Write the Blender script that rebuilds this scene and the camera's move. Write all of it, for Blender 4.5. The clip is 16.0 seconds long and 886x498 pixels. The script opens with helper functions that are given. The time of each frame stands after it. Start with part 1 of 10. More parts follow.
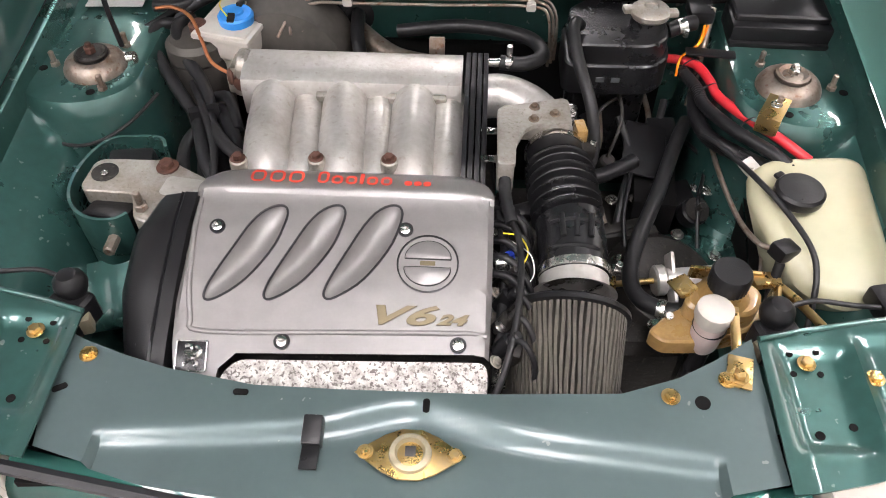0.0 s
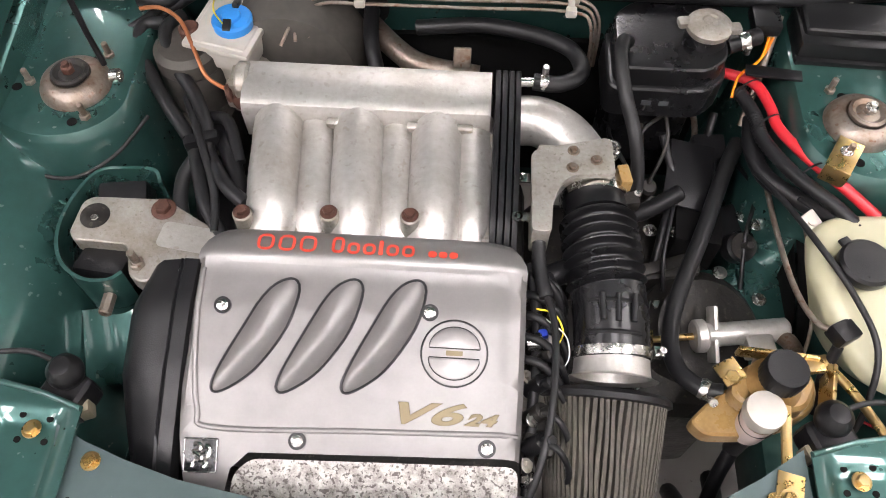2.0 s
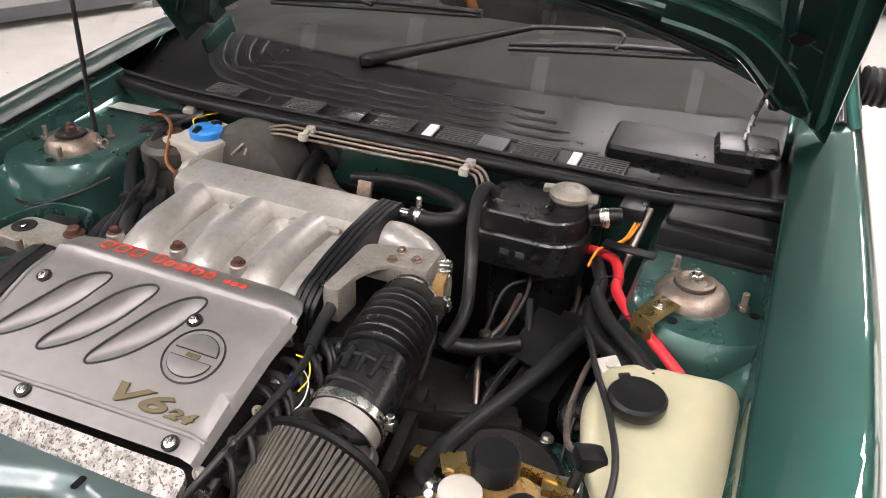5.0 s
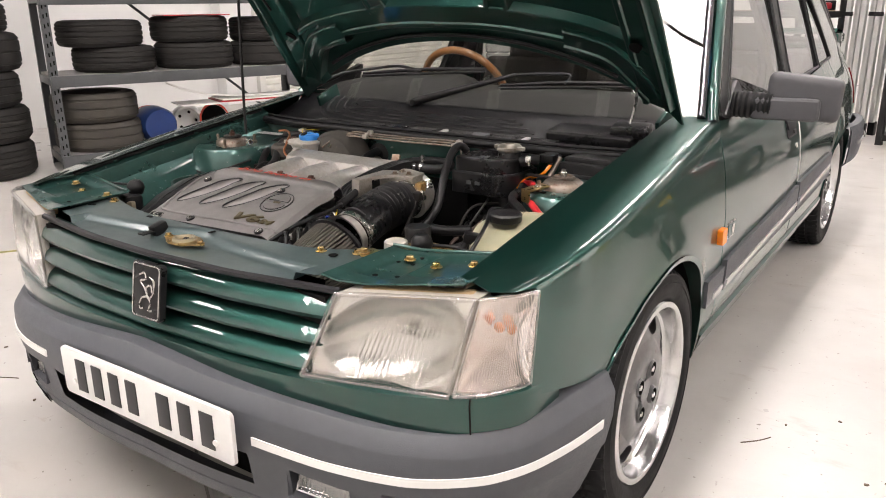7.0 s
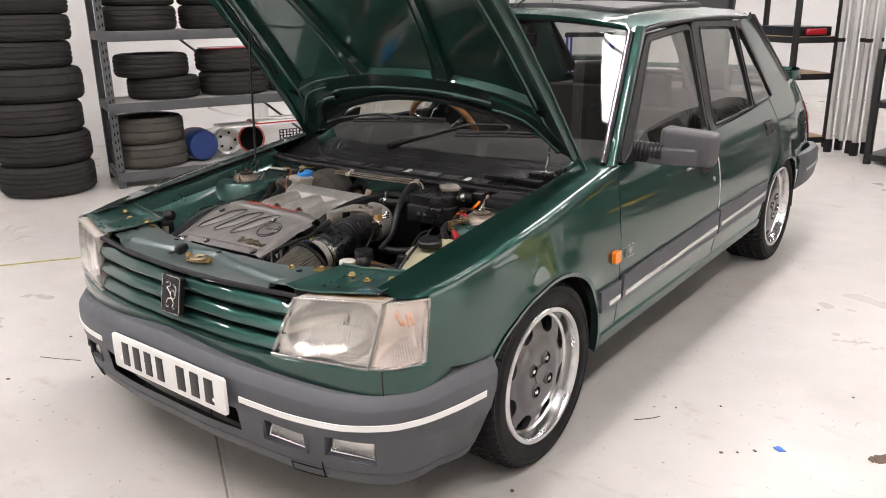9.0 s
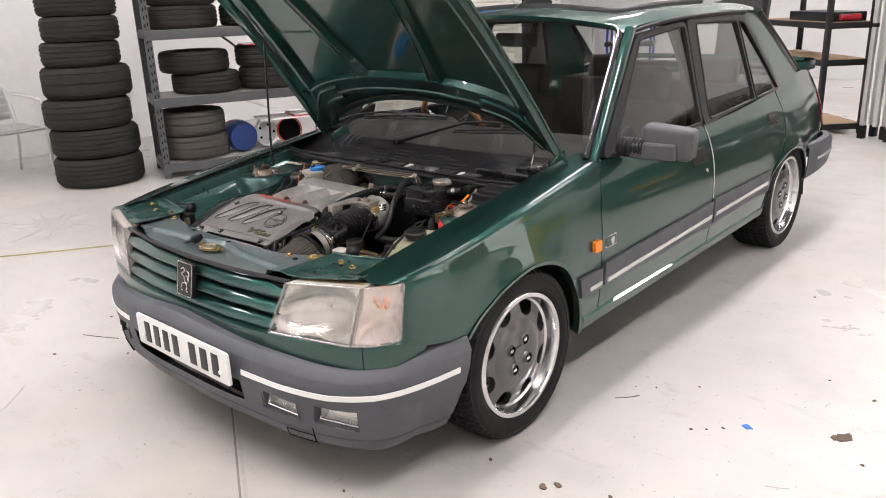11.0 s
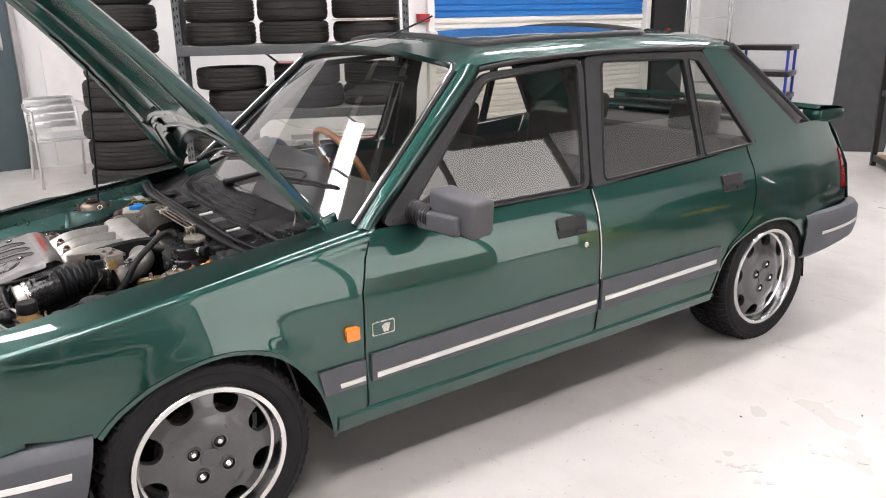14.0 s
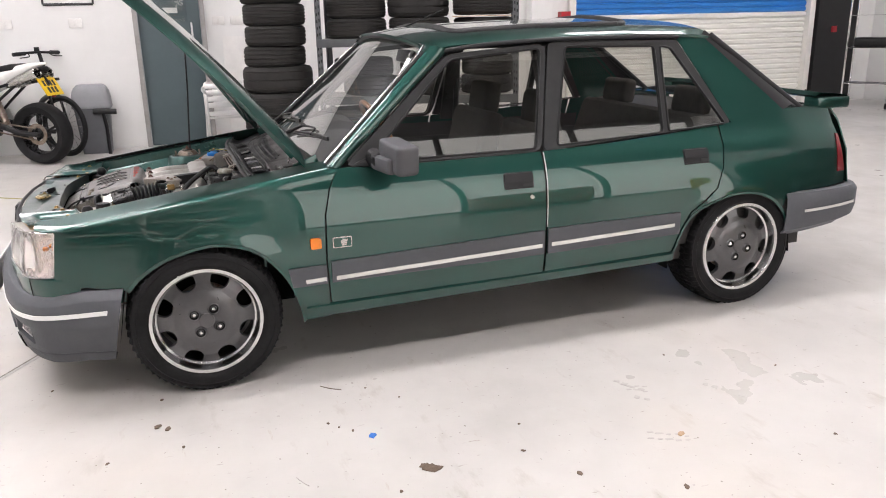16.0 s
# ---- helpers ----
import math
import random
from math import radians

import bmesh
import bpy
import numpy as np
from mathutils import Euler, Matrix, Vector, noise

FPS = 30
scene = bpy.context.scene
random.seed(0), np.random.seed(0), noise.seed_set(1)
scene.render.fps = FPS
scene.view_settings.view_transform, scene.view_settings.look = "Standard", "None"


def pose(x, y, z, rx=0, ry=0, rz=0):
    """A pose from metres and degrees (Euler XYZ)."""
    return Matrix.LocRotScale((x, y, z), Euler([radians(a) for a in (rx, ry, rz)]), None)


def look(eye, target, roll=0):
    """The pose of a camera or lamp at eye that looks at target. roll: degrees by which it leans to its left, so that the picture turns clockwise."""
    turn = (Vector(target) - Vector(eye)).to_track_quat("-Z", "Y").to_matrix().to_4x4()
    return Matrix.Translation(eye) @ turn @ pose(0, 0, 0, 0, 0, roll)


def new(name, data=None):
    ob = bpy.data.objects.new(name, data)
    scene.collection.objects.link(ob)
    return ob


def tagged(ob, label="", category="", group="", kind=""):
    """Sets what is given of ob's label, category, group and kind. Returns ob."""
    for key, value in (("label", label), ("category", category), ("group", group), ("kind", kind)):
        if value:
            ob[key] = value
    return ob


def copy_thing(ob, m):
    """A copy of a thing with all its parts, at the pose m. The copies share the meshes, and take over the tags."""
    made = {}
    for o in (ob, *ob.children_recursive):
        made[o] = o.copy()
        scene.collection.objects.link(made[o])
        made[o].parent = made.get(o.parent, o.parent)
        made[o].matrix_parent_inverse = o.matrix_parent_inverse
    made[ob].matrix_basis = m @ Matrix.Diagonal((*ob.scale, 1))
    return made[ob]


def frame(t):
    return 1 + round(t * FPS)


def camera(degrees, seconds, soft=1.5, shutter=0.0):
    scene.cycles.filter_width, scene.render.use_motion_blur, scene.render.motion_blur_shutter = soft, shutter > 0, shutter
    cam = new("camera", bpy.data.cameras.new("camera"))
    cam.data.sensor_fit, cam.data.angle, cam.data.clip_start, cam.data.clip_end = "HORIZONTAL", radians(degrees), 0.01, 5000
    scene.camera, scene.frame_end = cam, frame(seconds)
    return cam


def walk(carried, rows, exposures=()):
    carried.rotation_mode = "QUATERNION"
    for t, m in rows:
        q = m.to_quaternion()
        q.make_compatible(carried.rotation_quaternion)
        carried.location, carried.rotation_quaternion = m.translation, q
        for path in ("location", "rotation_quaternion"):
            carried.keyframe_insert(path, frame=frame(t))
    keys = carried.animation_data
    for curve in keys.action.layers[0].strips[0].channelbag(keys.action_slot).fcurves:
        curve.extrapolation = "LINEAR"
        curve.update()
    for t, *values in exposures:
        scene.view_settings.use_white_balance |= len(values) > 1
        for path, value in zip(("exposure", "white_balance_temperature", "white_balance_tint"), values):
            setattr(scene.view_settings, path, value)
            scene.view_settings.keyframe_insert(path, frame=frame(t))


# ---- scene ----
cam = camera(59.3, 16.0, 1.0)
PATH = [
    (0, (0.043, -1.018, 1.453), (-0.026, 0.309, -0.042), 0.0),
    (0.5, (0.029, -0.911, 1.489), (-0.028, 0.35, -0.062), 0.8),
    (1, (0.016, -0.803, 1.514), (-0.024, 0.348, -0.121), 1.5),
    (1.5, (0.005, -0.754, 1.535), (-0.033, 0.319, -0.152), 1.8),
    (2, (-0.005, -0.734, 1.54), (-0.062, 0.298, -0.172), 0.5),
    (2.5, (-0.003, -0.741, 1.546), (-0.076, 0.298, -0.162), -0.8),
    (3, (0.005, -0.735, 1.531), (-0.086, 0.345, -0.15), -1.4),
    (3.5, (0.032, -0.722, 1.509), (-0.101, 0.431, -0.119), -1.7),
    (4, (0.167, -0.742, 1.444), (-0.082, 0.566, -0.048), -0.2),
    (4.2, (0.245, -0.768, 1.417), (-0.083, 0.623, 0.017), 0.7),
    (6.3, (1.025, -1.337, 1.122), (0.008, 0.263, 0.486), 0.6),
    (6.5, (1.098, -1.404, 1.114), (0.053, 0.183, 0.49), 0.2),
    (7, (1.275, -1.571, 1.115), (0.197, 0.002, 0.512), -0.5),
    (7.5, (1.441, -1.664, 1.127), (0.343, -0.097, 0.546), -1.0),
    (8, (1.636, -1.727, 1.174), (0.491, -0.19, 0.605), -0.4),
    (8.5, (1.768, -1.802, 1.261), (0.604, -0.282, 0.682), -0.5),
    (9, (1.83, -1.851, 1.326), (0.653, -0.346, 0.735), -1.0),
    (11.3, (2.135, -1.874, 1.4), (0.854, -0.471, 0.776), -2.2),
    (11.5, (2.137, -1.807, 1.387), (0.852, -0.406, 0.764), -2.2),
    (12, (2.167, -1.534, 1.378), (0.84, -0.173, 0.756), -2.4),
    (12.5, (2.244, -1.284, 1.37), (0.88, 0.043, 0.756), -2.6),
    (13, (2.424, -1.02, 1.367), (0.978, 0.222, 0.762), -2.5),
    (13.5, (2.528, -0.779, 1.371), (1.016, 0.389, 0.778), -1.8),
    (14, (2.628, -0.529, 1.4), (1.041, 0.545, 0.826), -1.1),
    (14.5, (2.834, -0.337, 1.387), (1.14, 0.564, 0.822), -0.9),
    (15, (3.119, -0.224, 1.39), (1.356, 0.531, 0.822), -1.8),
    (15.5, (3.386, -0.176, 1.379), (1.596, 0.512, 0.811), -2.0),
    (16, (3.652, -0.089, 1.352), (1.842, 0.546, 0.788), -1.2),
]
EXPOSURES = [(0, 1.06, 6600, 10), (3.0, 1.14, 6650, 10), (4.2, 1.18, 6700, 10), (5.2, 0.93, 6900, 10), (6.3, 0.70, 7150, 10), (7.0, 0.54, 7000, 10), (9.2, 0.41, 6800, 10), (11.3, 0.46, 6650, 10), (13.0, 0.58, 6600, 10), (14.3, 0.68, 6550, 10), (16, 0.42, 6600, 10)]
walk(cam, [(t, look(eye, target, roll)) for t, eye, target, roll in PATH], EXPOSURES)

# ---- world and lights ----
world = bpy.data.worlds.new("world")
scene.world = world
world.use_nodes = True
world.node_tree.nodes["Background"].inputs[0].default_value = (0.9, 0.95, 1.0, 1)
world.node_tree.nodes["Background"].inputs[1].default_value = 0.3
ROOFLIGHT = 15.0
STRIP_LIGHT = 78.0
DAYLIGHT = 1.3


# ---- materials ----
def mat(name, color, rough=0.5, metal=0.0, coat=0.0, var=0.0, scale=20.0, bump=0.0, bscale=200.0,
        var2=None, trans=0.0, emit=0.0, ior=1.45, spec=0.5, coat_rough=0.03, rvar=0.0, sub=0.0, coat_ior=1.5):
    """A principled material with two scales of variation in colour, roughness and relief."""
    m = bpy.data.materials.new(name)
    m.use_nodes = True
    nt = m.node_tree
    b = nt.nodes["Principled BSDF"]
    b.inputs["Base Color"].default_value = (*color, 1)
    b.inputs["Roughness"].default_value = rough
    b.inputs["Metallic"].default_value = metal
    b.inputs["Coat Weight"].default_value = coat
    b.inputs["Coat Roughness"].default_value = coat_rough
    b.inputs["Coat IOR"].default_value = coat_ior
    b.inputs["Transmission Weight"].default_value = trans
    b.inputs["IOR"].default_value = ior
    b.inputs["Specular IOR Level"].default_value = spec
    if sub:
        b.inputs["Subsurface Weight"].default_value = sub
        b.inputs["Subsurface Radius"].default_value = (0.02, 0.02, 0.015)
    if emit:
        b.inputs["Emission Color"].default_value = (*color, 1)
        b.inputs["Emission Strength"].default_value = emit
    tc = nt.nodes.new("ShaderNodeTexCoord")
    if var or rvar:
        n1 = nt.nodes.new("ShaderNodeTexNoise")
        n1.inputs["Scale"].default_value = scale
        n1.inputs["Detail"].default_value = 6
        n2 = nt.nodes.new("ShaderNodeTexNoise")
        n2.inputs["Scale"].default_value = scale * 7.3
        n2.inputs["Detail"].default_value = 3
        for n in (n1, n2):
            nt.links.new(tc.outputs["Object"], n.inputs["Vector"])
        mx = nt.nodes.new("ShaderNodeMath")
        mx.operation = "MULTIPLY_ADD"
        nt.links.new(n2.outputs["Fac"], mx.inputs[0])
        mx.inputs[1].default_value = 0.4
        nt.links.new(n1.outputs["Fac"], mx.inputs[2])
        if var:
            ramp = nt.nodes.new("ShaderNodeMapRange")
            ramp.inputs["From Min"].default_value = 0.45
            ramp.inputs["From Max"].default_value = 0.95
            nt.links.new(mx.outputs[0], ramp.inputs["Value"])
            mix = nt.nodes.new("ShaderNodeMix")
            mix.data_type = "RGBA"
            c2 = var2 if var2 else tuple(c * (1 - var) for c in color)
            mix.inputs["A"].default_value = (*color, 1)
            mix.inputs["B"].default_value = (*c2, 1)
            nt.links.new(ramp.outputs["Result"], mix.inputs["Factor"])
            nt.links.new(mix.outputs["Result"], b.inputs["Base Color"])
        if rvar:
            rr = nt.nodes.new("ShaderNodeMapRange")
            rr.inputs["From Min"].default_value = 0.4
            rr.inputs["From Max"].default_value = 1.0
            rr.inputs["To Min"].default_value = max(0.02, rough - rvar)
            rr.inputs["To Max"].default_value = min(1, rough + rvar)
            nt.links.new(mx.outputs[0], rr.inputs["Value"])
            nt.links.new(rr.outputs["Result"], b.inputs["Roughness"])
    if bump:
        nb = nt.nodes.new("ShaderNodeTexNoise")
        nb.inputs["Scale"].default_value = bscale
        nb.inputs["Detail"].default_value = 4
        nt.links.new(tc.outputs["Object"], nb.inputs["Vector"])
        bp = nt.nodes.new("ShaderNodeBump")
        bp.inputs["Strength"].default_value = bump
        bp.inputs["Distance"].default_value = 0.002
        nt.links.new(nb.outputs["Fac"], bp.inputs["Height"])
        nt.links.new(bp.outputs["Normal"], b.inputs["Normal"])
    return m


PAINT = mat("green_metallic_paint", (0.013, 0.070, 0.056), 0.36, 0.86, 1.0, 0.2, 900, rvar=0.03, coat_rough=0.005, coat_ior=1.62)
PAINT_BAY = mat("green_paint_dusty", (0.042, 0.116, 0.102), 0.32, 0.55, 1.0, 0.35, 9, coat_rough=0.045, rvar=0.1)
DARK_PAINT = mat("dark_grey_car_paint", (0.02, 0.022, 0.024), 0.3, 0.3, 1.0, 0.15, 20, rvar=0.05)
# Grey put into the green stands for the ceiling's reflection on the lock panel.
SLAM = mat("green_paint_grey_sheen", (0.082, 0.116, 0.117), 0.36, 0.35, 0.4, 0.12, 14, rvar=0.05, coat_rough=0.10)
BUMPER = mat("grey_bumper_plastic", (0.078, 0.083, 0.094), 0.5, var=0.15, scale=8, bump=0.25, bscale=900, rvar=0.06)
MIRROR_GREY = mat("mirror_grey_plastic", (0.075, 0.075, 0.082), 0.55, var=0.15, scale=10, bump=0.25, bscale=900)
BLACK = mat("black_plastic", (0.009, 0.009, 0.010), 0.34, var=0.3, scale=12, bump=0.15, bscale=600, rvar=0.1, spec=0.35)
BLACK_GLOSS = mat("black_gloss_plastic", (0.009, 0.009, 0.010), 0.28, var=0.3, scale=12, rvar=0.08)
RUBBER = mat("black_rubber", (0.010, 0.010, 0.011), 0.40, var=0.35, scale=18, bump=0.2, bscale=400, rvar=0.1, spec=0.30)
HOSE = mat("rubber_hose", (0.016, 0.016, 0.017), 0.40, var=0.4, scale=25, bump=0.15, bscale=300, rvar=0.12, spec=0.35)
TYRE = mat("tyre_rubber", (0.014, 0.014, 0.015), 0.62, var=0.35, scale=14, bump=0.25, bscale=220, rvar=0.1, spec=0.20)
TYRE_OLD = mat("old_tyre_rubber", (0.016, 0.0157, 0.0157), 0.66, var=0.45, scale=6, var2=(0.030, 0.0285, 0.027), bump=0.3, bscale=160, rvar=0.12, spec=0.20)
TYRE_BROWN = mat("brown_dusty_tyre", (0.058, 0.052, 0.042), 0.8, var=0.45, scale=7, var2=(0.045, 0.042, 0.038), bump=0.4, bscale=120)
# Near-black for dark parts, and for shade painted into holes, gaps and hollows.
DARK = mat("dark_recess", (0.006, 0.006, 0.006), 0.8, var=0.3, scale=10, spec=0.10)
GRIME = mat("grimy_metal", (0.014, 0.0135, 0.013), 0.5, 0.4, var=0.6, scale=45, var2=(0.032, 0.029, 0.026), bump=0.4, bscale=120, rvar=0.15)
CAST = mat("cast_aluminium", (0.54, 0.53, 0.51), 0.38, 0.65, var=0.35, scale=16, var2=(0.38, 0.355, 0.32), bump=0.2, bscale=260, rvar=0.1)
CAST_DULL = mat("dull_aluminium", (0.40, 0.385, 0.355), 0.46, 0.6, var=0.5, scale=24, var2=(0.24, 0.21, 0.17), bump=0.4, bscale=200, rvar=0.12)
SILVER = mat("silver_satin_cover", (0.192, 0.183, 0.178), 0.44, 0.28, 0.25, 0.12, 40, bump=0.06, bscale=900, rvar=0.05, coat_rough=0.25)
SILVER_D = mat("dark_silver_cover", (0.20, 0.192, 0.186), 0.34, 0.55, 0.2, 0.15, 40, bump=0.06, bscale=900, rvar=0.05, coat_rough=0.25)
CORRODED = mat("corroded_aluminium", (0.50, 0.48, 0.45), 0.5, 0.4, var=0.8, scale=75, var2=(0.12, 0.11, 0.10), bump=0.6, bscale=150)
STEEL = mat("bright_steel", (0.62, 0.61, 0.58), 0.25, 1.0, var=0.25, scale=40, rvar=0.1)
CHROME = mat("chrome", (0.8, 0.8, 0.8), 0.08, 1.0, var=0.1, scale=30)
DULL_STEEL = mat("dull_steel", (0.30, 0.27, 0.24), 0.45, 0.8, var=0.6, scale=30, var2=(0.19, 0.13, 0.09), bump=0.3, rvar=0.12)
ZINC = mat("yellow_zinc", (0.52, 0.34, 0.10), 0.3, 0.95, var=0.45, scale=60, var2=(0.40, 0.30, 0.16), rvar=0.12)
RUST = mat("rusty_bolt", (0.12, 0.055, 0.04), 0.6, 0.4, var=0.5, scale=60, bump=0.4)
BOOSTER = mat("dusty_servo_metal", (0.085, 0.078, 0.068), 0.6, 0.3, var=0.5, scale=12, var2=(0.045, 0.042, 0.037), bump=0.2, bscale=150)
BRASS = mat("brass_grey_boss", (0.45, 0.40, 0.28), 0.4, 0.6, var=0.2, scale=40)
AMBER = mat("amber_reservoir", (0.33, 0.215, 0.085), 0.3, 0.0, 0.4, 0.5, 22, var2=(0.20, 0.115, 0.04), rvar=0.1, sub=0.2)
WHITE_PL = mat("white_plastic", (0.45, 0.425, 0.38), 0.4, var=0.15, scale=14, rvar=0.08, sub=0.2)
WASHER = mat("ivory_bottle_plastic", (0.42, 0.385, 0.26), 0.36, var=0.35, scale=6, var2=(0.33, 0.33, 0.225), rvar=0.06, sub=0.25)
BLUE_CAP = mat("blue_plastic", (0.02, 0.22, 0.62), 0.38, var=0.15, scale=30)
RED = mat("red_cable", (0.55, 0.02, 0.03), 0.4, var=0.2, scale=30)
RED_TXT = mat("red_lettering", (0.62, 0.06, 0.035), 0.45, var=0.15, scale=60)
GOLD_TXT = mat("gold_lettering", (0.12, 0.098, 0.055), 0.42, 0.6, var=0.15, scale=60)
ORANGE = mat("orange_lens", (0.85, 0.24, 0.015), 0.15, 0.0, 0.6, 0.12, 60, sub=0.2)
COPPER = mat("copper_pipe", (0.42, 0.16, 0.07), 0.4, 0.7, var=0.3, scale=40)
WHITE_STRIPE = mat("white_strip", (0.78, 0.78, 0.76), 0.35, var=0.08, scale=20)
BRIGHT_STRIP = mat("bright_trim_strip", (0.75, 0.75, 0.73), 0.25, 0.4, var=0.1, scale=20)
PLATE = mat("plate_white", (0.70, 0.70, 0.68), 0.35, var=0.08, scale=20, rvar=0.05)
PLATE_Y = mat("plate_yellow", (0.75, 0.5, 0.02), 0.35, var=0.1, scale=20)
INK = mat("dark_ink", (0.03, 0.03, 0.032), 0.45, var=0.2, scale=40)
RIM = mat("gunmetal_rim", (0.085, 0.085, 0.089), 0.32, 0.6, 0.8, 0.12, 60, rvar=0.06, coat_rough=0.12)
RIM_LIP = mat("polished_rim", (0.72, 0.72, 0.72), 0.2, 1.0, var=0.15, scale=30, rvar=0.06)
TRIM_BLK = mat("satin_black_trim", (0.022, 0.022, 0.024), 0.42, var=0.2, scale=15, rvar=0.06, spec=0.30)
TRIM_GREY = mat("window_trim_grey", (0.034, 0.035, 0.036), 0.4, 0.2, var=0.2, scale=15, rvar=0.06, spec=0.30)
SEAT = mat("dark_seat_cloth", (0.052, 0.047, 0.043), 0.85, var=0.35, scale=30, bump=0.5, bscale=500, spec=0.20)
DASH = mat("dash_plastic", (0.036, 0.034, 0.033), 0.6, var=0.2, scale=12, bump=0.3, bscale=500)
WOOD = mat("wood_rim", (0.36, 0.15, 0.05), 0.3, 0.0, 0.6, 0.4, 30)
FILTER = mat("dirty_filter_paper", (0.088, 0.080, 0.064), 0.9, var=0.5, scale=26, var2=(0.048, 0.044, 0.038), bump=0.5, bscale=300)
FOAM = mat("tan_foam", (0.5, 0.36, 0.2), 0.85, var=0.3, scale=20, bump=0.4)
LABEL = mat("label_paper", (0.45, 0.45, 0.43), 0.5, var=0.25, scale=50)
MESHGREY = mat("grille_mesh", (0.10, 0.10, 0.10), 0.5, 0.3, var=0.4, scale=50)


def glass(name, color, rough=0.0, mixfac=0.25, gloss=1.0):
    """Thin pane: see-through tint with a mirror-like reflection by Fresnel."""
    m = bpy.data.materials.new(name)
    m.use_nodes = True
    nt = m.node_tree
    nt.nodes.remove(nt.nodes["Principled BSDF"])
    out = nt.nodes["Material Output"]
    tr = nt.nodes.new("ShaderNodeBsdfTransparent")
    tr.inputs[0].default_value = (*color, 1)
    gl = nt.nodes.new("ShaderNodeBsdfGlossy")
    gl.inputs["Roughness"].default_value = rough
    gl.inputs[0].default_value = (gloss, gloss, gloss, 1)
    fr = nt.nodes.new("ShaderNodeLayerWeight")
    fr.inputs[0].default_value = 0.5
    pw = nt.nodes.new("ShaderNodeMath")
    pw.operation = "POWER"
    pw.inputs[1].default_value = 4.0
    ad = nt.nodes.new("ShaderNodeMath")
    ad.operation = "MULTIPLY_ADD"
    ad.inputs[1].default_value = 0.9
    ad.inputs[2].default_value = mixfac
    ad.use_clamp = True
    nt.links.new(fr.outputs["Facing"], pw.inputs[0])
    mx = nt.nodes.new("ShaderNodeMixShader")
    nt.links.new(pw.outputs[0], ad.inputs[0])
    nt.links.new(ad.outputs[0], mx.inputs[0])
    nt.links.new(tr.outputs[0], mx.inputs[1])
    nt.links.new(gl.outputs[0], mx.inputs[2])
    nt.links.new(mx.outputs[0], out.inputs[0])
    return m


GLASS = glass("tinted_window_glass", (0.86, 0.85, 0.81), 0.0, 0.105)
GLASS_WS = glass("windscreen_glass", (0.90, 0.92, 0.90), 0.0, 0.075)
GLASS_REAR = glass("rear_window_glass", (0.90, 0.91, 0.90), 0.0, 0.06)
LENS = mat("clear_lamp_glass", (0.97, 0.96, 0.94), 0.12, trans=1.0, ior=1.47)
REFLECTOR = mat("lamp_reflector", (0.84, 0.825, 0.80), 0.26, 1.0, var=0.2, scale=18, bump=0.3, bscale=60)
RIBBED = glass("ribbed_lens", (0.96, 0.95, 0.94), 0.12, 0.20)
RIBBED_OR = mat("ribbed_indicator_glass", (0.98, 0.94, 0.92), 0.06, trans=1.0, ior=1.45)
LAMP_PINK = mat("indicator_reflector", (0.94, 0.92, 0.90), 0.2, 1.0, var=0.2, scale=25, var2=(0.92, 0.84, 0.79))
CUP = mat("cloudy_reservoir_plastic", (0.55, 0.45, 0.42), 0.3, 0.0, 0.3, 0.2, 30, sub=0.2)
TAIL = mat("tail_lamp_red", (0.16, 0.006, 0.010), 0.2, 0.0, 0.6, 0.1, 30)


def speckle(m, scale, lo, hi, color, amount):
    """Scatters small spots of another colour over a material."""
    nt = m.node_tree
    b = nt.nodes["Principled BSDF"]
    tc = nt.nodes.new("ShaderNodeTexCoord")
    n = nt.nodes.new("ShaderNodeTexNoise")
    n.inputs["Scale"].default_value = scale
    n.inputs["Detail"].default_value = 2
    nt.links.new(tc.outputs["Object"], n.inputs["Vector"])
    r = nt.nodes.new("ShaderNodeMapRange")
    r.inputs["From Min"].default_value = lo
    r.inputs["From Max"].default_value = hi
    r.inputs["To Max"].default_value = amount
    nt.links.new(n.outputs["Fac"], r.inputs["Value"])
    mx = nt.nodes.new("ShaderNodeMix")
    mx.data_type = "RGBA"
    mx.inputs["B"].default_value = (*color, 1)
    nt.links.new(r.outputs[0], mx.inputs["Factor"])
    nt.links.new(b.inputs["Base Color"].links[0].from_socket, mx.inputs["A"])
    nt.links.new(mx.outputs["Result"], b.inputs["Base Color"])


speckle(CORRODED, 230, 0.56, 0.60, (0.07, 0.06, 0.055), 0.85)
speckle(CAST, 90, 0.62, 0.72, (0.30, 0.26, 0.21), 0.45)
speckle(CAST_DULL, 170, 0.62, 0.70, (0.17, 0.14, 0.11), 0.5)
speckle(PAINT_BAY, 70, 0.70, 0.73, (0.26, 0.29, 0.28), 0.6)
speckle(SLAM, 60, 0.73, 0.75, (0.26, 0.27, 0.27), 0.6)
speckle(DULL_STEEL, 120, 0.62, 0.70, (0.16, 0.08, 0.045), 0.7)
speckle(GRIME, 140, 0.62, 0.70, (0.09, 0.08, 0.065), 0.5)


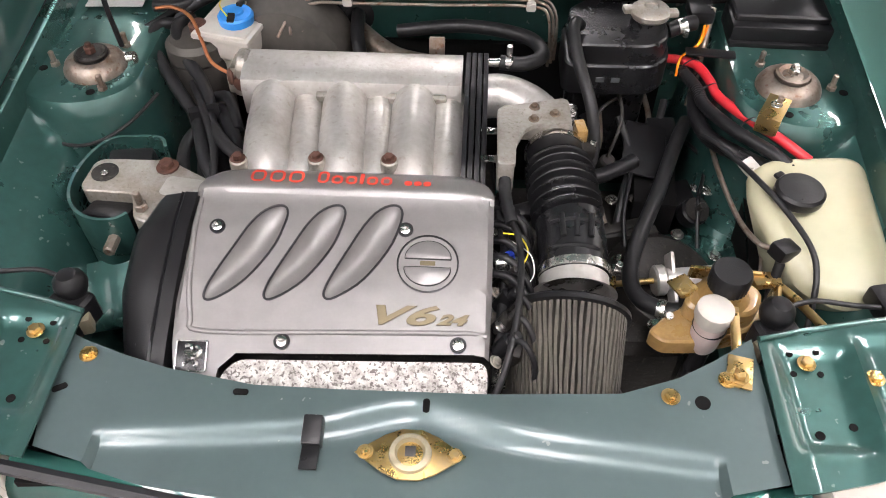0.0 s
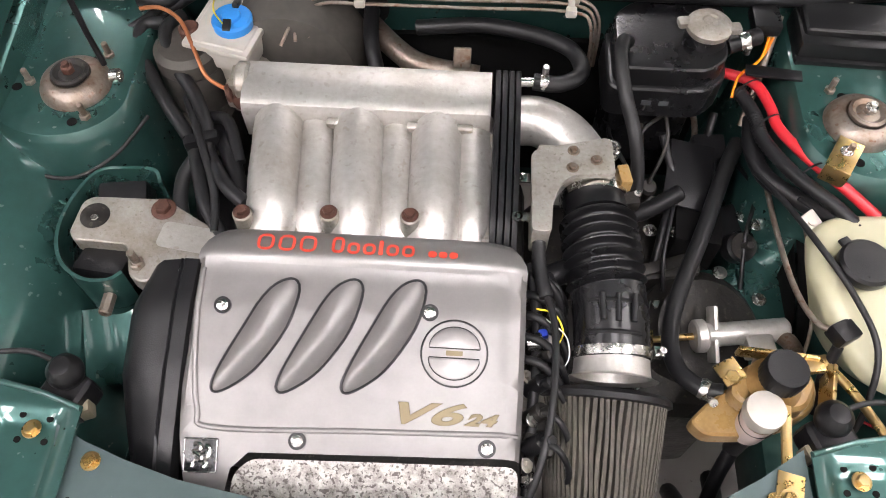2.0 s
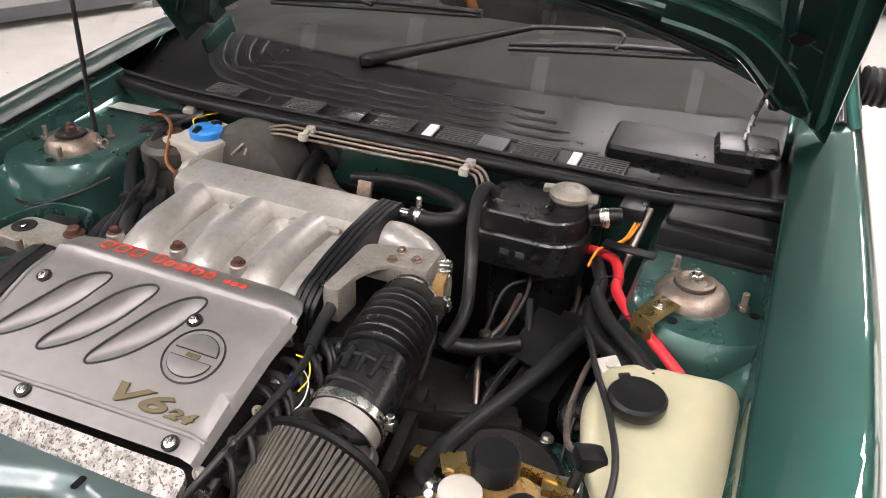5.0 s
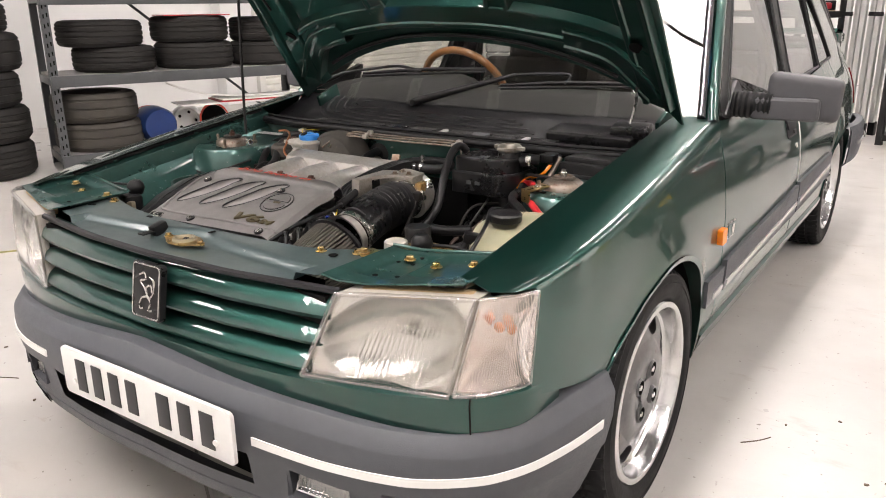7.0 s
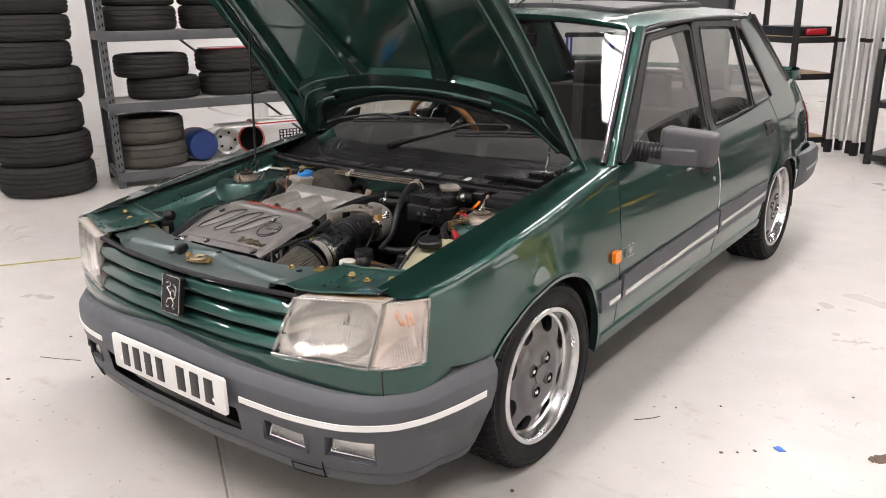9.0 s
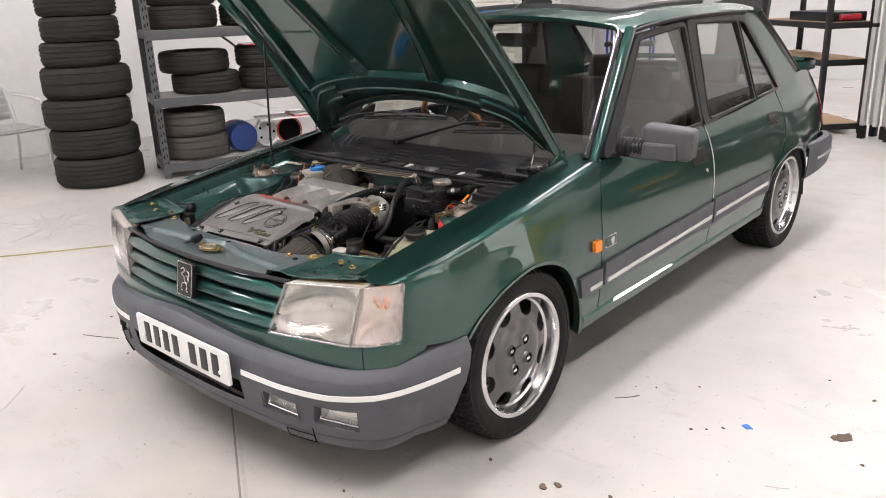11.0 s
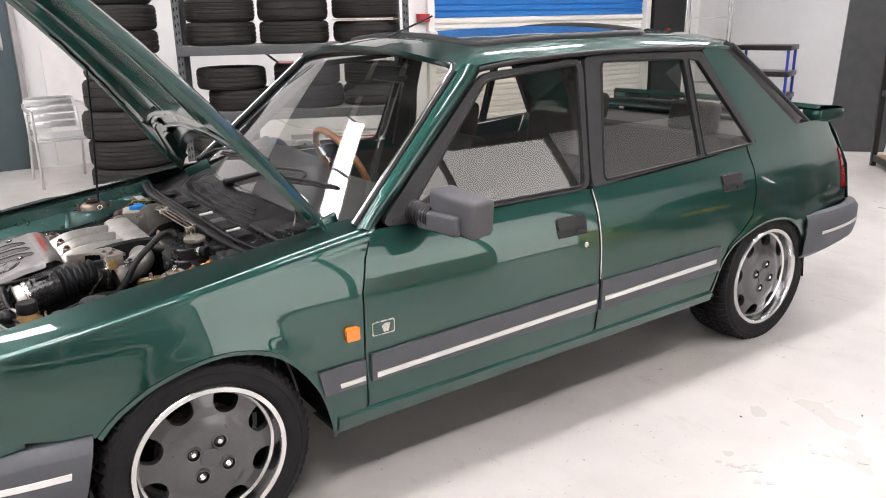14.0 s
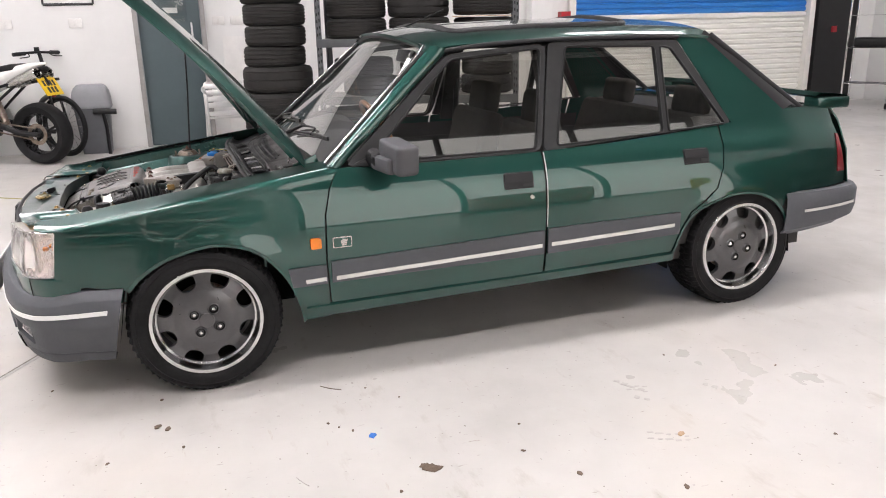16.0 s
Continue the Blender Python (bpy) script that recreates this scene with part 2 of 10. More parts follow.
def floor_material():
    m = mat("painted_concrete_floor", (0.51, 0.495, 0.472), 0.33, rvar=0.1, var=0.21, scale=0.8, bump=0.08, bscale=60)
    nt = m.node_tree
    b = nt.nodes["Principled BSDF"]
    base = b.inputs["Base Color"].links[0].from_socket
    tc = nt.nodes.new("ShaderNodeTexCoord")
    # grey scuffs, and sparse dark specks
    def layer(prev, scale, lo, hi, color, amount, stretch=(1, 1, 1), detail=8, rough=0.6):
        mp = nt.nodes.new("ShaderNodeMapping")
        mp.inputs["Scale"].default_value = stretch
        nt.links.new(tc.outputs["Object"], mp.inputs["Vector"])
        n = nt.nodes.new("ShaderNodeTexNoise")
        n.inputs["Scale"].default_value = scale
        n.inputs["Detail"].default_value = detail
        n.inputs["Roughness"].default_value = rough
        nt.links.new(mp.outputs[0], n.inputs["Vector"])
        r = nt.nodes.new("ShaderNodeMapRange")
        r.inputs["From Min"].default_value = lo
        r.inputs["From Max"].default_value = hi
        r.inputs["To Max"].default_value = amount
        nt.links.new(n.outputs["Fac"], r.inputs["Value"])
        mx = nt.nodes.new("ShaderNodeMix")
        mx.data_type = "RGBA"
        mx.inputs["B"].default_value = (*color, 1)
        nt.links.new(r.outputs[0], mx.inputs["Factor"])
        nt.links.new(prev, mx.inputs["A"])
        return mx.outputs["Result"]
    s = layer(base, 1.6, 0.55, 0.8, (0.36, 0.345, 0.32), 0.6)
    s = layer(s, 3.2, 0.60, 0.74, (0.30, 0.265, 0.23), 0.6, (1, 2.6, 1))
    s = layer(s, 0.55, 0.50, 0.72, (0.50, 0.46, 0.41), 0.7)
    s = layer(s, 55, 0.72, 0.78, (0.12, 0.10, 0.08), 0.8, detail=2, rough=0.4)
    s = layer(s, 18, 0.68, 0.76, (0.22, 0.19, 0.16), 0.7, (2.2, 0.7, 1), detail=3)
    s = layer(s, 7, 0.66, 0.74, (0.36, 0.31, 0.25), 0.6, (1.0, 3.5, 1), detail=6)
    nt.links.new(s, b.inputs["Base Color"])
    return m


FLOOR = floor_material()
WALL = mat("white_painted_block", (0.70, 0.70, 0.69), 0.6, var=0.08, scale=1.2, bump=0.12, bscale=70)
RAFTER = mat("grey_steel_paint", (0.25, 0.26, 0.27), 0.5, var=0.12, scale=3)
CEIL = mat("grey_ceiling_sheet", (0.11, 0.11, 0.115), 0.6, var=0.15, scale=1.0)
LAMP = mat("rooflight_sheet", (1.0, 0.95, 0.985), 0.5, emit=ROOFLIGHT)
TUBE = mat("strip_light_diffuser", (1.0, 0.94, 0.955), 0.5, emit=STRIP_LIGHT)
DAY = mat("daylight_outside", (1.0, 0.96, 0.94), 0.8, emit=DAYLIGHT)
DOORGREY = mat("grey_green_steel_door", (0.075, 0.105, 0.115), 0.42, var=0.12, scale=3, rvar=0.05)
RACK = mat("dark_grey_rack_steel", (0.085, 0.09, 0.095), 0.45, 0.2, var=0.2, scale=9, rvar=0.08)
RACK_BLK = mat("black_rack_steel", (0.015, 0.015, 0.016), 0.45, 0.1, var=0.2, scale=9)
RACKBOARD = mat("rack_shelf_board", (0.32, 0.31, 0.30), 0.6, var=0.25, scale=7)
CHIP = mat("chipboard", (0.44, 0.30, 0.18), 0.75, var=0.3, scale=60)
SHUT_W = mat("white_shutter", (0.72, 0.71, 0.67), 0.45, var=0.08, scale=4)
SHUT_B = mat("blue_shutter", (0.02, 0.17, 0.50), 0.4, var=0.12, scale=4)
ALU = mat("brushed_aluminium", (0.66, 0.66, 0.65), 0.36, 0.8, var=0.08, scale=6, rvar=0.03)
BIKE_W = mat("bike_white_fairing", (0.75, 0.75, 0.73), 0.25, 0, 0.6, 0.08, 12)
BIN = mat("grey_bin_plastic", (0.125, 0.13, 0.14), 0.5, var=0.15, scale=10, spec=0.3)
BIN_LID = mat("pale_grey_bin_lid", (0.23, 0.235, 0.25), 0.45, var=0.12, scale=10)
BLUE_BIN = mat("blue_drum_plastic", (0.012, 0.035, 0.14), 0.45, var=0.2, scale=12)
TRAY_BLUE = mat("blue_post", (0.015, 0.04, 0.32), 0.4, 0.1, var=0.15, scale=20)
PAPER = mat("white_board", (0.72, 0.71, 0.69), 0.6, var=0.1, scale=10)
RED_PAINT = mat("red_paint", (0.42, 0.015, 0.025), 0.3, 0, 0.5, 0.15, 12)
YELLOW = mat("yellow_paint", (0.72, 0.55, 0.02), 0.4, var=0.15, scale=12)
BLUE_BIT = mat("blue_tape", (0.03, 0.15, 0.5), 0.6)
LINE_PAINT = mat("worn_floor_line", (0.42, 0.40, 0.14), 0.6, var=0.5, scale=30)
PRINT_DARK = mat("joint_dirt", (0.29, 0.27, 0.245), 0.8, var=0.4, scale=25)
PRINT = mat("scuffed_floor_print", (0.46, 0.445, 0.42), 0.5, var=0.2, scale=30)
LEAF = mat("dry_leaf", (0.14, 0.10, 0.07), 0.8, var=0.4, scale=80)


# ---- mesh helpers ----
def part(name, bm, material, parent=None, label="", smooth=True, angle=0.6):
    """Links a bmesh as one mesh object, under a thing or a part."""
    bmesh.ops.recalc_face_normals(bm, faces=bm.faces)
    me = bpy.data.meshes.new(name)
    bm.to_mesh(me)
    bm.free()
    me.materials.append(material)
    if smooth and me.polygons:
        me.polygons.foreach_set("use_smooth", [True] * len(me.polygons))
        me.set_sharp_from_angle(angle=angle)
    ob = new(name, me)
    if parent is not None:
        ob.parent = parent
    if label:
        ob["label"] = label
    return ob


def thing(name, label, category, group="", kind="", m=None):
    ob = new(name)
    if m is not None:
        ob.matrix_basis = m
    return tagged(ob, label, category, group, kind)


def box(bm, size, m=None, bevel=0.0, seg=2):
    m = m if m is not None else Matrix()
    r = bmesh.ops.create_cube(bm, size=1.0, matrix=m @ Matrix.Diagonal((*size, 1)))
    if bevel:
        es = list({e for v in r["verts"] for e in v.link_edges})
        bmesh.ops.bevel(bm, geom=es, offset=bevel, segments=seg, profile=0.6, affect="EDGES")
    return bm


def at(x, y, z, rx=0, ry=0, rz=0):
    return pose(x, y, z, rx, ry, rz)


def aim(p, d):
    """A frame at p whose z axis points along d."""
    return Matrix.Translation(p) @ Vector(d).to_track_quat("Z", "Y").to_matrix().to_4x4()


def lathe(bm, profile, m=None, n=32, arc=2 * math.pi):
    """Turns (radius, height) pairs round the local z axis."""
    m = m if m is not None else Matrix()
    full = abs(arc - 2 * math.pi) < 1e-6
    cols = []
    for i in range(n if full else n + 1):
        a = arc * i / n
        cols.append([bm.verts.new(m @ Vector((r * math.cos(a), r * math.sin(a), h))) for r, h in profile])
    k = len(cols)
    for i in range(k if full else k - 1):
        a, b = cols[i], cols[(i + 1) % k]
        for j in range(len(profile) - 1):
            vs = [a[j], b[j], b[j + 1], a[j + 1]]
            bm.faces.new(vs)
    bmesh.ops.remove_doubles(bm, verts=bm.verts, dist=1e-6)
    return bm


def cyl(bm, r, h, m=None, n=24, bevel=0.0, r2=None):
    r2 = r if r2 is None else r2
    b = min(bevel, h * 0.45, r * 0.45, r2 * 0.6)
    if b > 0:
        prof = [(0, 0), (r - b, 0), (r, b), (r2, h - b), (r2 - b, h), (0, h)]
    else:
        prof = [(0, 0), (r, 0), (r2, h), (0, h)]
    return lathe(bm, prof, m, n)


def spline(points, k=6, closed=False):
    """Catmull-Rom through the points, k steps to a span."""
    p = [np.array(q, float) for q in points]
    n = len(p)
    out = []
    spans = n if closed else n - 1
    for i in range(spans):
        if closed:
            a, b, c, d = p[(i - 1) % n], p[i], p[(i + 1) % n], p[(i + 2) % n]
        else:
            a, b, c, d = p[max(i - 1, 0)], p[i], p[i + 1], p[min(i + 2, n - 1)]
        for j in range(k):
            t = j / k
            out.append(0.5 * (2 * b + (c - a) * t + (2 * a - 5 * b + 4 * c - d) * t * t + (3 * b - a - 3 * c + d) * t ** 3))
    if not closed:
        out.append(p[-1])
    return out


def tube(bm, points, r, n=10, k=6, rfun=None, smooth=True, cap=True):
    """Sweeps a round section along a smooth line; rfun(i, count) scales the radius."""
    pts = [Vector(q) for q in (spline(points, k) if smooth else points)]
    n = max(n, 12) if r > 0.0034 and n > 4 else n
    rings = []
    up = Vector((0.13, 0.21, 1)).normalized()
    for i, p in enumerate(pts):
        d = (pts[min(i + 1, len(pts) - 1)] - pts[max(i - 1, 0)]).normalized()
        s = d.cross(up)
        if s.length < 1e-4:
            s = d.cross(Vector((1, 0, 0)))
        s.normalize()
        u = s.cross(d).normalized()
        rr = r * (rfun(i, len(pts)) if rfun else 1)
        rings.append([bm.verts.new(p + rr * (math.cos(2 * math.pi * j / n) * s + math.sin(2 * math.pi * j / n) * u)) for j in range(n)])
    for a, b in zip(rings, rings[1:]):
        for j in range(n):
            bm.faces.new((a[j], a[(j + 1) % n], b[(j + 1) % n], b[j]))
    if cap:
        bm.faces.new(rings[0])
        bm.faces.new(rings[-1][::-1])
    return bm


def prism(bm, outline, depth, m=None, bevel=0.0, seg=2):
    """A flat outline in local x, y, raised by depth along local z, with its top edge rounded."""
    m = m if m is not None else Matrix()
    vs = [bm.verts.new(m @ Vector((p[0], p[1], 0))) for p in outline]
    f = bm.faces.new(vs)
    r = bmesh.ops.extrude_face_region(bm, geom=[f])
    top = [v for v in r["geom"] if isinstance(v, bmesh.types.BMVert)]
    bmesh.ops.translate(bm, verts=top, vec=m.to_3x3() @ Vector((0, 0, depth)))
    if bevel:
        tf = [g for g in r["geom"] if isinstance(g, bmesh.types.BMFace)]
        es = list({e for g in tf for e in g.edges})
        bmesh.ops.bevel(bm, geom=es, offset=bevel, segments=seg, profile=0.6, affect="EDGES")
    return bm


def rounded(w, h, r, n=5):
    """Outline of a rounded rectangle about the origin."""
    out = []
    for cx, cy, a0 in ((w / 2 - r, h / 2 - r, 0), (-w / 2 + r, h / 2 - r, 90), (-w / 2 + r, -h / 2 + r, 180), (w / 2 - r, -h / 2 + r, 270)):
        for i in range(n + 1):
            a = radians(a0 + 90 * i / n)
            out.append((cx + r * math.cos(a), cy + r * math.sin(a)))
    return out


def grid_mesh(bm, rows, skip=None, closed=False, thick=0.0):
    """Quads through rows of points; skip(i, j) leaves a face out; thick gives it an inner skin."""
    V = [[bm.verts.new(p) for p in row] for row in rows]
    faces = []
    for i in range(len(V) - 1):
        n = len(V[i])
        for j in range(n if closed else n - 1):
            if skip and skip(i, j):
                continue
            faces.append(bm.faces.new((V[i][j], V[i][(j + 1) % n], V[i + 1][(j + 1) % n], V[i + 1][j])))
    if thick:
        bmesh.ops.recalc_face_normals(bm, faces=bm.faces)
        bmesh.ops.solidify(bm, geom=faces, thickness=thick)
    loose = [v for v in bm.verts if not v.link_faces]
    if loose:
        bmesh.ops.delete(bm, geom=loose, context="VERTS")
    return bm


def panel(bm, outline, surface, step=0.05, thick=0.004, inward=None, fine=None):
    """A sheet cut to an outline in two coordinates (a, b), laid on surface(a, b), with a thickness."""
    vs = [bm.verts.new((p[0], p[1], 0)) for p in outline]
    bm.faces.new(vs)
    lo = [min(p[i] for p in outline) for i in (0, 1)]
    hi = [max(p[i] for p in outline) for i in (0, 1)]
    for ax in (0, 1):
        d = fine if fine and ax else step
        c = math.floor(lo[ax] / d) * d + d
        while c < hi[ax]:
            co, no = [0, 0, 0], [0, 0, 0]
            co[ax], no[ax] = c + 1e-5, 1
            bmesh.ops.bisect_plane(bm, geom=bm.verts[:] + bm.edges[:] + bm.faces[:], plane_co=co, plane_no=no, dist=1e-6)
            c += d
    for v in bm.verts:
        v.co = Vector(surface(v.co.x, v.co.y))
    if thick:
        bmesh.ops.recalc_face_normals(bm, faces=bm.faces)
        d = inward if inward is not None else Vector((-1, 0, 0))
        fs = bm.faces[:]
        r = bmesh.ops.duplicate(bm, geom=fs)
        dv = [g for g in r["geom"] if isinstance(g, bmesh.types.BMVert)]
        bmesh.ops.translate(bm, verts=dv, vec=d * thick)
        vm = r["vert_map"]
        for e in [e for f in fs for e in f.edges]:
            if e.is_valid and len(e.link_faces) == 1 and e.link_faces[0] in fs:
                a, b = e.verts
                try:
                    bm.faces.new((a, b, vm[b], vm[a]))
                except ValueError:
                    pass
    return bm


def mirror_x(bm):
    for v in bm.verts:
        v.co.x = -v.co.x
    bmesh.ops.reverse_faces(bm, faces=bm.faces)
    return bm


# ---- the room ----
RX0, RX1, RY0, RY1, RZ = -6.1, 6.6, -5.2, 10.6, 5.4


def slab(name, size, centre, material, label="", category="", kind="structure", bevel=0.0):
    bm = bmesh.new()
    box(bm, size, at(*centre), bevel)
    return tagged(part(name, bm, material, smooth=False), label, category, "", kind)


slab("floor", (RX1 - RX0 + 0.4, RY1 - RY0 + 0.4, 0.2), ((RX0 + RX1) / 2, (RY0 + RY1) / 2, -0.1), FLOOR, "pale grey painted concrete workshop floor with scuffs and specks", "floor")
slab("ceiling", (RX1 - RX0 + 0.4, RY1 - RY0 + 0.4, 0.1), ((RX0 + RX1) / 2, (RY0 + RY1) / 2, RZ + 0.05), CEIL, "grey profiled sheet workshop ceiling", "ceiling")
DOOR_Y0, DOOR_Y1, DOOR_H = -0.30, 0.47, 2.05
SH_Y0, SH_Y1, SH_H = 5.18, 9.36, 3.2


def wall_west():
    bm = bmesh.new()
    cuts = [(RY0 - 0.2, DOOR_Y0, 0, RZ), (DOOR_Y0, DOOR_Y1, DOOR_H, RZ), (DOOR_Y1, SH_Y0, 0, RZ), (SH_Y0, SH_Y1, SH_H, RZ), (SH_Y1, RY1, 0, RZ)]
    for a, b, lo, hi in cuts:
        box(bm, (0.2, b - a, hi - lo), at(RX0 - 0.1, (a + b) / 2, (lo + hi) / 2))
    bmesh.ops.remove_doubles(bm, verts=bm.verts, dist=1e-4)
    tagged(part("wall_west", bm, WALL, smooth=False), "white painted workshop wall with door and shutter openings", "wall", "", "structure")


wall_west()
# Added out-of-view dark band; it darkens what the windscreen mirrors.
slab("wall_dark_band", (0.03, RY1 - RY0, RZ - 3.3), (RX0 + 0.017, (RY0 + RY1) / 2, (RZ + 3.3) / 2), RACK, "unseen dark band added high on the wall for reflections", "wall")


def wall_east():
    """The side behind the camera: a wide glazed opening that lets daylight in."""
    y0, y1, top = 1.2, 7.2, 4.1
    # Unseen upper wall, darkened as if backlit, for the side windows to mirror.
    slab("wall_lintel", (0.2, RY1 - y0, RZ - top), (RX1 + 0.1, (y0 + RY1) / 2, (RZ + top) / 2), RACK, "unseen wall over the opening, coloured dark as if backlit", "wall")
    bm = bmesh.new()
    for a, b, lo, hi in ((RY0 - 0.2, y0, 0, RZ), (y1, RY1, 0, top)):
        box(bm, (0.2, b - a, hi - lo), at(RX1 + 0.1, (a + b) / 2, (lo + hi) / 2))
    tagged(part("wall_east", bm, WALL, smooth=False), "white painted wall with a wide daylit opening", "wall", "", "structure")
    w = thing("window_1", "wide daylit opening with slim dark posts", "window", "", "structure")
    for k in range(4):
        bm = bmesh.new()
        box(bm, (0.08, 0.07, top), at(RX1 + 0.06, y0 + 0.035 + (y1 - y0 - 0.07) * k / 3, top / 2), 0.006)
        part("window_post", bm, RACK, w)
    for z in (0.04, top - 0.04):
        bm = bmesh.new()
        box(bm, (0.07, y1 - y0, 0.06), at(RX1 + 0.06, (y0 + y1) / 2, z), 0.006)
        part("window_rail", bm, RACK, w)
    slab("backdrop", (0.05, y1 - y0 + 3, top + 1.5), (RX1 + 1.6, (y0 + y1) / 2, 2.0), DAY, "plain pale daylight outside the opening", "daylight")
    slab("pavement", (1.8, y1 - y0 + 3, 0.1), (RX1 + 1.1, (y0 + y1) / 2, -0.06), RACKBOARD, "plain concrete apron outside the opening", "pavement")


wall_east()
slab("wall_north", (RX1 - RX0 + 0.4, 0.2, RZ), ((RX0 + RX1) / 2, RY1 + 0.1, RZ / 2), WALL, "plain white painted workshop wall", "wall")
slab("wall_south", (RX1 - RX0 + 0.4, 0.2, RZ), ((RX0 + RX1) / 2, RY0 - 0.1, RZ / 2), WALL, "plain white painted workshop wall", "wall")


def rooflight(x, y, first=[]):
    if first:
        copy_thing(first[0], at(x, y, RZ))
        return
    t = thing("rooflight", "long translucent rooflight panel placed in the unseen ceiling", "rooflight", "rooflights in the ceiling", m=at(x, y, RZ))
    bm = bmesh.new()
    box(bm, (0.92, 2.62, 0.05), at(0, 0, -0.02))
    part("kerb_frame", bm, WALL, t)
    bm = bmesh.new()
    box(bm, (0.86, 2.56, 0.03), at(0, 0, -0.055), 0.006)
    part("translucent_sheet", bm, LAMP, t)
    for k in range(3):
        bm = bmesh.new()
        box(bm, (0.90, 0.03, 0.03), at(0, -0.64 + 0.64 * k, -0.088), 0.004)
        part("glazing_bar", bm, RACK, t)
    first.append(t)


# Panels at (-2.3, -3.4) and (2.9, -1.9) are added fill for the bay.
for lx, ly in ((-5.3, -2.0), (-2.3, -3.4), (0.12, -2.2), (2.9, -1.9), (0.05, 1.62), (0.12, 5.5), (0.12, 9.0)):
    rooflight(lx, ly)


def roof_steel():
    """Portal rafters across the room and purlins along it."""
    for y in (-3.9, -0.15, 3.6, 7.35):
        bm = bmesh.new()
        for dz, w, h in ((-0.006, 0.16, 0.012), (-0.15, 0.01, 0.28), (-0.294, 0.16, 0.012)):
            box(bm, (RX1 - RX0, w, h), at((RX0 + RX1) / 2, y, RZ - 0.14 + dz))
        tagged(part("rafter", bm, RAFTER, smooth=False), "grey painted steel roof rafter", "beam", "roof rafters", "structure")
    for k in range(8):
        x = RX0 + 0.5 + 1.62 * k
        bm = bmesh.new()
        box(bm, (0.07, RY1 - RY0, 0.006), at(x + 0.03, (RY0 + RY1) / 2, RZ - 0.003))
        box(bm, (0.006, RY1 - RY0, 0.13), at(x, (RY0 + RY1) / 2, RZ - 0.07))
        box(bm, (0.07, RY1 - RY0, 0.006), at(x - 0.03, (RY0 + RY1) / 2, RZ - 0.136))
        tagged(part("purlin", bm, ALU, smooth=False), "galvanised steel roof purlin", "beam", "roof purlins", "structure")


roof_steel()


def strip_light(x, y, first=[]):
    m = at(x, y, RZ - 0.52)
    if first:
        copy_thing(first[0], m)
        return
    t = thing("strip_light", "long white strip light hung under the roof", "light", "strip lights", m=m)
    bm = bmesh.new()
    box(bm, (0.09, 1.8, 0.05), at(0, 0, 0.05), 0.01)
    part("housing", bm, WALL, t)
    bm = bmesh.new()
    box(bm, (0.075, 1.78, 0.05), at(0, 0, 0.003), 0.018, 3)
    part("diffuser", bm, TUBE, t)
    for yy in (-0.7, 0.7):
        bm = bmesh.new()
        cyl(bm, 0.004, 0.45, at(0, yy, 0.075), 6)
        part("hanger", bm, RACK, t)
    first.append(t)


for i, lx in enumerate((-2.5, 3.4)):
    for k in (0, 3, 4) if i == 0 else range(5):
        strip_light(lx, -4.0 + 3.0 * k + (0.5 if i % 2 else 0.0))


def steel_door():
    t = thing("door_1", "grey-green steel door with a narrow vision panel in a dark frame", "door", "", "structure")
    w, yc = DOOR_Y1 - DOOR_Y0, (DOOR_Y0 + DOOR_Y1) / 2
    bm = bmesh.new()
    box(bm, (0.05, w - 0.1, DOOR_H - 0.05), at(RX0 - 0.03, yc, DOOR_H / 2 - 0.02), 0.004)
    leaf = part("door_leaf", bm, DOORGREY, t)
    bm = bmesh.new()
    for y in (DOOR_Y0 + 0.02, DOOR_Y1 - 0.02):
        box(bm, (0.14, 0.05, DOOR_H), at(RX0 - 0.005, y, DOOR_H / 2), 0.004)
    box(bm, (0.14, w, 0.05), at(RX0 - 0.005, yc, DOOR_H - 0.022), 0.004)
    part("door_frame", bm, RACKBOARD, t)
    bm = bmesh.new()
    box(bm, (0.012, 0.3, 0.45), at(RX0 + 0.0, yc + 0.05, 1.62), 0.003)
    part("vision_panel", bm, GLASS_REAR, t)
    bm = bmesh.new()
    tube(bm, [(RX0 - 0.005, DOOR_Y1 - 0.15, 1.17), (RX0 + 0.05, DOOR_Y1 - 0.15, 1.19), (RX0 + 0.05, DOOR_Y1 - 0.15, 1.36), (RX0 - 0.005, DOOR_Y1 - 0.15, 1.38)], 0.011)
    part("pull_handle", bm, ALU, t)
    bm = bmesh.new()
    box(bm, (0.006, 0.2, 0.06), at(RX0 + 0.0, yc, 1.52), 0.002)
    part("door_sign", bm, PAPER, t)


steel_door()


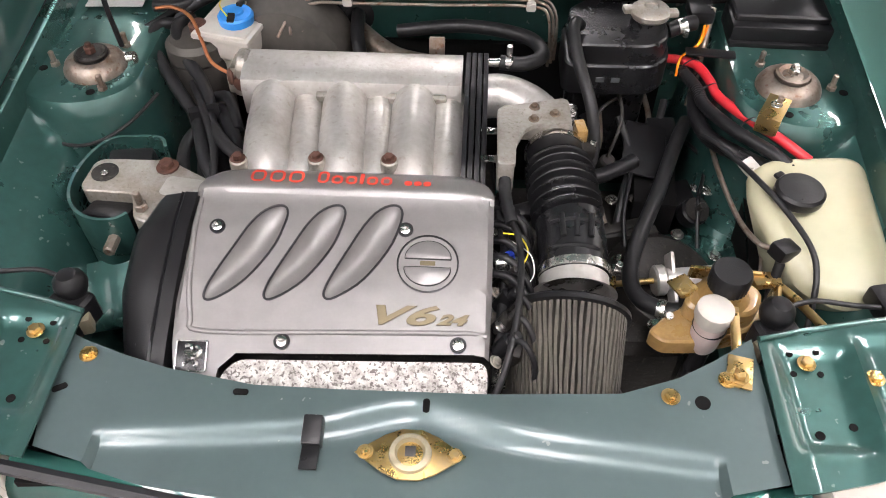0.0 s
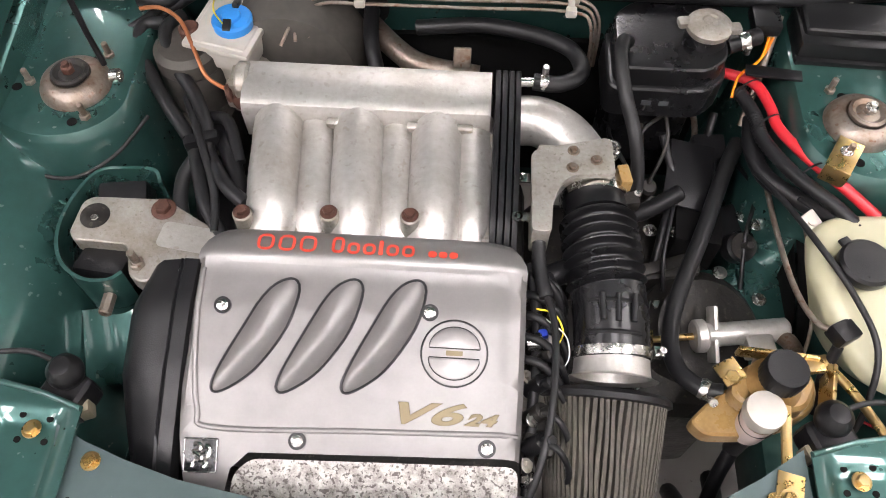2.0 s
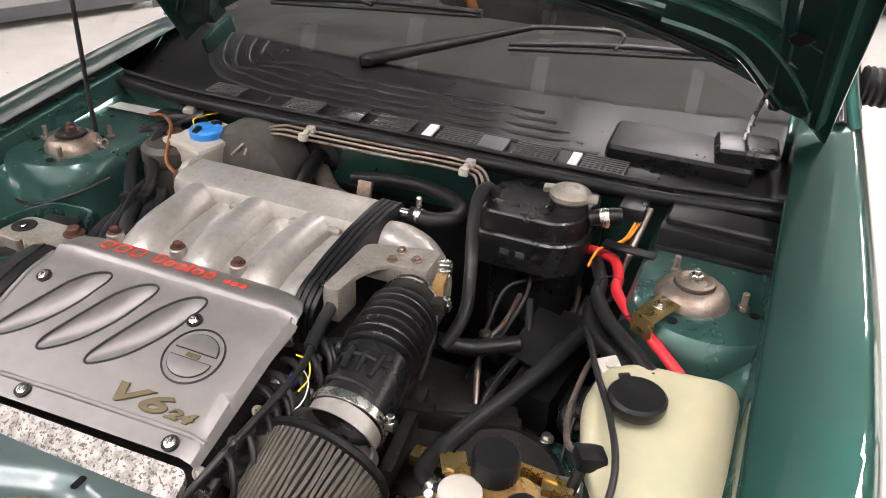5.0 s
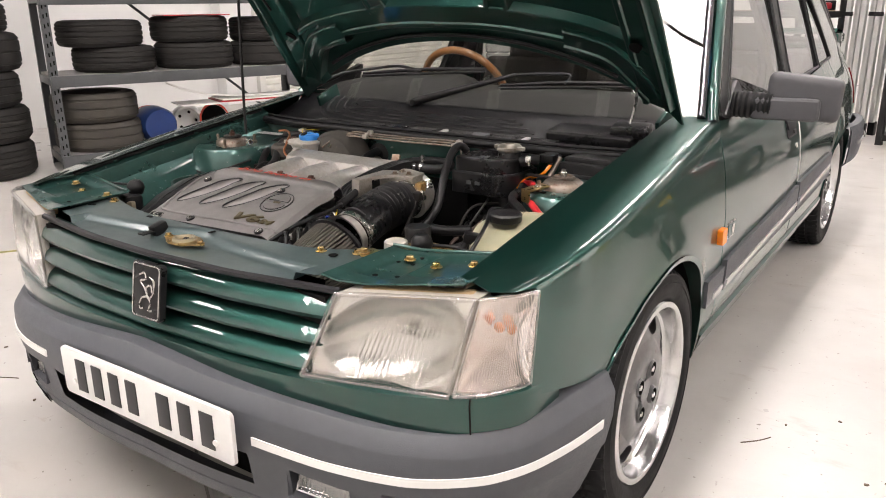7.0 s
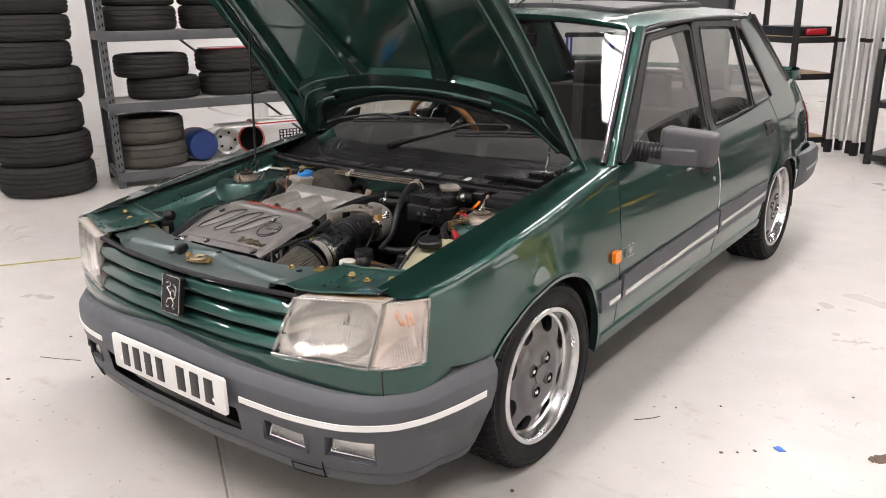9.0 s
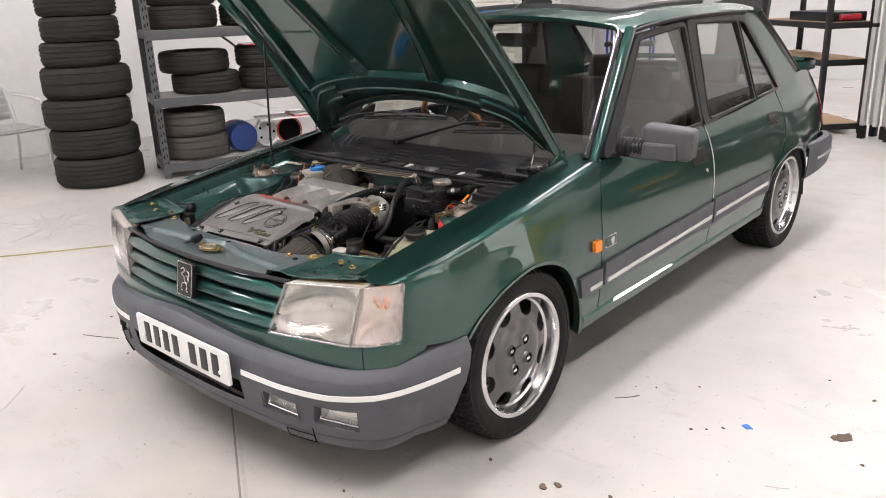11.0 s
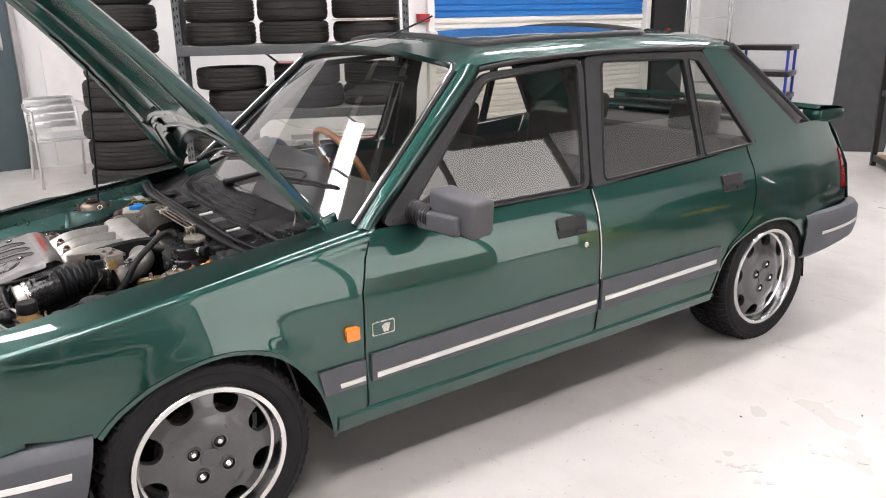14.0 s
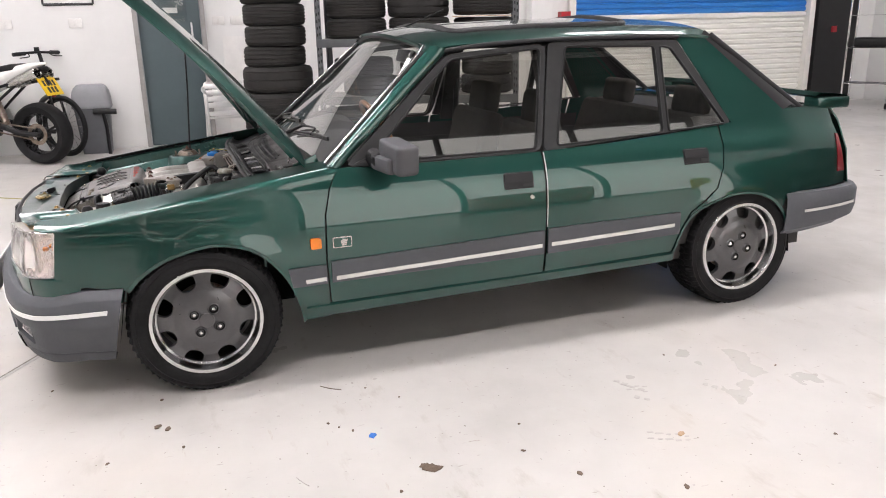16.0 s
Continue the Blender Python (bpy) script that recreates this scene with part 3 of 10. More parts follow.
def roller_shutter():
    t = thing("roller_shutter", "slatted roller shutter, blue above and white below", "shutter", "", "structure")
    n = 42
    h = SH_H / n
    white = [None]
    blue = [None]
    for i in range(n):
        z = (i + 0.5) * h
        key = blue if z > 1.36 else white
        if key[0] is None:
            bm = bmesh.new()
            prof = [(0.0, -h / 2), (0.0, -h * 0.36), (0.022, -h * 0.2), (0.022, h * 0.25), (0.0, h * 0.45), (0.0, h / 2)]
            grid_mesh(bm, [[(px, SH_Y0 + 0.09, pz) for px, pz in prof], [(px, SH_Y1 - 0.09, pz) for px, pz in prof]], thick=0.004)
            key[0] = part("slat", bm, SHUT_B if z > 1.36 else SHUT_W, t, smooth=False)
            key[0].location = (RX0 - 0.06, 0, z)
        else:
            o = new("slat", key[0].data)
            o.parent = t
            o.location = (RX0 - 0.06, 0, z)
    for y in (SH_Y0 + 0.05, SH_Y1 - 0.05):
        bm = bmesh.new()
        box(bm, (0.12, 0.1, SH_H), at(RX0 + 0.0, y, SH_H / 2), 0.006)
        part("guide_rail", bm, SHUT_W, t)
    bm = bmesh.new()
    box(bm, (0.05, SH_Y1 - SH_Y0 - 0.2, 0.05), at(RX0 - 0.035, (SH_Y0 + SH_Y1) / 2, 1.335), 0.006)
    part("join_bar", bm, SHUT_W, t)


roller_shutter()

# ---- the car: outside ----
CX = -0.02
car = thing("car", "dark green five-door hatchback car with its bonnet propped open", "car", m=at(CX, 0, 0))
SZ = [0.05, 0.20, 0.28, 0.36, 0.45, 0.60, 0.68, 0.74, 0.79, 0.83, 0.88, 1.0, 1.13, 1.27, 1.45]
SX = [0.735, 0.768, 0.785, 0.797, 0.803, 0.800, 0.789, 0.772, 0.750, 0.725, 0.704, 0.664, 0.620, 0.573, 0.51]
PY = [-0.62, -0.53, -0.40, -0.25, 0.0, 2.3, 2.7, 3.0, 3.1]
PD = [-0.090, -0.052, -0.022, -0.008, 0.0, 0.0, -0.012, -0.045, -0.07]


def side_x(y, z):
    """Half width of the body at a station and a height."""
    s = sum(w * float(np.interp(z + d, SZ, SX)) for d, w in zip((-0.045, -0.03, -0.015, 0, 0.015, 0.03, 0.045), (1, 3, 5, 6, 5, 3, 1))) / 24
    p = sum(w * float(np.interp(y + d, PY, PD)) for d, w in zip((-0.09, -0.06, -0.03, 0, 0.03, 0.06, 0.09), (1, 3, 5, 6, 5, 3, 1))) / 24
    return s + p


def side(y, z, off=0.0):
    return (side_x(y, z) + off, y, z)


def fender_top(y):
    return sum(float(np.interp(y + d, [-0.60, -0.35, -0.1, 0.27, 0.5, 0.6], [0.678, 0.715, 0.750, 0.800, 0.830, 0.835])) for d in (-0.08, -0.04, 0, 0.04, 0.08)) / 5


def flare(y, z, yc):
    """How far the side swells out round a wheel arch."""
    d = math.hypot(y - yc, z - 0.282)
    k = min(1.0, max(0.0, (z - 0.44) / 0.08))
    return 0.013 * k * math.exp(-((d - 0.285) / 0.055) ** 2) if d > 0.285 else 0.013 * k


def fender_surface(y, s):
    """Side below the shoulder, a firm edge, then a gently rising top band in to the bonnet gap."""
    zs = fender_top(y) - 0.05
    if s <= zs:
        return side(y, s, flare(y, s, 0.02))
    u = s - zs
    k = min(1.0, max(0.0, (y + 0.45) / 0.85))
    r = 0.020 + 0.028 * k
    bend_ = 1.02
    x0, z0 = side_x(y, zs), zs + (0.05 - r) * 0.55
    lead = z0 - zs
    if u < lead:
        return side(y, s)
    x0 = side_x(y, z0)
    u -= lead
    th = min(u / r, bend_)
    rest = max(0.0, u - bend_ * r)
    x1, z1 = x0 - r * (1 - math.cos(th)), z0 + r * math.sin(th)
    full = 0.165 - lead - bend_ * r
    xe, ze = 0.643, fender_top(y) + 0.003
    xa, za = x0 - r * (1 - math.cos(bend_)), z0 + r * math.sin(bend_)
    q = rest / full
    return (x1 + (xe - xa) * q, y, z1 + (ze - za) * (q * 1.35 - q * q * 0.35))


def both(make):
    """Runs make(sign) for the car's left and right side."""
    for s in (1, -1):
        make(s)


def sided(bm, s):
    return mirror_x(bm) if s < 0 else bm


ARCH_F = [tuple(p) for p in spline([(-0.29, 0.440), (-0.235, 0.495), (-0.129, 0.553), (0.03, 0.583), (0.181, 0.540), (0.288, 0.421), (0.335, 0.30), (0.35, 0.226)], 5)]
ARCH_R = [tuple(p) for p in spline([(2.035, 0.30), (2.076, 0.42), (2.147, 0.497), (2.278, 0.549), (2.417, 0.560), (2.555, 0.526), (2.660, 0.440), (2.705, 0.334)], 5)]


def fender(s):
    out = [(-0.50, 0.478), (-0.40, 0.460)] + ARCH_F + [(0.442, 0.228), (0.447, 0.301), (0.437, 0.463), (0.445, 0.649), (0.470, 0.74), (0.505, 0.800)]
    top = [(y, fender_top(y) - 0.05 + 0.165) for y in (0.53, 0.43, 0.33, 0.23, 0.13, 0.03, -0.07, -0.17, -0.27, -0.37, -0.47, -0.565)]
    out += [(0.53, fender_top(0.53) - 0.01)] + top + [(-0.568, 0.70), (-0.545, 0.672), (-0.497, 0.668), (-0.520, 0.505)]
    bm = bmesh.new()
    panel(bm, out, fender_surface, 0.026, 0.003, fine=0.006)
    f = part("front_wing", sided(bm, s), PAINT, car, angle=0.9)
    bm = bmesh.new()
    pts = [side(y, z, 0.004 + flare(y, z, 0.02)) for y, z in ARCH_F]
    inner = [(side_x(y, z) - 0.03, y, z - 0.004) for y, z in ARCH_F]
    mid = [(side_x(y, z) + 0.001 + flare(y, z, 0.02), y + (0.03 - y) * 0.03, z - 0.012) for y, z in ARCH_F]
    grid_mesh(bm, [pts, mid, inner])
    part("arch_lip", sided(bm, s), PAINT, f)
    bm = bmesh.new()
    panel(bm, [(0.305, 0.374), (0.439, 0.376), (0.436, 0.452), (0.290, 0.450)], lambda y, z: side(y, z, 0.012), 0.05, 0.014)
    mo = part("side_moulding", sided(bm, s), BUMPER, f)
    bm = bmesh.new()
    panel(bm, [(0.355, 0.386), (0.434, 0.389), (0.433, 0.404), (0.352, 0.401)], lambda y, z: side(y, z, 0.015), 0.05, 0.004)
    part("bright_strip", sided(bm, s), BRIGHT_STRIP, mo)
    bm = bmesh.new()
    panel(bm, [tuple(np.array(p) * (1, 1) + (0.401, 0.541)) for p in rounded(0.042, 0.040, 0.006)], lambda y, z: side(y, z, 0.014), 0.05, 0.016)
    part("side_repeater", sided(bm, s), ORANGE, f, "orange side indicator lens")


both(fender)


def line_at(y, pts):
    return float(np.interp(y, [p[0] for p in pts], [p[1] for p in pts]))


def panel_holes(bm, outer, holes, surface, thick=0.004):
    """A sheet with openings, laid on a nearly flat surface."""
    loops = []
    for o in [outer] + holes:
        vs = [bm.verts.new((p[0], p[1], 0)) for p in o]
        loops.append([bm.edges.new((vs[i], vs[(i + 1) % len(vs)])) for i in range(len(vs))])
    bmesh.ops.triangle_fill(bm, use_beauty=True, edges=[e for l in loops for e in l])
    for v in bm.verts:
        v.co = Vector(surface(v.co.x, v.co.y))
    fs = bm.faces[:]
    r = bmesh.ops.duplicate(bm, geom=fs)
    dv = [g for g in r["geom"] if isinstance(g, bmesh.types.BMVert)]
    bmesh.ops.translate(bm, verts=dv, vec=(-thick, 0, 0))
    vm = r["vert_map"]
    for l in loops:
        for e in l:
            a, b = e.verts
            bm.faces.new((a, b, vm[b], vm[a]))
    return bm


MTOP = [(0.45, 0.462), (1.377, 0.487), (1.39, 0.494), (2.09, 0.498)]
MBOT = [(0.45, 0.377), (1.377, 0.383), (2.05, 0.398)]
STRIP = [(0.47, 0.395), (1.377, 0.424), (2.08, 0.445)]


def dense(pts, d=0.03):
    out = []
    for a, b in zip(pts, pts[1:] + pts[:1]):
        n = max(1, int(math.dist(a, b) / d))
        out += [tuple(a[k] + (b[k] - a[k]) * i / n for k in (0, 1)) for i in range(n)]
    return out


def poly_round(pts, r=0.02, n=4):
    """Rounds the corners of an outline."""
    out = []
    m = len(pts)
    for i in range(m):
        p, a, b = (np.array(q, float) for q in (pts[i], pts[i - 1], pts[(i + 1) % m]))
        da, db = (a - p), (b - p)
        k = min(r, np.linalg.norm(da) * 0.4, np.linalg.norm(db) * 0.4)
        s, e = p + da / np.linalg.norm(da) * k, p + db / np.linalg.norm(db) * k
        for j in range(n + 1):
            t = j / n
            out.append(tuple((1 - t) ** 2 * s + 2 * t * (1 - t) * p + t * t * e))
    return out


def door_extras(d, s, y0, y1, handle):
    bm = bmesh.new()
    ys = np.linspace(y0, y1, 12)
    o = [(y, line_at(y, MBOT)) for y in ys] + [(y, line_at(y, MTOP)) for y in ys[::-1]]
    panel(bm, o, lambda y, z: side(y, z, 0.012), 0.06, 0.014)
    mo = part("side_moulding", sided(bm, s), BUMPER, d)
    bm = bmesh.new()
    ys = np.linspace(y0 + 0.015, y1 - 0.012 - (0.02 if y1 > 2 else 0), 12)
    o = [(y, line_at(y, STRIP) - 0.008) for y in ys] + [(y, line_at(y, STRIP) + 0.008) for y in ys[::-1]]
    panel(bm, o, lambda y, z: side(y, z, 0.016), 0.06, 0.005)
    part("bright_strip", sided(bm, s), BRIGHT_STRIP, mo)
    (hy, hz) = handle
    bm = bmesh.new()
    panel(bm, [(hy + p[0], hz + p[1]) for p in rounded(0.135, 0.066, 0.012)], lambda y, z: side(y, z, 0.002), 0.04, 0.006)
    pl = part("door_handle", sided(bm, s), TRIM_BLK, d, "black flap door handle")
    bm = bmesh.new()
    panel(bm, [(hy + p[0], hz + 0.012 + p[1]) for p in rounded(0.128, 0.036, 0.01)], lambda y, z: side(y, z, 0.010 - abs(y - hy) * 0.04), 0.02, 0.010)
    part("handle_flap", sided(bm, s), TRIM_BLK, pl)
    bm = bmesh.new()
    panel(bm, [(hy + 0.040 + p[0], hz - 0.020 + p[1]) for p in rounded(0.044, 0.012, 0.005)], lambda y, z: side(y, z, 0.006), 0.05, 0.004)
    part("handle_lever", sided(bm, s), TRIM_GREY, pl)
    bm = bmesh.new()
    tube(bm, [side(hy - 0.064 + 0.128 * k / 6, hz - 0.031, 0.003) for k in range(7)], 0.0022, 6, smooth=False)
    part("handle_rim", sided(bm, s), TRIM_GREY, pl)


def pane(y, z):
    """Door glass: nearly straight from belt to roof, slightly rounded outwards."""
    q = (z - 0.826) / 0.406
    return (side_x(y, 0.826) + (side_x(y, 1.232) - side_x(y, 0.826)) * q + 0.014 * q * (1 - q) - 0.005, y, z)


def front_door(s):
    d_out = [(0.453, 0.289), (0.453, 0.303), (0.443, 0.463), (0.451, 0.649), (0.476, 0.74), (0.511, 0.806), (0.535, 0.812)]
    d_out += [(0.75, 0.806), (1.0, 0.808), (1.386, 0.813), (1.384, 0.60), (1.379, 0.40), (1.377, 0.297)] + [(1.0, 0.294)]
    bm = bmesh.new()
    panel(bm, d_out, side, 0.04, 0.004)
    d = part("front_door", sided(bm, s), PAINT, car)
    outer = poly_round([(0.541, 0.813), (1.020, 1.217), (1.478, 1.249), (1.392, 0.814)], 0.05)
    gl = poly_round([(0.640, 0.826), (1.034, 1.197), (1.447, 1.229), (1.368, 0.826)], 0.025)
    bm = bmesh.new()
    panel_holes(bm, dense(outer), [dense(gl)], lambda y, z: side(y, z, 0.006), 0.02)
    fr = part("window_frame", sided(bm, s), TRIM_GREY, d)
    bm = bmesh.new()
    panel(bm, poly_round([(0.635, 0.82), (1.030, 1.200), (1.452, 1.233), (1.372, 0.82)], 0.025), pane, 0.05, 0)
    part("window_glass", sided(bm, s), GLASS, d)
    bm = bmesh.new()
    for k, off in ((0, 0.012),):
        ring = [side(y, z, 0.006) for y, z in dense(gl, 0.05)]
        tube(bm, ring + ring[:1], 0.005, 6, smooth=False, cap=False)
    part("window_seal", sided(bm, s), RUBBER, fr)
    door_extras(d, s, 0.458, 1.373, (1.264, 0.708))
    bm = bmesh.new()
    cyl(bm, 0.010, 0.006, at(side_x(1.321, 0.636) - 0.001, 1.321, 0.636, 0, 90, 0), 16, 0.002)
    part("key_lock", sided(bm, s), STEEL, d)
    bm = bmesh.new()
    panel(bm, [(0.505 + p[0], 0.535 + p[1]) for p in rounded(0.075, 0.042, 0.004)], lambda y, z: side(y, z, 0.003), 0.1, 0.003)
    b = part("side_emblem", sided(bm, s), STEEL, d, "small framed emblem plate")
    bm = bmesh.new()
    panel(bm, [(0.505 + p[0], 0.535 + p[1]) for p in rounded(0.068, 0.035, 0.004)], lambda y, z: side(y, z, 0.0045), 0.1, 0.003)
    part("emblem_field", sided(bm, s), PAINT, b)
    bm = bmesh.new()
    panel(bm, [(0.503, 0.522), (0.520, 0.522), (0.526, 0.546), (0.508, 0.549), (0.497, 0.540)], lambda y, z: side(y, z, 0.006), 0.1, 0.003)
    part("emblem_mark", sided(bm, s), STEEL, b)
    # mirror on the sail corner
    bm = bmesh.new()
    panel(bm, poly_round([(0.575, 0.822), (0.80, 0.822), (0.80, 0.90)], 0.02), lambda y, z: side(y, z, 0.012), 0.05, 0.02)
    ma = part("door_mirror", sided(bm, s), TRIM_BLK, d, "grey plastic door mirror with a ribbed arm")
    bm = bmesh.new()
    tube(bm, [(0.735, 0.66, 0.845), (0.835, 0.668, 0.842)], 0.03, 14, 16, rfun=lambda i, n: 1.0 + 0.09 * (i % 2))
    for v in bm.verts:
        v.co.z = 0.843 + (v.co.z - 0.843) * 1.15
    part("ribbed_boot", sided(bm, s), RUBBER, ma)
    bm = bmesh.new()
    box(bm, (0.185, 0.09, 0.118), at(0.905, 0.715, 0.868, 0, 3, 8), 0.022, 4)
    for v in bm.verts:
        if v.co.x > 0.9 and v.co.z > 0.86:
            v.co.z -= (v.co.x - 0.9) * 0.08
    box(bm, (0.17, 0.11, 0.06), at(0.865, 0.70, 0.838, 0, 0, 8), 0.016, 3)
    part("mirror_housing", sided(bm, s), MIRROR_GREY, ma)
    bm = bmesh.new()
    box(bm, (0.135, 0.006, 0.075), at(0.912, 0.757, 0.864, 0, 3, 8), 0.002)
    part("mirror_glass", sided(bm, s), CHROME, ma)


both(front_door)


def rear_door(s):
    o = [(1.388, 0.299), (1.389, 0.45), (1.393, 0.65), (1.396, 0.814), (1.7, 0.823), (2.0, 0.840), (2.296, 0.864), (2.302, 0.779), (2.285, 0.68), (2.250, 0.593), (2.190, 0.545), (2.112, 0.490), (2.068, 0.418), (2.03, 0.312)]
    bm = bmesh.new()
    panel(bm, o, lambda y, z: side(y, z, flare(y, z, 2.40)), 0.025, 0.004)
    d = part("rear_door", sided(bm, s), PAINT, car)
    outer = poly_round([(1.402, 0.816), (1.488, 1.2495), (1.60, 1.256), (2.135, 1.246), (2.372, 0.874), (2.31, 0.866)], 0.02)
    g1 = poly_round([(1.466, 0.832), (1.566, 1.232), (2.012, 1.222), (2.000, 0.852)], 0.02)
    g2 = poly_round([(2.030, 0.855), (2.042, 1.222), (2.098, 1.212), (2.338, 0.871)], 0.015)
    bm = bmesh.new()
    panel_holes(bm, dense(outer), [dense(g1), dense(g2)], lambda y, z: side(y, z, 0.006), 0.02)
    fr = part("window_frame", sided(bm, s), TRIM_GREY, d)
    for nm, g in (("window_glass", g1), ("quarter_glass", g2)):
        bm = bmesh.new()
        panel(bm, g, pane, 0.05, 0)
        part(nm, sided(bm, s), GLASS, d)
        bm = bmesh.new()
        ring = [side(y, z, 0.006) for y, z in dense(g, 0.05)]
        tube(bm, ring + ring[:1], 0.005, 6, smooth=False, cap=False)
        part("window_seal", sided(bm, s), RUBBER, fr)
    door_extras(d, s, 1.392, 2.055, (2.148, 0.742))
    # Pale bead added for the edge's highlight and its chipped paint.
    bm = bmesh.new()
    tube(bm, [side(float(np.interp(z, [0.50, 0.65, 0.81], [1.390, 1.394, 1.397])), z, 0.0005) for z in np.linspace(0.50, 0.81, 9)], 0.0022, 6, smooth=False)
    part("door_edge_bead", sided(bm, s), PAPER, d, "thin pale bead for the bright line on the chipped door edge")


both(rear_door)


def quarter(s):
    o = [(2.378, 0.872)] + [(2.308, 0.868), (2.308, 0.779), (2.291, 0.678), (2.256, 0.590), (2.195, 0.540), (2.118, 0.486)] + ARCH_R[8:-6]
    o += [(2.66, 0.500), (2.80, 0.522), (3.06, 0.540), (3.055, 0.62), (3.035, 0.72), (3.02, 0.80), (3.0, 0.895), (2.86, 0.915), (2.69, 0.915)]
    o += [(2.55, 1.035), (2.40, 1.165), (2.275, 1.268), (2.145, 1.262), (2.142, 1.250)]
    bm = bmesh.new()
    panel(bm, o, lambda y, z: side(y, z, flare(y, z, 2.40)), 0.025, 0.004)
    q = part("rear_quarter", sided(bm, s), PAINT, car)
    bm = bmesh.new()
    pts = [side(y, z, 0.004 + flare(y, z, 2.40)) for y, z in ARCH_R]
    mid = [(side_x(y, z) + 0.001 + flare(y, z, 2.40), y + (2.36 - y) * 0.03, z - 0.010) for y, z in ARCH_R]
    inner = [(side_x(y, z) - 0.03, y, z - 0.004) for y, z in ARCH_R]
    grid_mesh(bm, [pts, mid, inner])
    part("arch_lip", sided(bm, s), PAINT, q)
    bm = bmesh.new()
    panel(bm, [(3.0, 0.60), (3.052, 0.60), (3.022, 0.78), (3.005, 0.78)], lambda y, z: side(y, z, 0.006), 0.05, 0.03)
    part("tail_lamp", sided(bm, s), TAIL, car, "dark red wrap-round tail lamp")


both(quarter)


def sill(s):
    bm = bmesh.new()
    rows = []
    for y in np.linspace(0.352, 2.045, 30):
        k = (y - 0.352) / 1.69
        zt, zb = 0.287 + 0.022 * k, 0.222 + 0.035 * k
        rows.append([(side_x(y, zt) - 0.006, y, zt), (side_x(y, zt) + 0.006, y, zt - 0.01), (side_x(y, zb) + 0.006, y, zb + 0.01), (side_x(y, zb) - 0.012, y, zb), (0.60, y, zb - 0.005)])
    grid_mesh(bm, rows)
    part("sill", sided(bm, s), PAINT, car)
    for yy in (0.56, 1.92):
        bm = bmesh.new()
        box(bm, (0.03, 0.10, 0.02), at(0.72, yy, 0.218 + 0.035 * (yy - 0.352) / 1.69), 0.006)
        part("jacking_lug", sided(bm, s), PAINT, car)


both(sill)


def roof():
    ys = np.linspace(0.93, 2.31, 24)
    rows = []
    for y in ys:
        ze = float(np.interp(y, [0.93, 1.05, 1.2, 1.5, 1.9, 2.2, 2.31], [1.232, 1.252, 1.264, 1.275, 1.277, 1.268, 1.258]))
        row = []
        for u in np.linspace(-1, 1, 25):
            yy = y - 0.05 * (1 - u * u) * (1 - (y - 0.93) / 1.38) + 0.03 * (1 - u * u) * ((y - 0.93) / 1.38)
            x = 0.582 * u
            z = ze + 0.058 * (1 - u * u) ** 0.8 - (0.012 if abs(u) > 0.99 else 0)
            row.append((x, yy, z))
        rows.append(row)
    bm = bmesh.new()
    grid_mesh(bm, rows, thick=-0.012)
    r = part("roof", bm, PAINT, car)
    for s in (1, -1):
        bm = bmesh.new()
        tube(bm, [(0.586, 0.99, 1.228), (0.592, 1.2, 1.252), (0.588, 1.5, 1.264), (0.588, 1.9, 1.265), (0.588, 2.14, 1.258)], 0.009, 8)
        part("drip_rail", sided(bm, s), TRIM_BLK, car)
    # glass sunroof with a raised black surround
    def roofz(x, y):
        u = x / 0.582
        ze = float(np.interp(y, [0.93, 1.05, 1.2, 1.5, 1.9, 2.2, 2.31], [1.232, 1.252, 1.264, 1.275, 1.277, 1.268, 1.258]))
        return ze + 0.058 * max(0, 1 - u * u) ** 0.8
    bm = bmesh.new()
    o = rounded(0.90, 0.86, 0.06, 6)
    pts = [(x, y + 1.53, roofz(x, y + 1.53) + 0.012) for x, y in dense(o, 0.05)]
    tube(bm, pts + pts[:1], 0.017, 8, smooth=False, cap=False)
    su = part("sunroof_surround", bm, TRIM_BLK, car, "raised black sunroof surround")
    bm = bmesh.new()
    rows = [[(x, y, roofz(x, y) + 0.016) for x in np.linspace(-0.44, 0.44, 12)] for y in np.linspace(1.11, 1.95, 10)]
    grid_mesh(bm, rows, thick=0.006)
    part("sunroof_glass", bm, GLASS_REAR, su)
    bm = bmesh.new()
    tube(bm, [(-0.02, 1.0, 1.31), (0.02, 1.22, 1.40)], 0.004, 6, smooth=False)
    an = part("aerial", bm, BLACK, car, "short black roof aerial")
    bm = bmesh.new()
    cyl(bm, 0.018, 0.02, at(-0.022, 0.995, 1.292), 14, 0.006)
    part("aerial_base", bm, BLACK, an)


roof()


def ws(u, v):
    """Windscreen surface: u across from -1 to 1, v from the base to the top."""
    x = u * (0.705 + (0.565 - 0.705) * v)
    y = 0.485 + (0.955 - 0.485) * v - 0.075 * (1 - u * u) * (1 - 0.35 * v)
    z = 0.815 + (1.240 - 0.815) * v + 0.045 * (1 - u * u) * v
    return Vector((x, y, z))


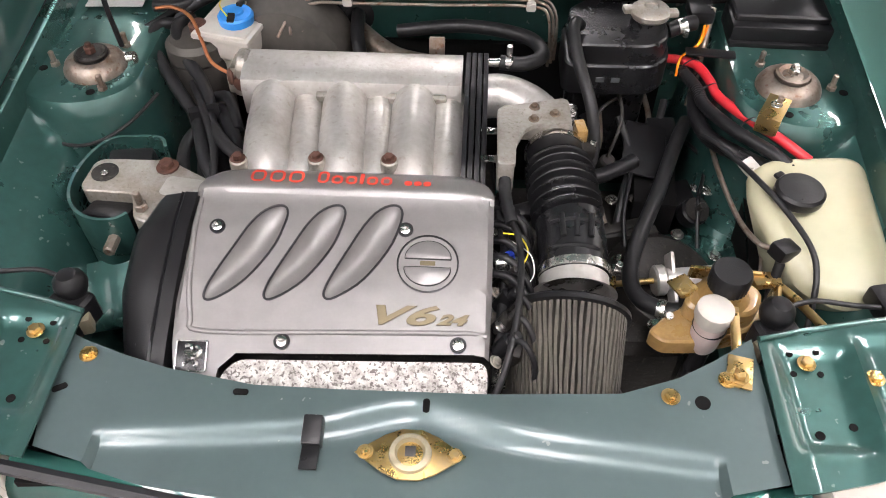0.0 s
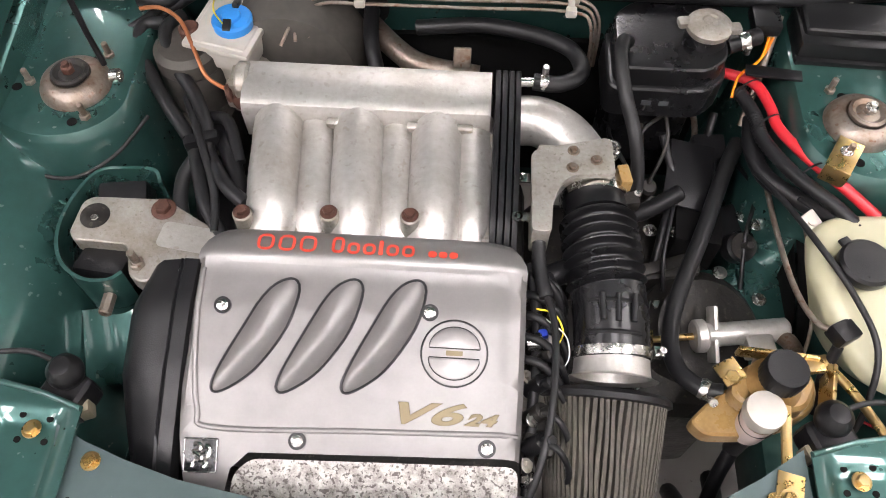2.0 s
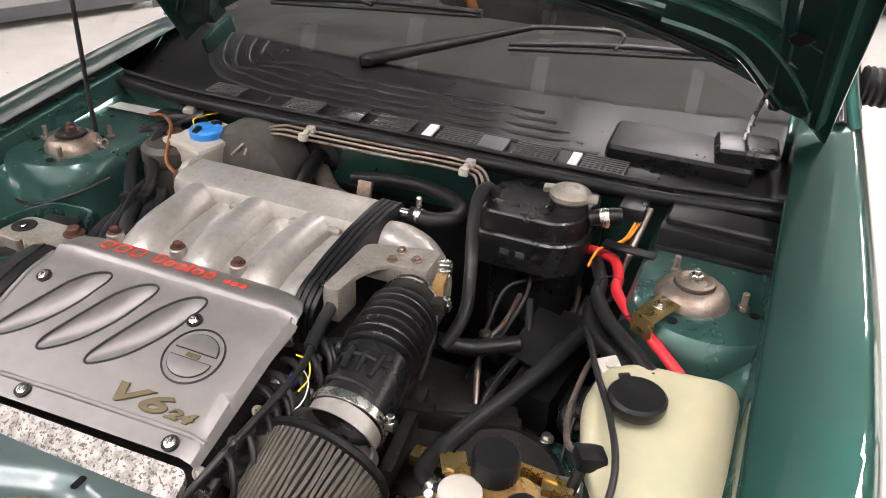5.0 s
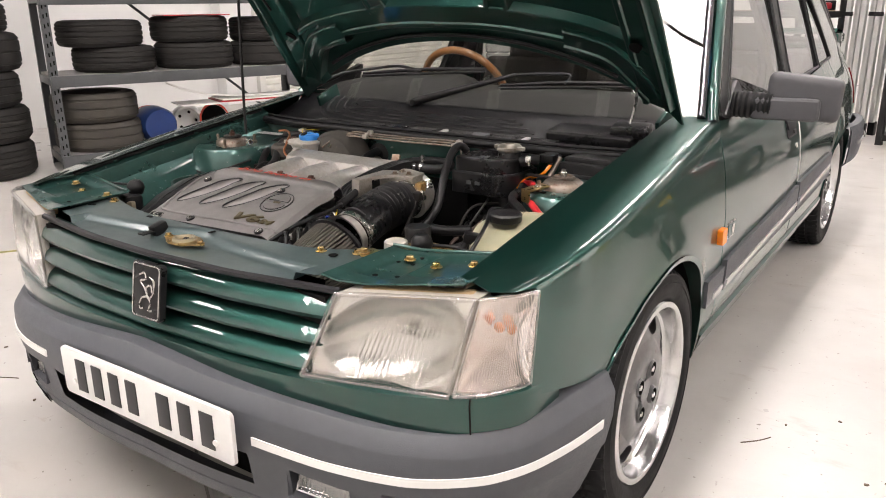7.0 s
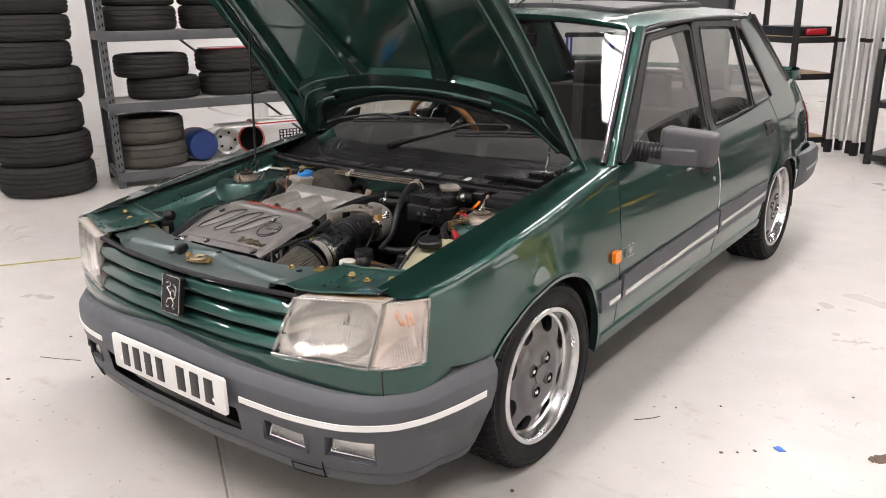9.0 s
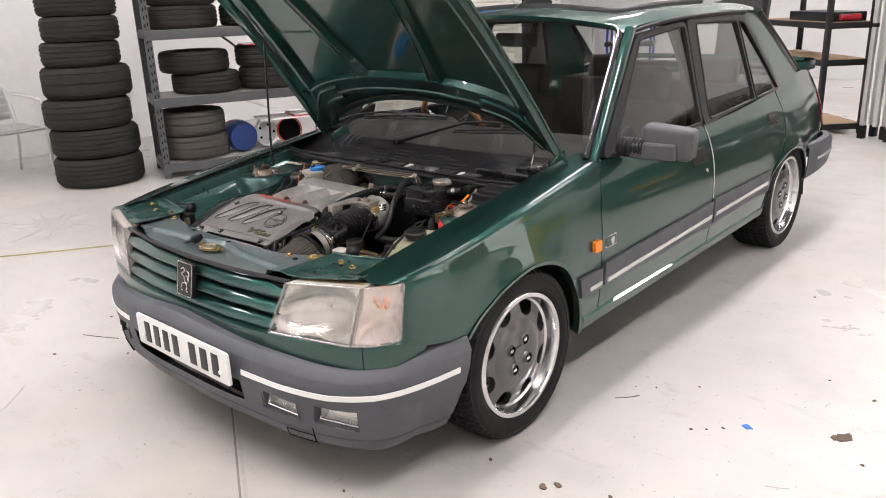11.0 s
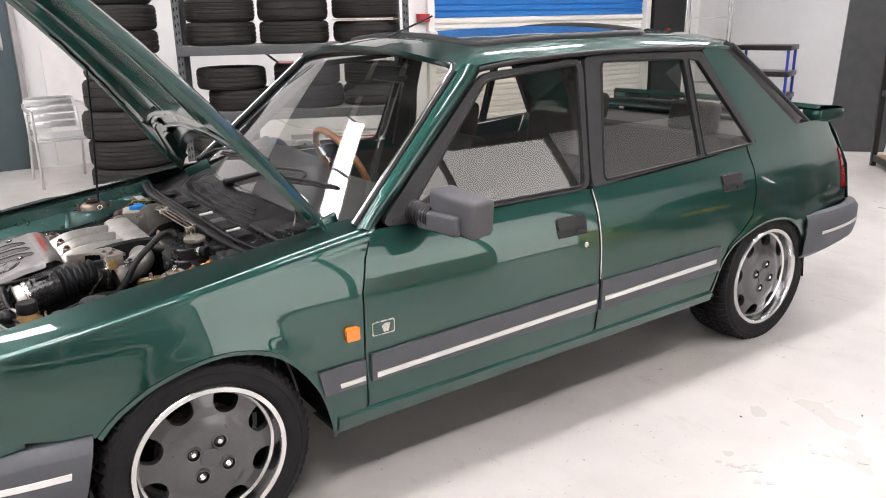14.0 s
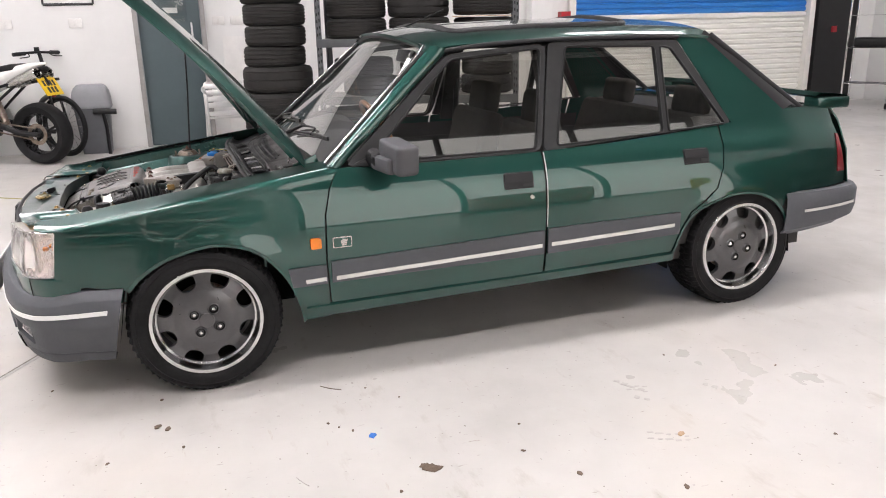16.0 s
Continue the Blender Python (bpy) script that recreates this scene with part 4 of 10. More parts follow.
def windscreen():
    bm = bmesh.new()
    grid_mesh(bm, [[ws(u, v) for u in np.linspace(-0.985, 0.985, 24)] for v in np.linspace(-0.02, 0.985, 10)])
    w = part("windscreen", bm, GLASS_WS, car)
    bm = bmesh.new()
    ring = [ws(-1, v) for v in np.linspace(0.0, 0.95, 14)] + [ws(u, 0.99) for u in np.linspace(-0.97, 0.97, 20)] + [ws(1, v) for v in np.linspace(0.95, 0.0, 14)]
    tube(bm, [tuple(p + Vector((0, -0.006, 0.008))) for p in ring], 0.011, 8, smooth=False)
    part("windscreen_seal", bm, TRIM_BLK, w)
    bm = bmesh.new()
    tube(bm, [tuple(p + Vector((0, -0.012, 0.016))) for p in ring], 0.0045, 6, smooth=False)
    part("bright_insert", bm, CHROME, w)
    # the pillars between windscreen and door
    def pillar(s):
        rows = []
        for v in np.linspace(-0.02, 1.0, 16):
            a = ws(1.0, v) + Vector((0.006, 0, 0.0))
            b = Vector((0.733 + (0.588 - 0.733) * v, 0.528 + (1.030 - 0.528) * v, 0.814 + (1.232 - 0.814) * v))
            m = (a + b) / 2 + Vector((0.016, -0.012, 0.016))
            m2 = a * 0.8 + b * 0.2 + Vector((0.006, -0.012, 0.014))
            m3 = a * 0.2 + b * 0.8 + Vector((0.012, -0.002, 0.008))
            rows.append([a + Vector((0, 0, -0.01)), m2, m, m3, b, b + Vector((-0.03, 0.01, 0))])
        bm2 = bmesh.new()
        grid_mesh(bm2, rows)
        part("windscreen_pillar", sided(bm2, s), PAINT, car, angle=1.4)
    both(pillar)


windscreen()


def rear_end():
    def rw(u, v):
        x = u * (0.655 + (0.585 - 0.655) * v)
        b = (1 - u ** 4) * math.sin(math.pi * min(1, 0.12 + v * 0.88)) ** 0.6
        y = 2.83 + (2.32 - 2.83) * v + 0.075 * b
        z = 0.905 + (1.262 - 0.905) * v + 0.045 * b
        return (x, y, z)
    bm = bmesh.new()
    grid_mesh(bm, [[rw(u, v) for u in np.linspace(-1, 1, 20)] for v in np.linspace(0, 1, 8)])
    w = part("rear_window", bm, GLASS_REAR, car)
    bm = bmesh.new()
    ring = [rw(-1, v) for v in np.linspace(1, 0, 8)] + [rw(u, 0) for u in np.linspace(-0.9, 0.9, 14)] + [rw(1, v) for v in np.linspace(0, 1, 8)]
    tube(bm, ring, 0.014, 8, smooth=False)
    part("rear_window_seal", bm, TRIM_BLK, w)
    for s in (1, -1):
        bm = bmesh.new()
        rows = []
        for v in np.linspace(0, 1, 9):
            y = 2.70 + (2.28 - 2.70) * v
            z = 0.912 + (1.266 - 0.912) * v
            p = Vector(rw(1, v))
            rows.append([(side_x(y, z) - 0.004, y - 0.035, z - 0.004), (side_x(y, z) + 0.001, y, z + 0.001), ((side_x(y, z) + p.x) / 2, (y + p.y) / 2 - 0.01, (z + p.z) / 2 + 0.022), tuple(p)])
        grid_mesh(bm, rows)
        part("rear_pillar", sided(bm, s), TRIM_BLK, car)
    # deck, tail panel and spoiler
    bm = bmesh.new()
    rows = []
    for y, z in ((2.70, 0.905), (2.82, 0.912), (2.95, 0.912), (3.03, 0.895), (3.06, 0.84), (3.075, 0.70), (3.085, 0.54)):
        rows.append([((side_x(min(y, 3.02), min(z, 0.9)) - 0.004) * u, y + 0.05 * (1 - u * u), z + 0.008 * (1 - u * u)) for u in np.linspace(-1, 1, 21)])
    grid_mesh(bm, rows, thick=0.006)
    t = part("tailgate", bm, PAINT, car)
    bm = bmesh.new()
    rows = []
    for u in np.linspace(-1, 1, 21):
        y0 = 2.93 + 0.05 * (1 - u * u)
        x = 0.64 * u
        zl = 0.0
        rows.append([(x, y0, 0.958 - zl), (x, y0 + 0.02, 0.975 - zl), (x, y0 + 0.16, 0.962 - zl), (x, y0 + 0.20, 0.952), (x, y0 + 0.19, 0.938), (x, y0 + 0.02, 0.945)])
    grid_mesh(bm, rows, closed=True)
    for s in (1, -1):
        box(bm, (0.10, 0.20, 0.06), at(s * 0.60, 3.04, 0.922), 0.014)
    part("rear_spoiler", bm, PAINT, t)
    # rear bumper
    bm = bmesh.new()
    plan = [(0.795, 2.665), (0.815, 2.79), (0.81, 2.98), (0.775, 3.095), (0.68, 3.145), (0.4, 3.175), (0, 3.185)]
    full = plan + [(-x, y) for x, y in plan[-2::-1]]
    full = spline(full, 4)
    rows = []
    for dz, off in ((0.525, -0.03), (0.523, 0.0), (0.50, 0.012), (0.42, 0.012), (0.34, 0.004), (0.31, -0.03)):
        row = []
        for p in full:
            k = 1 + off / 0.8
            front = min(1, max(0, (p[1] - 2.65) / 0.5))
            row.append((p[0] * k, p[1] + (off if p[1] > 3 else 0), dz + (0.055 * front if dz < 0.4 else 0.014 * front)))
        rows.append(row)
    grid_mesh(bm, rows, thick=0.006)
    rb = part("rear_bumper", bm, BUMPER, car, "dark grey plastic rear bumper")
    for s in (1, -1):
        bm = bmesh.new()
        pts = [q for q in full if q[0] > 0.6 and q[1] > 2.74][:12]
        grid_mesh(bm, [[(p[0] * 1.02 + 0.003, p[1], 0.430 + 0.05 * (p[1] - 2.7)) for p in pts], [(p[0] * 1.02 + 0.003, p[1], 0.443 + 0.05 * (p[1] - 2.7)) for p in pts]], thick=0.003)
        part("bright_strip", sided(bm, s), BRIGHT_STRIP, rb)


rear_end()

# front: bumper, valance, grille, lamps
NOSE = [(0.0, -0.785), (0.20, -0.778), (0.38, -0.752), (0.54, -0.712), (0.66, -0.655), (0.745, -0.575), (0.79, -0.48), (0.812, -0.38), (0.818, -0.31)]


def nose_path(k=10):
    full = [(-x, y) for x, y in NOSE[:0:-1]] + NOSE
    return spline(full, k)


def bumper_top(x, y):
    if y > -0.55:
        return float(np.interp(y, [-0.55, -0.50, -0.43, -0.28], [0.431, 0.440, 0.450, 0.447]))
    return float(np.interp(abs(x), [0, 0.08, 0.16, 0.29, 0.44, 0.58, 0.68, 0.76], [0.484, 0.479, 0.472, 0.460, 0.448, 0.433, 0.427, 0.431]))


def open_top(x):
    return float(np.interp(abs(x), [0, 0.3, 0.39, 0.505, 0.57, 0.67, 0.8], [0.338, 0.338, 0.334, 0.317, 0.321, 0.311, 0.308]))


def open_bot(x):
    return float(np.interp(abs(x), [0, 0.3, 0.39, 0.505, 0.57, 0.67, 0.8], [0.292, 0.284, 0.277, 0.260, 0.268, 0.246, 0.242]))


def bumper_low(x):
    return float(np.interp(abs(x), [0, 0.3, 0.45, 0.57, 0.7, 0.82], [0.214, 0.204, 0.188, 0.181, 0.170, 0.166]))


def front_bumper():
    path = nose_path()
    n = len(path)
    nor = []
    for i in range(n):
        d = np.array(path[min(i + 1, n - 1)]) - np.array(path[max(i - 1, 0)])
        d = d / np.linalg.norm(d)
        nor.append((d[1], -d[0]))

    prof = [(-0.075, lambda x, y: bumper_top(x, y) + 0.001), (-0.024, lambda x, y: bumper_top(x, y) + 0.003), (-0.020, lambda x, y: bumper_top(x, y) + 0.001), (-0.001, lambda x, y: bumper_top(x, y) - 0.027), (0.001, lambda x, y: bumper_top(x, y) - 0.031),
            (0.003, lambda x, y: 0.372), (0.0, lambda x, y: open_top(x) + 0.010), (-0.004, lambda x, y: open_top(x)), (-0.012, lambda x, y: open_bot(x)),
            (-0.014, lambda x, y: open_bot(x) - 0.008), (-0.017, lambda x, y: bumper_low(x) + 0.046), (-0.023, lambda x, y: bumper_low(x) + 0.043), (-0.020, lambda x, y: bumper_low(x) + 0.039),
            (-0.030, lambda x, y: bumper_low(x) + 0.008), (-0.040, lambda x, y: bumper_low(x)), (-0.10, lambda x, y: bumper_low(x) + 0.004)]

    def spot(j, o, z):
        """The point on the bumper's plan line j, pushed out by o, at height z."""
        (x, y), (nx, ny) = path[j], nor[j]
        if y > -0.46:
            y = -0.46 + (y + 0.46) * (float(np.interp(z, [0.17, 0.45], [-0.365, -0.30])) + 0.46) / 0.15
        o -= 0.035 * min(1.0, max(0.0, (y + 0.60) / 0.12)) * min(1.0, max(0.0, (0.34 - z) / 0.17))
        return (x + nx * o, y + ny * o, z)
    rows = []
    for o, zf in prof:
        rows.append([spot(j, o, zf(path[j][0], path[j][1])) for j in range(n)])

    def skip(i, j):
        x = abs((path[j][0] + path[min(j + 1, n - 1)][0]) / 2)
        y = path[j][1]
        fog = i == 7 and (0.390 < x < 0.517 or 0.563 < x < 0.680) and y < -0.5
        mouth = 6 <= i <= 8 and x < 0.315
        return fog or mouth
    bm = bmesh.new()
    grid_mesh(bm, rows, skip)
    b = part("front_bumper", bm, BUMPER, car, "dark grey plastic front bumper with a white pinstripe")
    # near-black box standing for the shaded intake behind the lower opening
    bm = bmesh.new()
    box(bm, (0.66, 0.10, 0.11), at(0, -0.66, 0.31))
    part("intake_recess", bm, DARK, b)
    nx_ = [q[0] for q in NOSE[:6]]
    ny_ = [q[1] for q in NOSE[:6]]
    for s in (1, -1):
        for x0, x1 in ((0.390, 0.517), (0.563, 0.680)):
            ya, yb = (float(np.interp(x, nx_, ny_)) for x in (x0, x1))
            za, zb = open_bot(x0), open_bot(x1)
            zc, zd = open_top(x1), open_top(x0)
            # the hollow that holds the lamp
            ring = [(x0, ya, za), (x1, yb, zb), (x1, yb, zc), (x0, ya, zd), (x0, ya, za)]
            bm = bmesh.new()
            grid_mesh(bm, [[(x, y + 0.004, z) for x, y, z in ring], [(x * 0.998, y + 0.06, z) for x, y, z in ring]])
            hol = part("fog_lamp_hollow", sided(bm, s), BUMPER, b)
            bm = bmesh.new()
            g = 0.006
            q = [Vector((x0 + g, ya + 0.024, za + g)), Vector((x1 - g, yb + 0.020, zb + g)), Vector((x1 - g - 0.006, yb + 0.024, zc - g)), Vector((x0 + g + 0.004, ya + 0.030, zd - g))]
            rows2 = []
            for v in np.linspace(0, 1, 5):
                rows2.append([q[0].lerp(q[1], u).lerp(q[3].lerp(q[2], u), v) + Vector((0, -0.0018 * (i % 2) - 0.004 * (1 - (2 * v - 1) ** 2), 0)) for i, u in enumerate(np.linspace(0, 1, 31))])
            grid_mesh(bm, rows2, thick=0.004)
            fl = part("fog_lamp", sided(bm, s), RIBBED, b, "clear ribbed fog lamp in the bumper")
            bm = bmesh.new()
            grid_mesh(bm, [[tuple(q[0] + Vector((0, 0.03, 0))), tuple(q[1] + Vector((0, 0.03, 0)))], [tuple(q[3] + Vector((0, 0.03, 0))), tuple(q[2] + Vector((0, 0.03, 0)))]], thick=0.003)
            part("lamp_back", sided(bm, s), REFLECTOR, fl)
            bm = bmesh.new()
            tube(bm, [tuple(v + Vector((0, -0.002, 0))) for v in q + q[:1]], 0.0028, 6, smooth=False, cap=False)
            part("fog_lamp_rim", sided(bm, s), CHROME, fl)
        js = [j for j in range(n) if path[j][0] > 0.312 and path[j][1] < -0.352]
        bm = bmesh.new()
        low = [float(np.interp(path[j][0], [0.29, 0.46, 0.61, 0.72, 0.77, 0.812], [0.375, 0.357, 0.347, 0.349, 0.357, 0.366])) for j in js]
        grid_mesh(bm, [[spot(j, 0.0055, z + h) for j, z in zip(js, low)] for h in (0.0, 0.016)], thick=0.004)
        part("white_stripe", sided(bm, s), WHITE_STRIPE, b)
        # towing eye cover let into the lower lip
        js = [j for j in range(n) if 0.462 < path[j][0] < 0.562]
        bm = bmesh.new()
        grid_mesh(bm, [[spot(j, o, bumper_low(path[j][0]) + h) for j in js] for o, h in ((-0.0265, 0.010), (-0.0165, 0.036))], thick=0.003)
        tow = part("towing_cover", sided(bm, s), BUMPER, b)
        bm = bmesh.new()
        edge = [spot(j, -0.0245, bumper_low(path[j][0]) + 0.009) for j in js] + [spot(j, -0.0145, bumper_low(path[j][0]) + 0.037) for j in js[::-1]]
        tube(bm, edge + edge[:1], 0.0013, 6, smooth=False, cap=False)
        part("cover_gap", sided(bm, s), DARK, tow)
        j = js[-1]
        bm = bmesh.new()
        tube(bm, [spot(j, o, bumper_low(path[j][0]) + h) for o, h in ((-0.012, 0.06), (-0.0165, 0.042), (-0.0265, 0.010), (-0.036, 0.001))], 0.0016, 6, smooth=False)
        part("bumper_joint", sided(bm, s), DARK, b)
    # number plate with its characters as plain bars
    bm = bmesh.new()
    prism(bm, rounded(0.52, 0.104, 0.010), 0.008, at(0.062, -0.793, 0.394, 90, 0, 0) @ pose(0, 0, 0, 0, 0, 0), 0.002)
    pl = part("number_plate", bm, PLATE, b, "white number plate with dark characters as bars")
    x = -0.215
    for w in (0.045, 0.045, 0.045, 0.045, 0, 0.05, 0.05, 0.05):
        if w:
            bm = bmesh.new()
            box(bm, (w * 0.72, 0.003, 0.070), at(x + w / 2 + 0.062, -0.8015, 0.394), 0.001)
            part("plate_bar", bm, INK, pl)
        x += (w + 0.011) if w else 0.038
    for xx in (-0.20, 0.235):
        bm = bmesh.new()
        cyl(bm, 0.006, 0.003, at(xx + 0.042, -0.801, 0.376, 90, 0, 0), 12)
        part("plate_screw", bm, WHITE_STRIPE, pl)


front_bumper()


def lamp_path(u):
    """Plan line of the valance under the lamps, u from 0 (middle) to 1 (wing)."""
    p = spline([(0.0, -0.728), (0.22, -0.725), (0.40, -0.705), (0.56, -0.665), (0.66, -0.622), (0.72, -0.570), (0.752, -0.515), (0.765, -0.44)], 6)
    i = min(u, 0.9999) * (len(p) - 1)
    a, b = p[int(i)], p[int(i) + 1]
    return a + (b - a) * (i - int(i))


def valance(s):
    bm = bmesh.new()
    rows = []
    for z, o in ((0.400, -0.004), (0.430, 0.0), (0.480, 0.004), (0.492, 0.002), (0.498, -0.012), (0.498, -0.05)):
        rows.append([(lamp_path(u)[0], lamp_path(u)[1] - o * (1 if u < 0.9 else 0), z + 0.004) for u in np.linspace(0, 1, 30)])
    grid_mesh(bm, rows)
    v = part("front_valance", sided(bm, s), PAINT, car)
    i = next(k for k in range(30) if lamp_path(k / 29)[0] > 0.67)
    q = lamp_path(i / 29)
    bm = bmesh.new()
    tube(bm, [(q[0] + 0.001, q[1] - o - 0.0005, z) for z, o in ((0.415, 0.0), (0.484, 0.004), (0.496, 0.002))], 0.0014, 6, smooth=False)
    part("valance_joint", sided(bm, s), DARK, v)


both(valance)


def shell(bm, front, back):
    """A closed pane between two grids of points."""
    grids = [[[bm.verts.new(p) for p in row] for row in g] for g in (front, back)]
    m, n = len(front), len(front[0])
    for G, flip in zip(grids, (False, True)):
        for i in range(m - 1):
            for j in range(n - 1):
                q = [G[i][j], G[i][j + 1], G[i + 1][j + 1], G[i + 1][j]]
                bm.faces.new(q[::-1] if flip else q)
    F, K = grids
    edge = [(0, j) for j in range(n)] + [(i, n - 1) for i in range(1, m)] + [(m - 1, j) for j in range(n - 2, -1, -1)] + [(i, 0) for i in range(m - 2, 0, -1)]
    for (a, b), (c, d) in zip(edge, edge[1:] + edge[:1]):
        bm.faces.new((F[a][b], K[a][b], K[c][d], F[c][d]))


def headlamp(s):
    A, B, C, D = Vector((0.400, -0.703, 0.502)), Vector((0.655, -0.628, 0.500)), Vector((0.690, -0.600, 0.668)), Vector((0.462, -0.672, 0.655))
    def patch(a, b, c, d, nu, nv, flute, bulge, back=0.0):
        rows = []
        nrm = (b - a).cross(d - a).normalized()
        if nrm.y > 0:
            nrm = -nrm
        for j in range(nv + 1):
            v = j / nv
            row = []
            for i in range(nu + 1):
                u = i / nu
                p = a.lerp(b, u).lerp(d.lerp(c, u), v)
                h = bulge * (1 - (2 * u - 1) ** 4) * (1 - (2 * v - 1) ** 4) + flute * (i % 2) - back
                row.append(p + nrm * h)
            rows.append(row)
        return rows
    def hollow(nu, nv):
        """The bright bowl behind the lens, with fine flutes in its middle."""
        nrm = (B - A).cross(D - A).normalized()
        nrm = -nrm if nrm.y > 0 else nrm
        rows = []
        for j in range(nv + 1):
            v = j / nv
            row = []
            for i in range(nu + 1):
                u = i / nu
                e = ((u - 0.52) / 0.50) ** 2 + ((v - 0.50) / 0.52) ** 2
                h = 0.012 + 0.058 * max(0.0, 1 - e) ** 0.7
                row.append(A.lerp(B, u).lerp(D.lerp(C, u), v) - nrm * h)
            rows.append(row)
        return rows
    bm = bmesh.new()
    grid_mesh(bm, hollow(36, 24))
    lamp = part("headlamp", sided(bm, s), REFLECTOR, car, "clear glass headlamp with a fluted lens", angle=1.2)
    nrm = (B - A).cross(D - A).normalized()
    nrm = -nrm if nrm.y > 0 else nrm
    mid = A.lerp(B, 0.56).lerp(D.lerp(C, 0.56), 0.52)
    bm = bmesh.new()
    cyl(bm, 0.010, 0.014, aim(mid - nrm * 0.066, nrm), 20, 0.004)
    part("bulb_shield", sided(bm, s), STEEL, lamp)
    bm = bmesh.new()
    front, back = patch(A, B, C, D, 90, 12, 0.0, 0.010), patch(A, B, C, D, 90, 12, 0.0, 0.010, 0.0045)
    for j, row in enumerate(front):
        v = j / 12
        for i, p in enumerate(row):
            u = i / 90
            zone = 1.0 if 0.34 < u < 0.86 and 0.16 < v < 0.84 else (0.35 if u > 0.22 else 0.0)
            row[i] = p + nrm * (0.0030 * zone * (i % 3 == 0) * (1 if 0.42 < u < 0.5 or v < 0.62 or u > 0.7 else 0.3))
    shell(bm, front, back)
    part("headlamp_lens", sided(bm, s), LENS, lamp, angle=0.9)
    bm = bmesh.new()
    ring = [A, B, C, D]
    pts = []
    for i in range(4):
        for t in np.linspace(0, 1, 8)[:-1]:
            pts.append(tuple(ring[i].lerp(ring[(i + 1) % 4], t)))
    tube(bm, pts + pts[:1], 0.005, 6, smooth=False, cap=False)
    part("headlamp_rim", sided(bm, s), RIBBED, lamp)
    # side walls of the housing
    bm = bmesh.new()
    rows = [pts + pts[:1], [(x, y + 0.05, z) for x, y, z in pts + pts[:1]]]
    grid_mesh(bm, rows)
    part("headlamp_housing", sided(bm, s), WHITE_PL, lamp)
    # indicator, wrapping round the corner
    bm = bmesh.new()
    lo = spline([(0.662, -0.622, 0.500), (0.705, -0.590, 0.502), (0.735, -0.553, 0.505), (0.750, -0.522, 0.508)], 8)
    hi = spline([(0.697, -0.594, 0.668), (0.722, -0.568, 0.668), (0.740, -0.535, 0.666), (0.750, -0.500, 0.664)], 8)
    lo2, hi2 = spline(lo, 3), spline(hi, 3)
    rows, inner = [], []
    out = Vector((0.6, -0.8, 0))
    for v in np.linspace(0, 1, 7):
        e = 0.006 * (1 - (2 * v - 1) ** 4)
        base = [Vector(a).lerp(Vector(b), v) + out * e for a, b in zip(lo2, hi2)]
        rows.append([p + out * 0.0013 * (i % 2) * (0.12 < v < 0.88) for i, p in enumerate(base)])
        inner.append([p - out * 0.004 for p in base])
    shell(bm, rows, inner)
    ind = part("indicator_lamp", sided(bm, s), RIBBED_OR, car, "clear ribbed indicator lamp with a pinkish tint")
    bm = bmesh.new()
    n_ = len(lo) - 1
    rows = [[Vector(a).lerp(Vector(b), v) - out * (0.010 + 0.026 * (1 - (2 * v - 1) ** 2) * (1 - (2 * i / n_ - 1) ** 2)) + out * 0.0016 * (k % 2) for i, (a, b) in enumerate(zip(lo, hi))] for k, v in enumerate(np.linspace(0, 1, 25))]
    grid_mesh(bm, rows, thick=0.003)
    part("indicator_reflector", sided(bm, s), LAMP_PINK, ind)
    bm = bmesh.new()
    lathe(bm, [(0.0, 0.009), (0.005, 0.008), (0.008, 0.004), (0.0085, -0.004), (0.006, -0.008)], at(0.716, -0.545, 0.606) @ (Vector((0.6, -0.8, 0)).to_track_quat("Z", "Y").to_matrix().to_4x4()), 14)
    part("bulb", sided(bm, s), ORANGE, ind, "orange bulb")
    bm = bmesh.new()
    ringp = [tuple(p) for p in lo] + [tuple(p) for p in hi[::-1]]
    tube(bm, ringp + ringp[:1], 0.004, 6, smooth=False, cap=False)
    part("indicator_rim", sided(bm, s), RIBBED, ind)
    # tan foam above the lamp, and a near-black box for the shaded hollow behind
    bm = bmesh.new()
    box(bm, (0.20, 0.03, 0.016), at(0.575, -0.592, 0.655, 0, -3, 16), 0.006)
    part("lamp_foam", sided(bm, s), FOAM, car)
    bm = bmesh.new()
    box(bm, (0.34, 0.02, 0.13), at(0.57, -0.525, 0.56, 0, 0, 16))
    part("lamp_hollow_box", sided(bm, s), DARK, car)


both(headlamp)


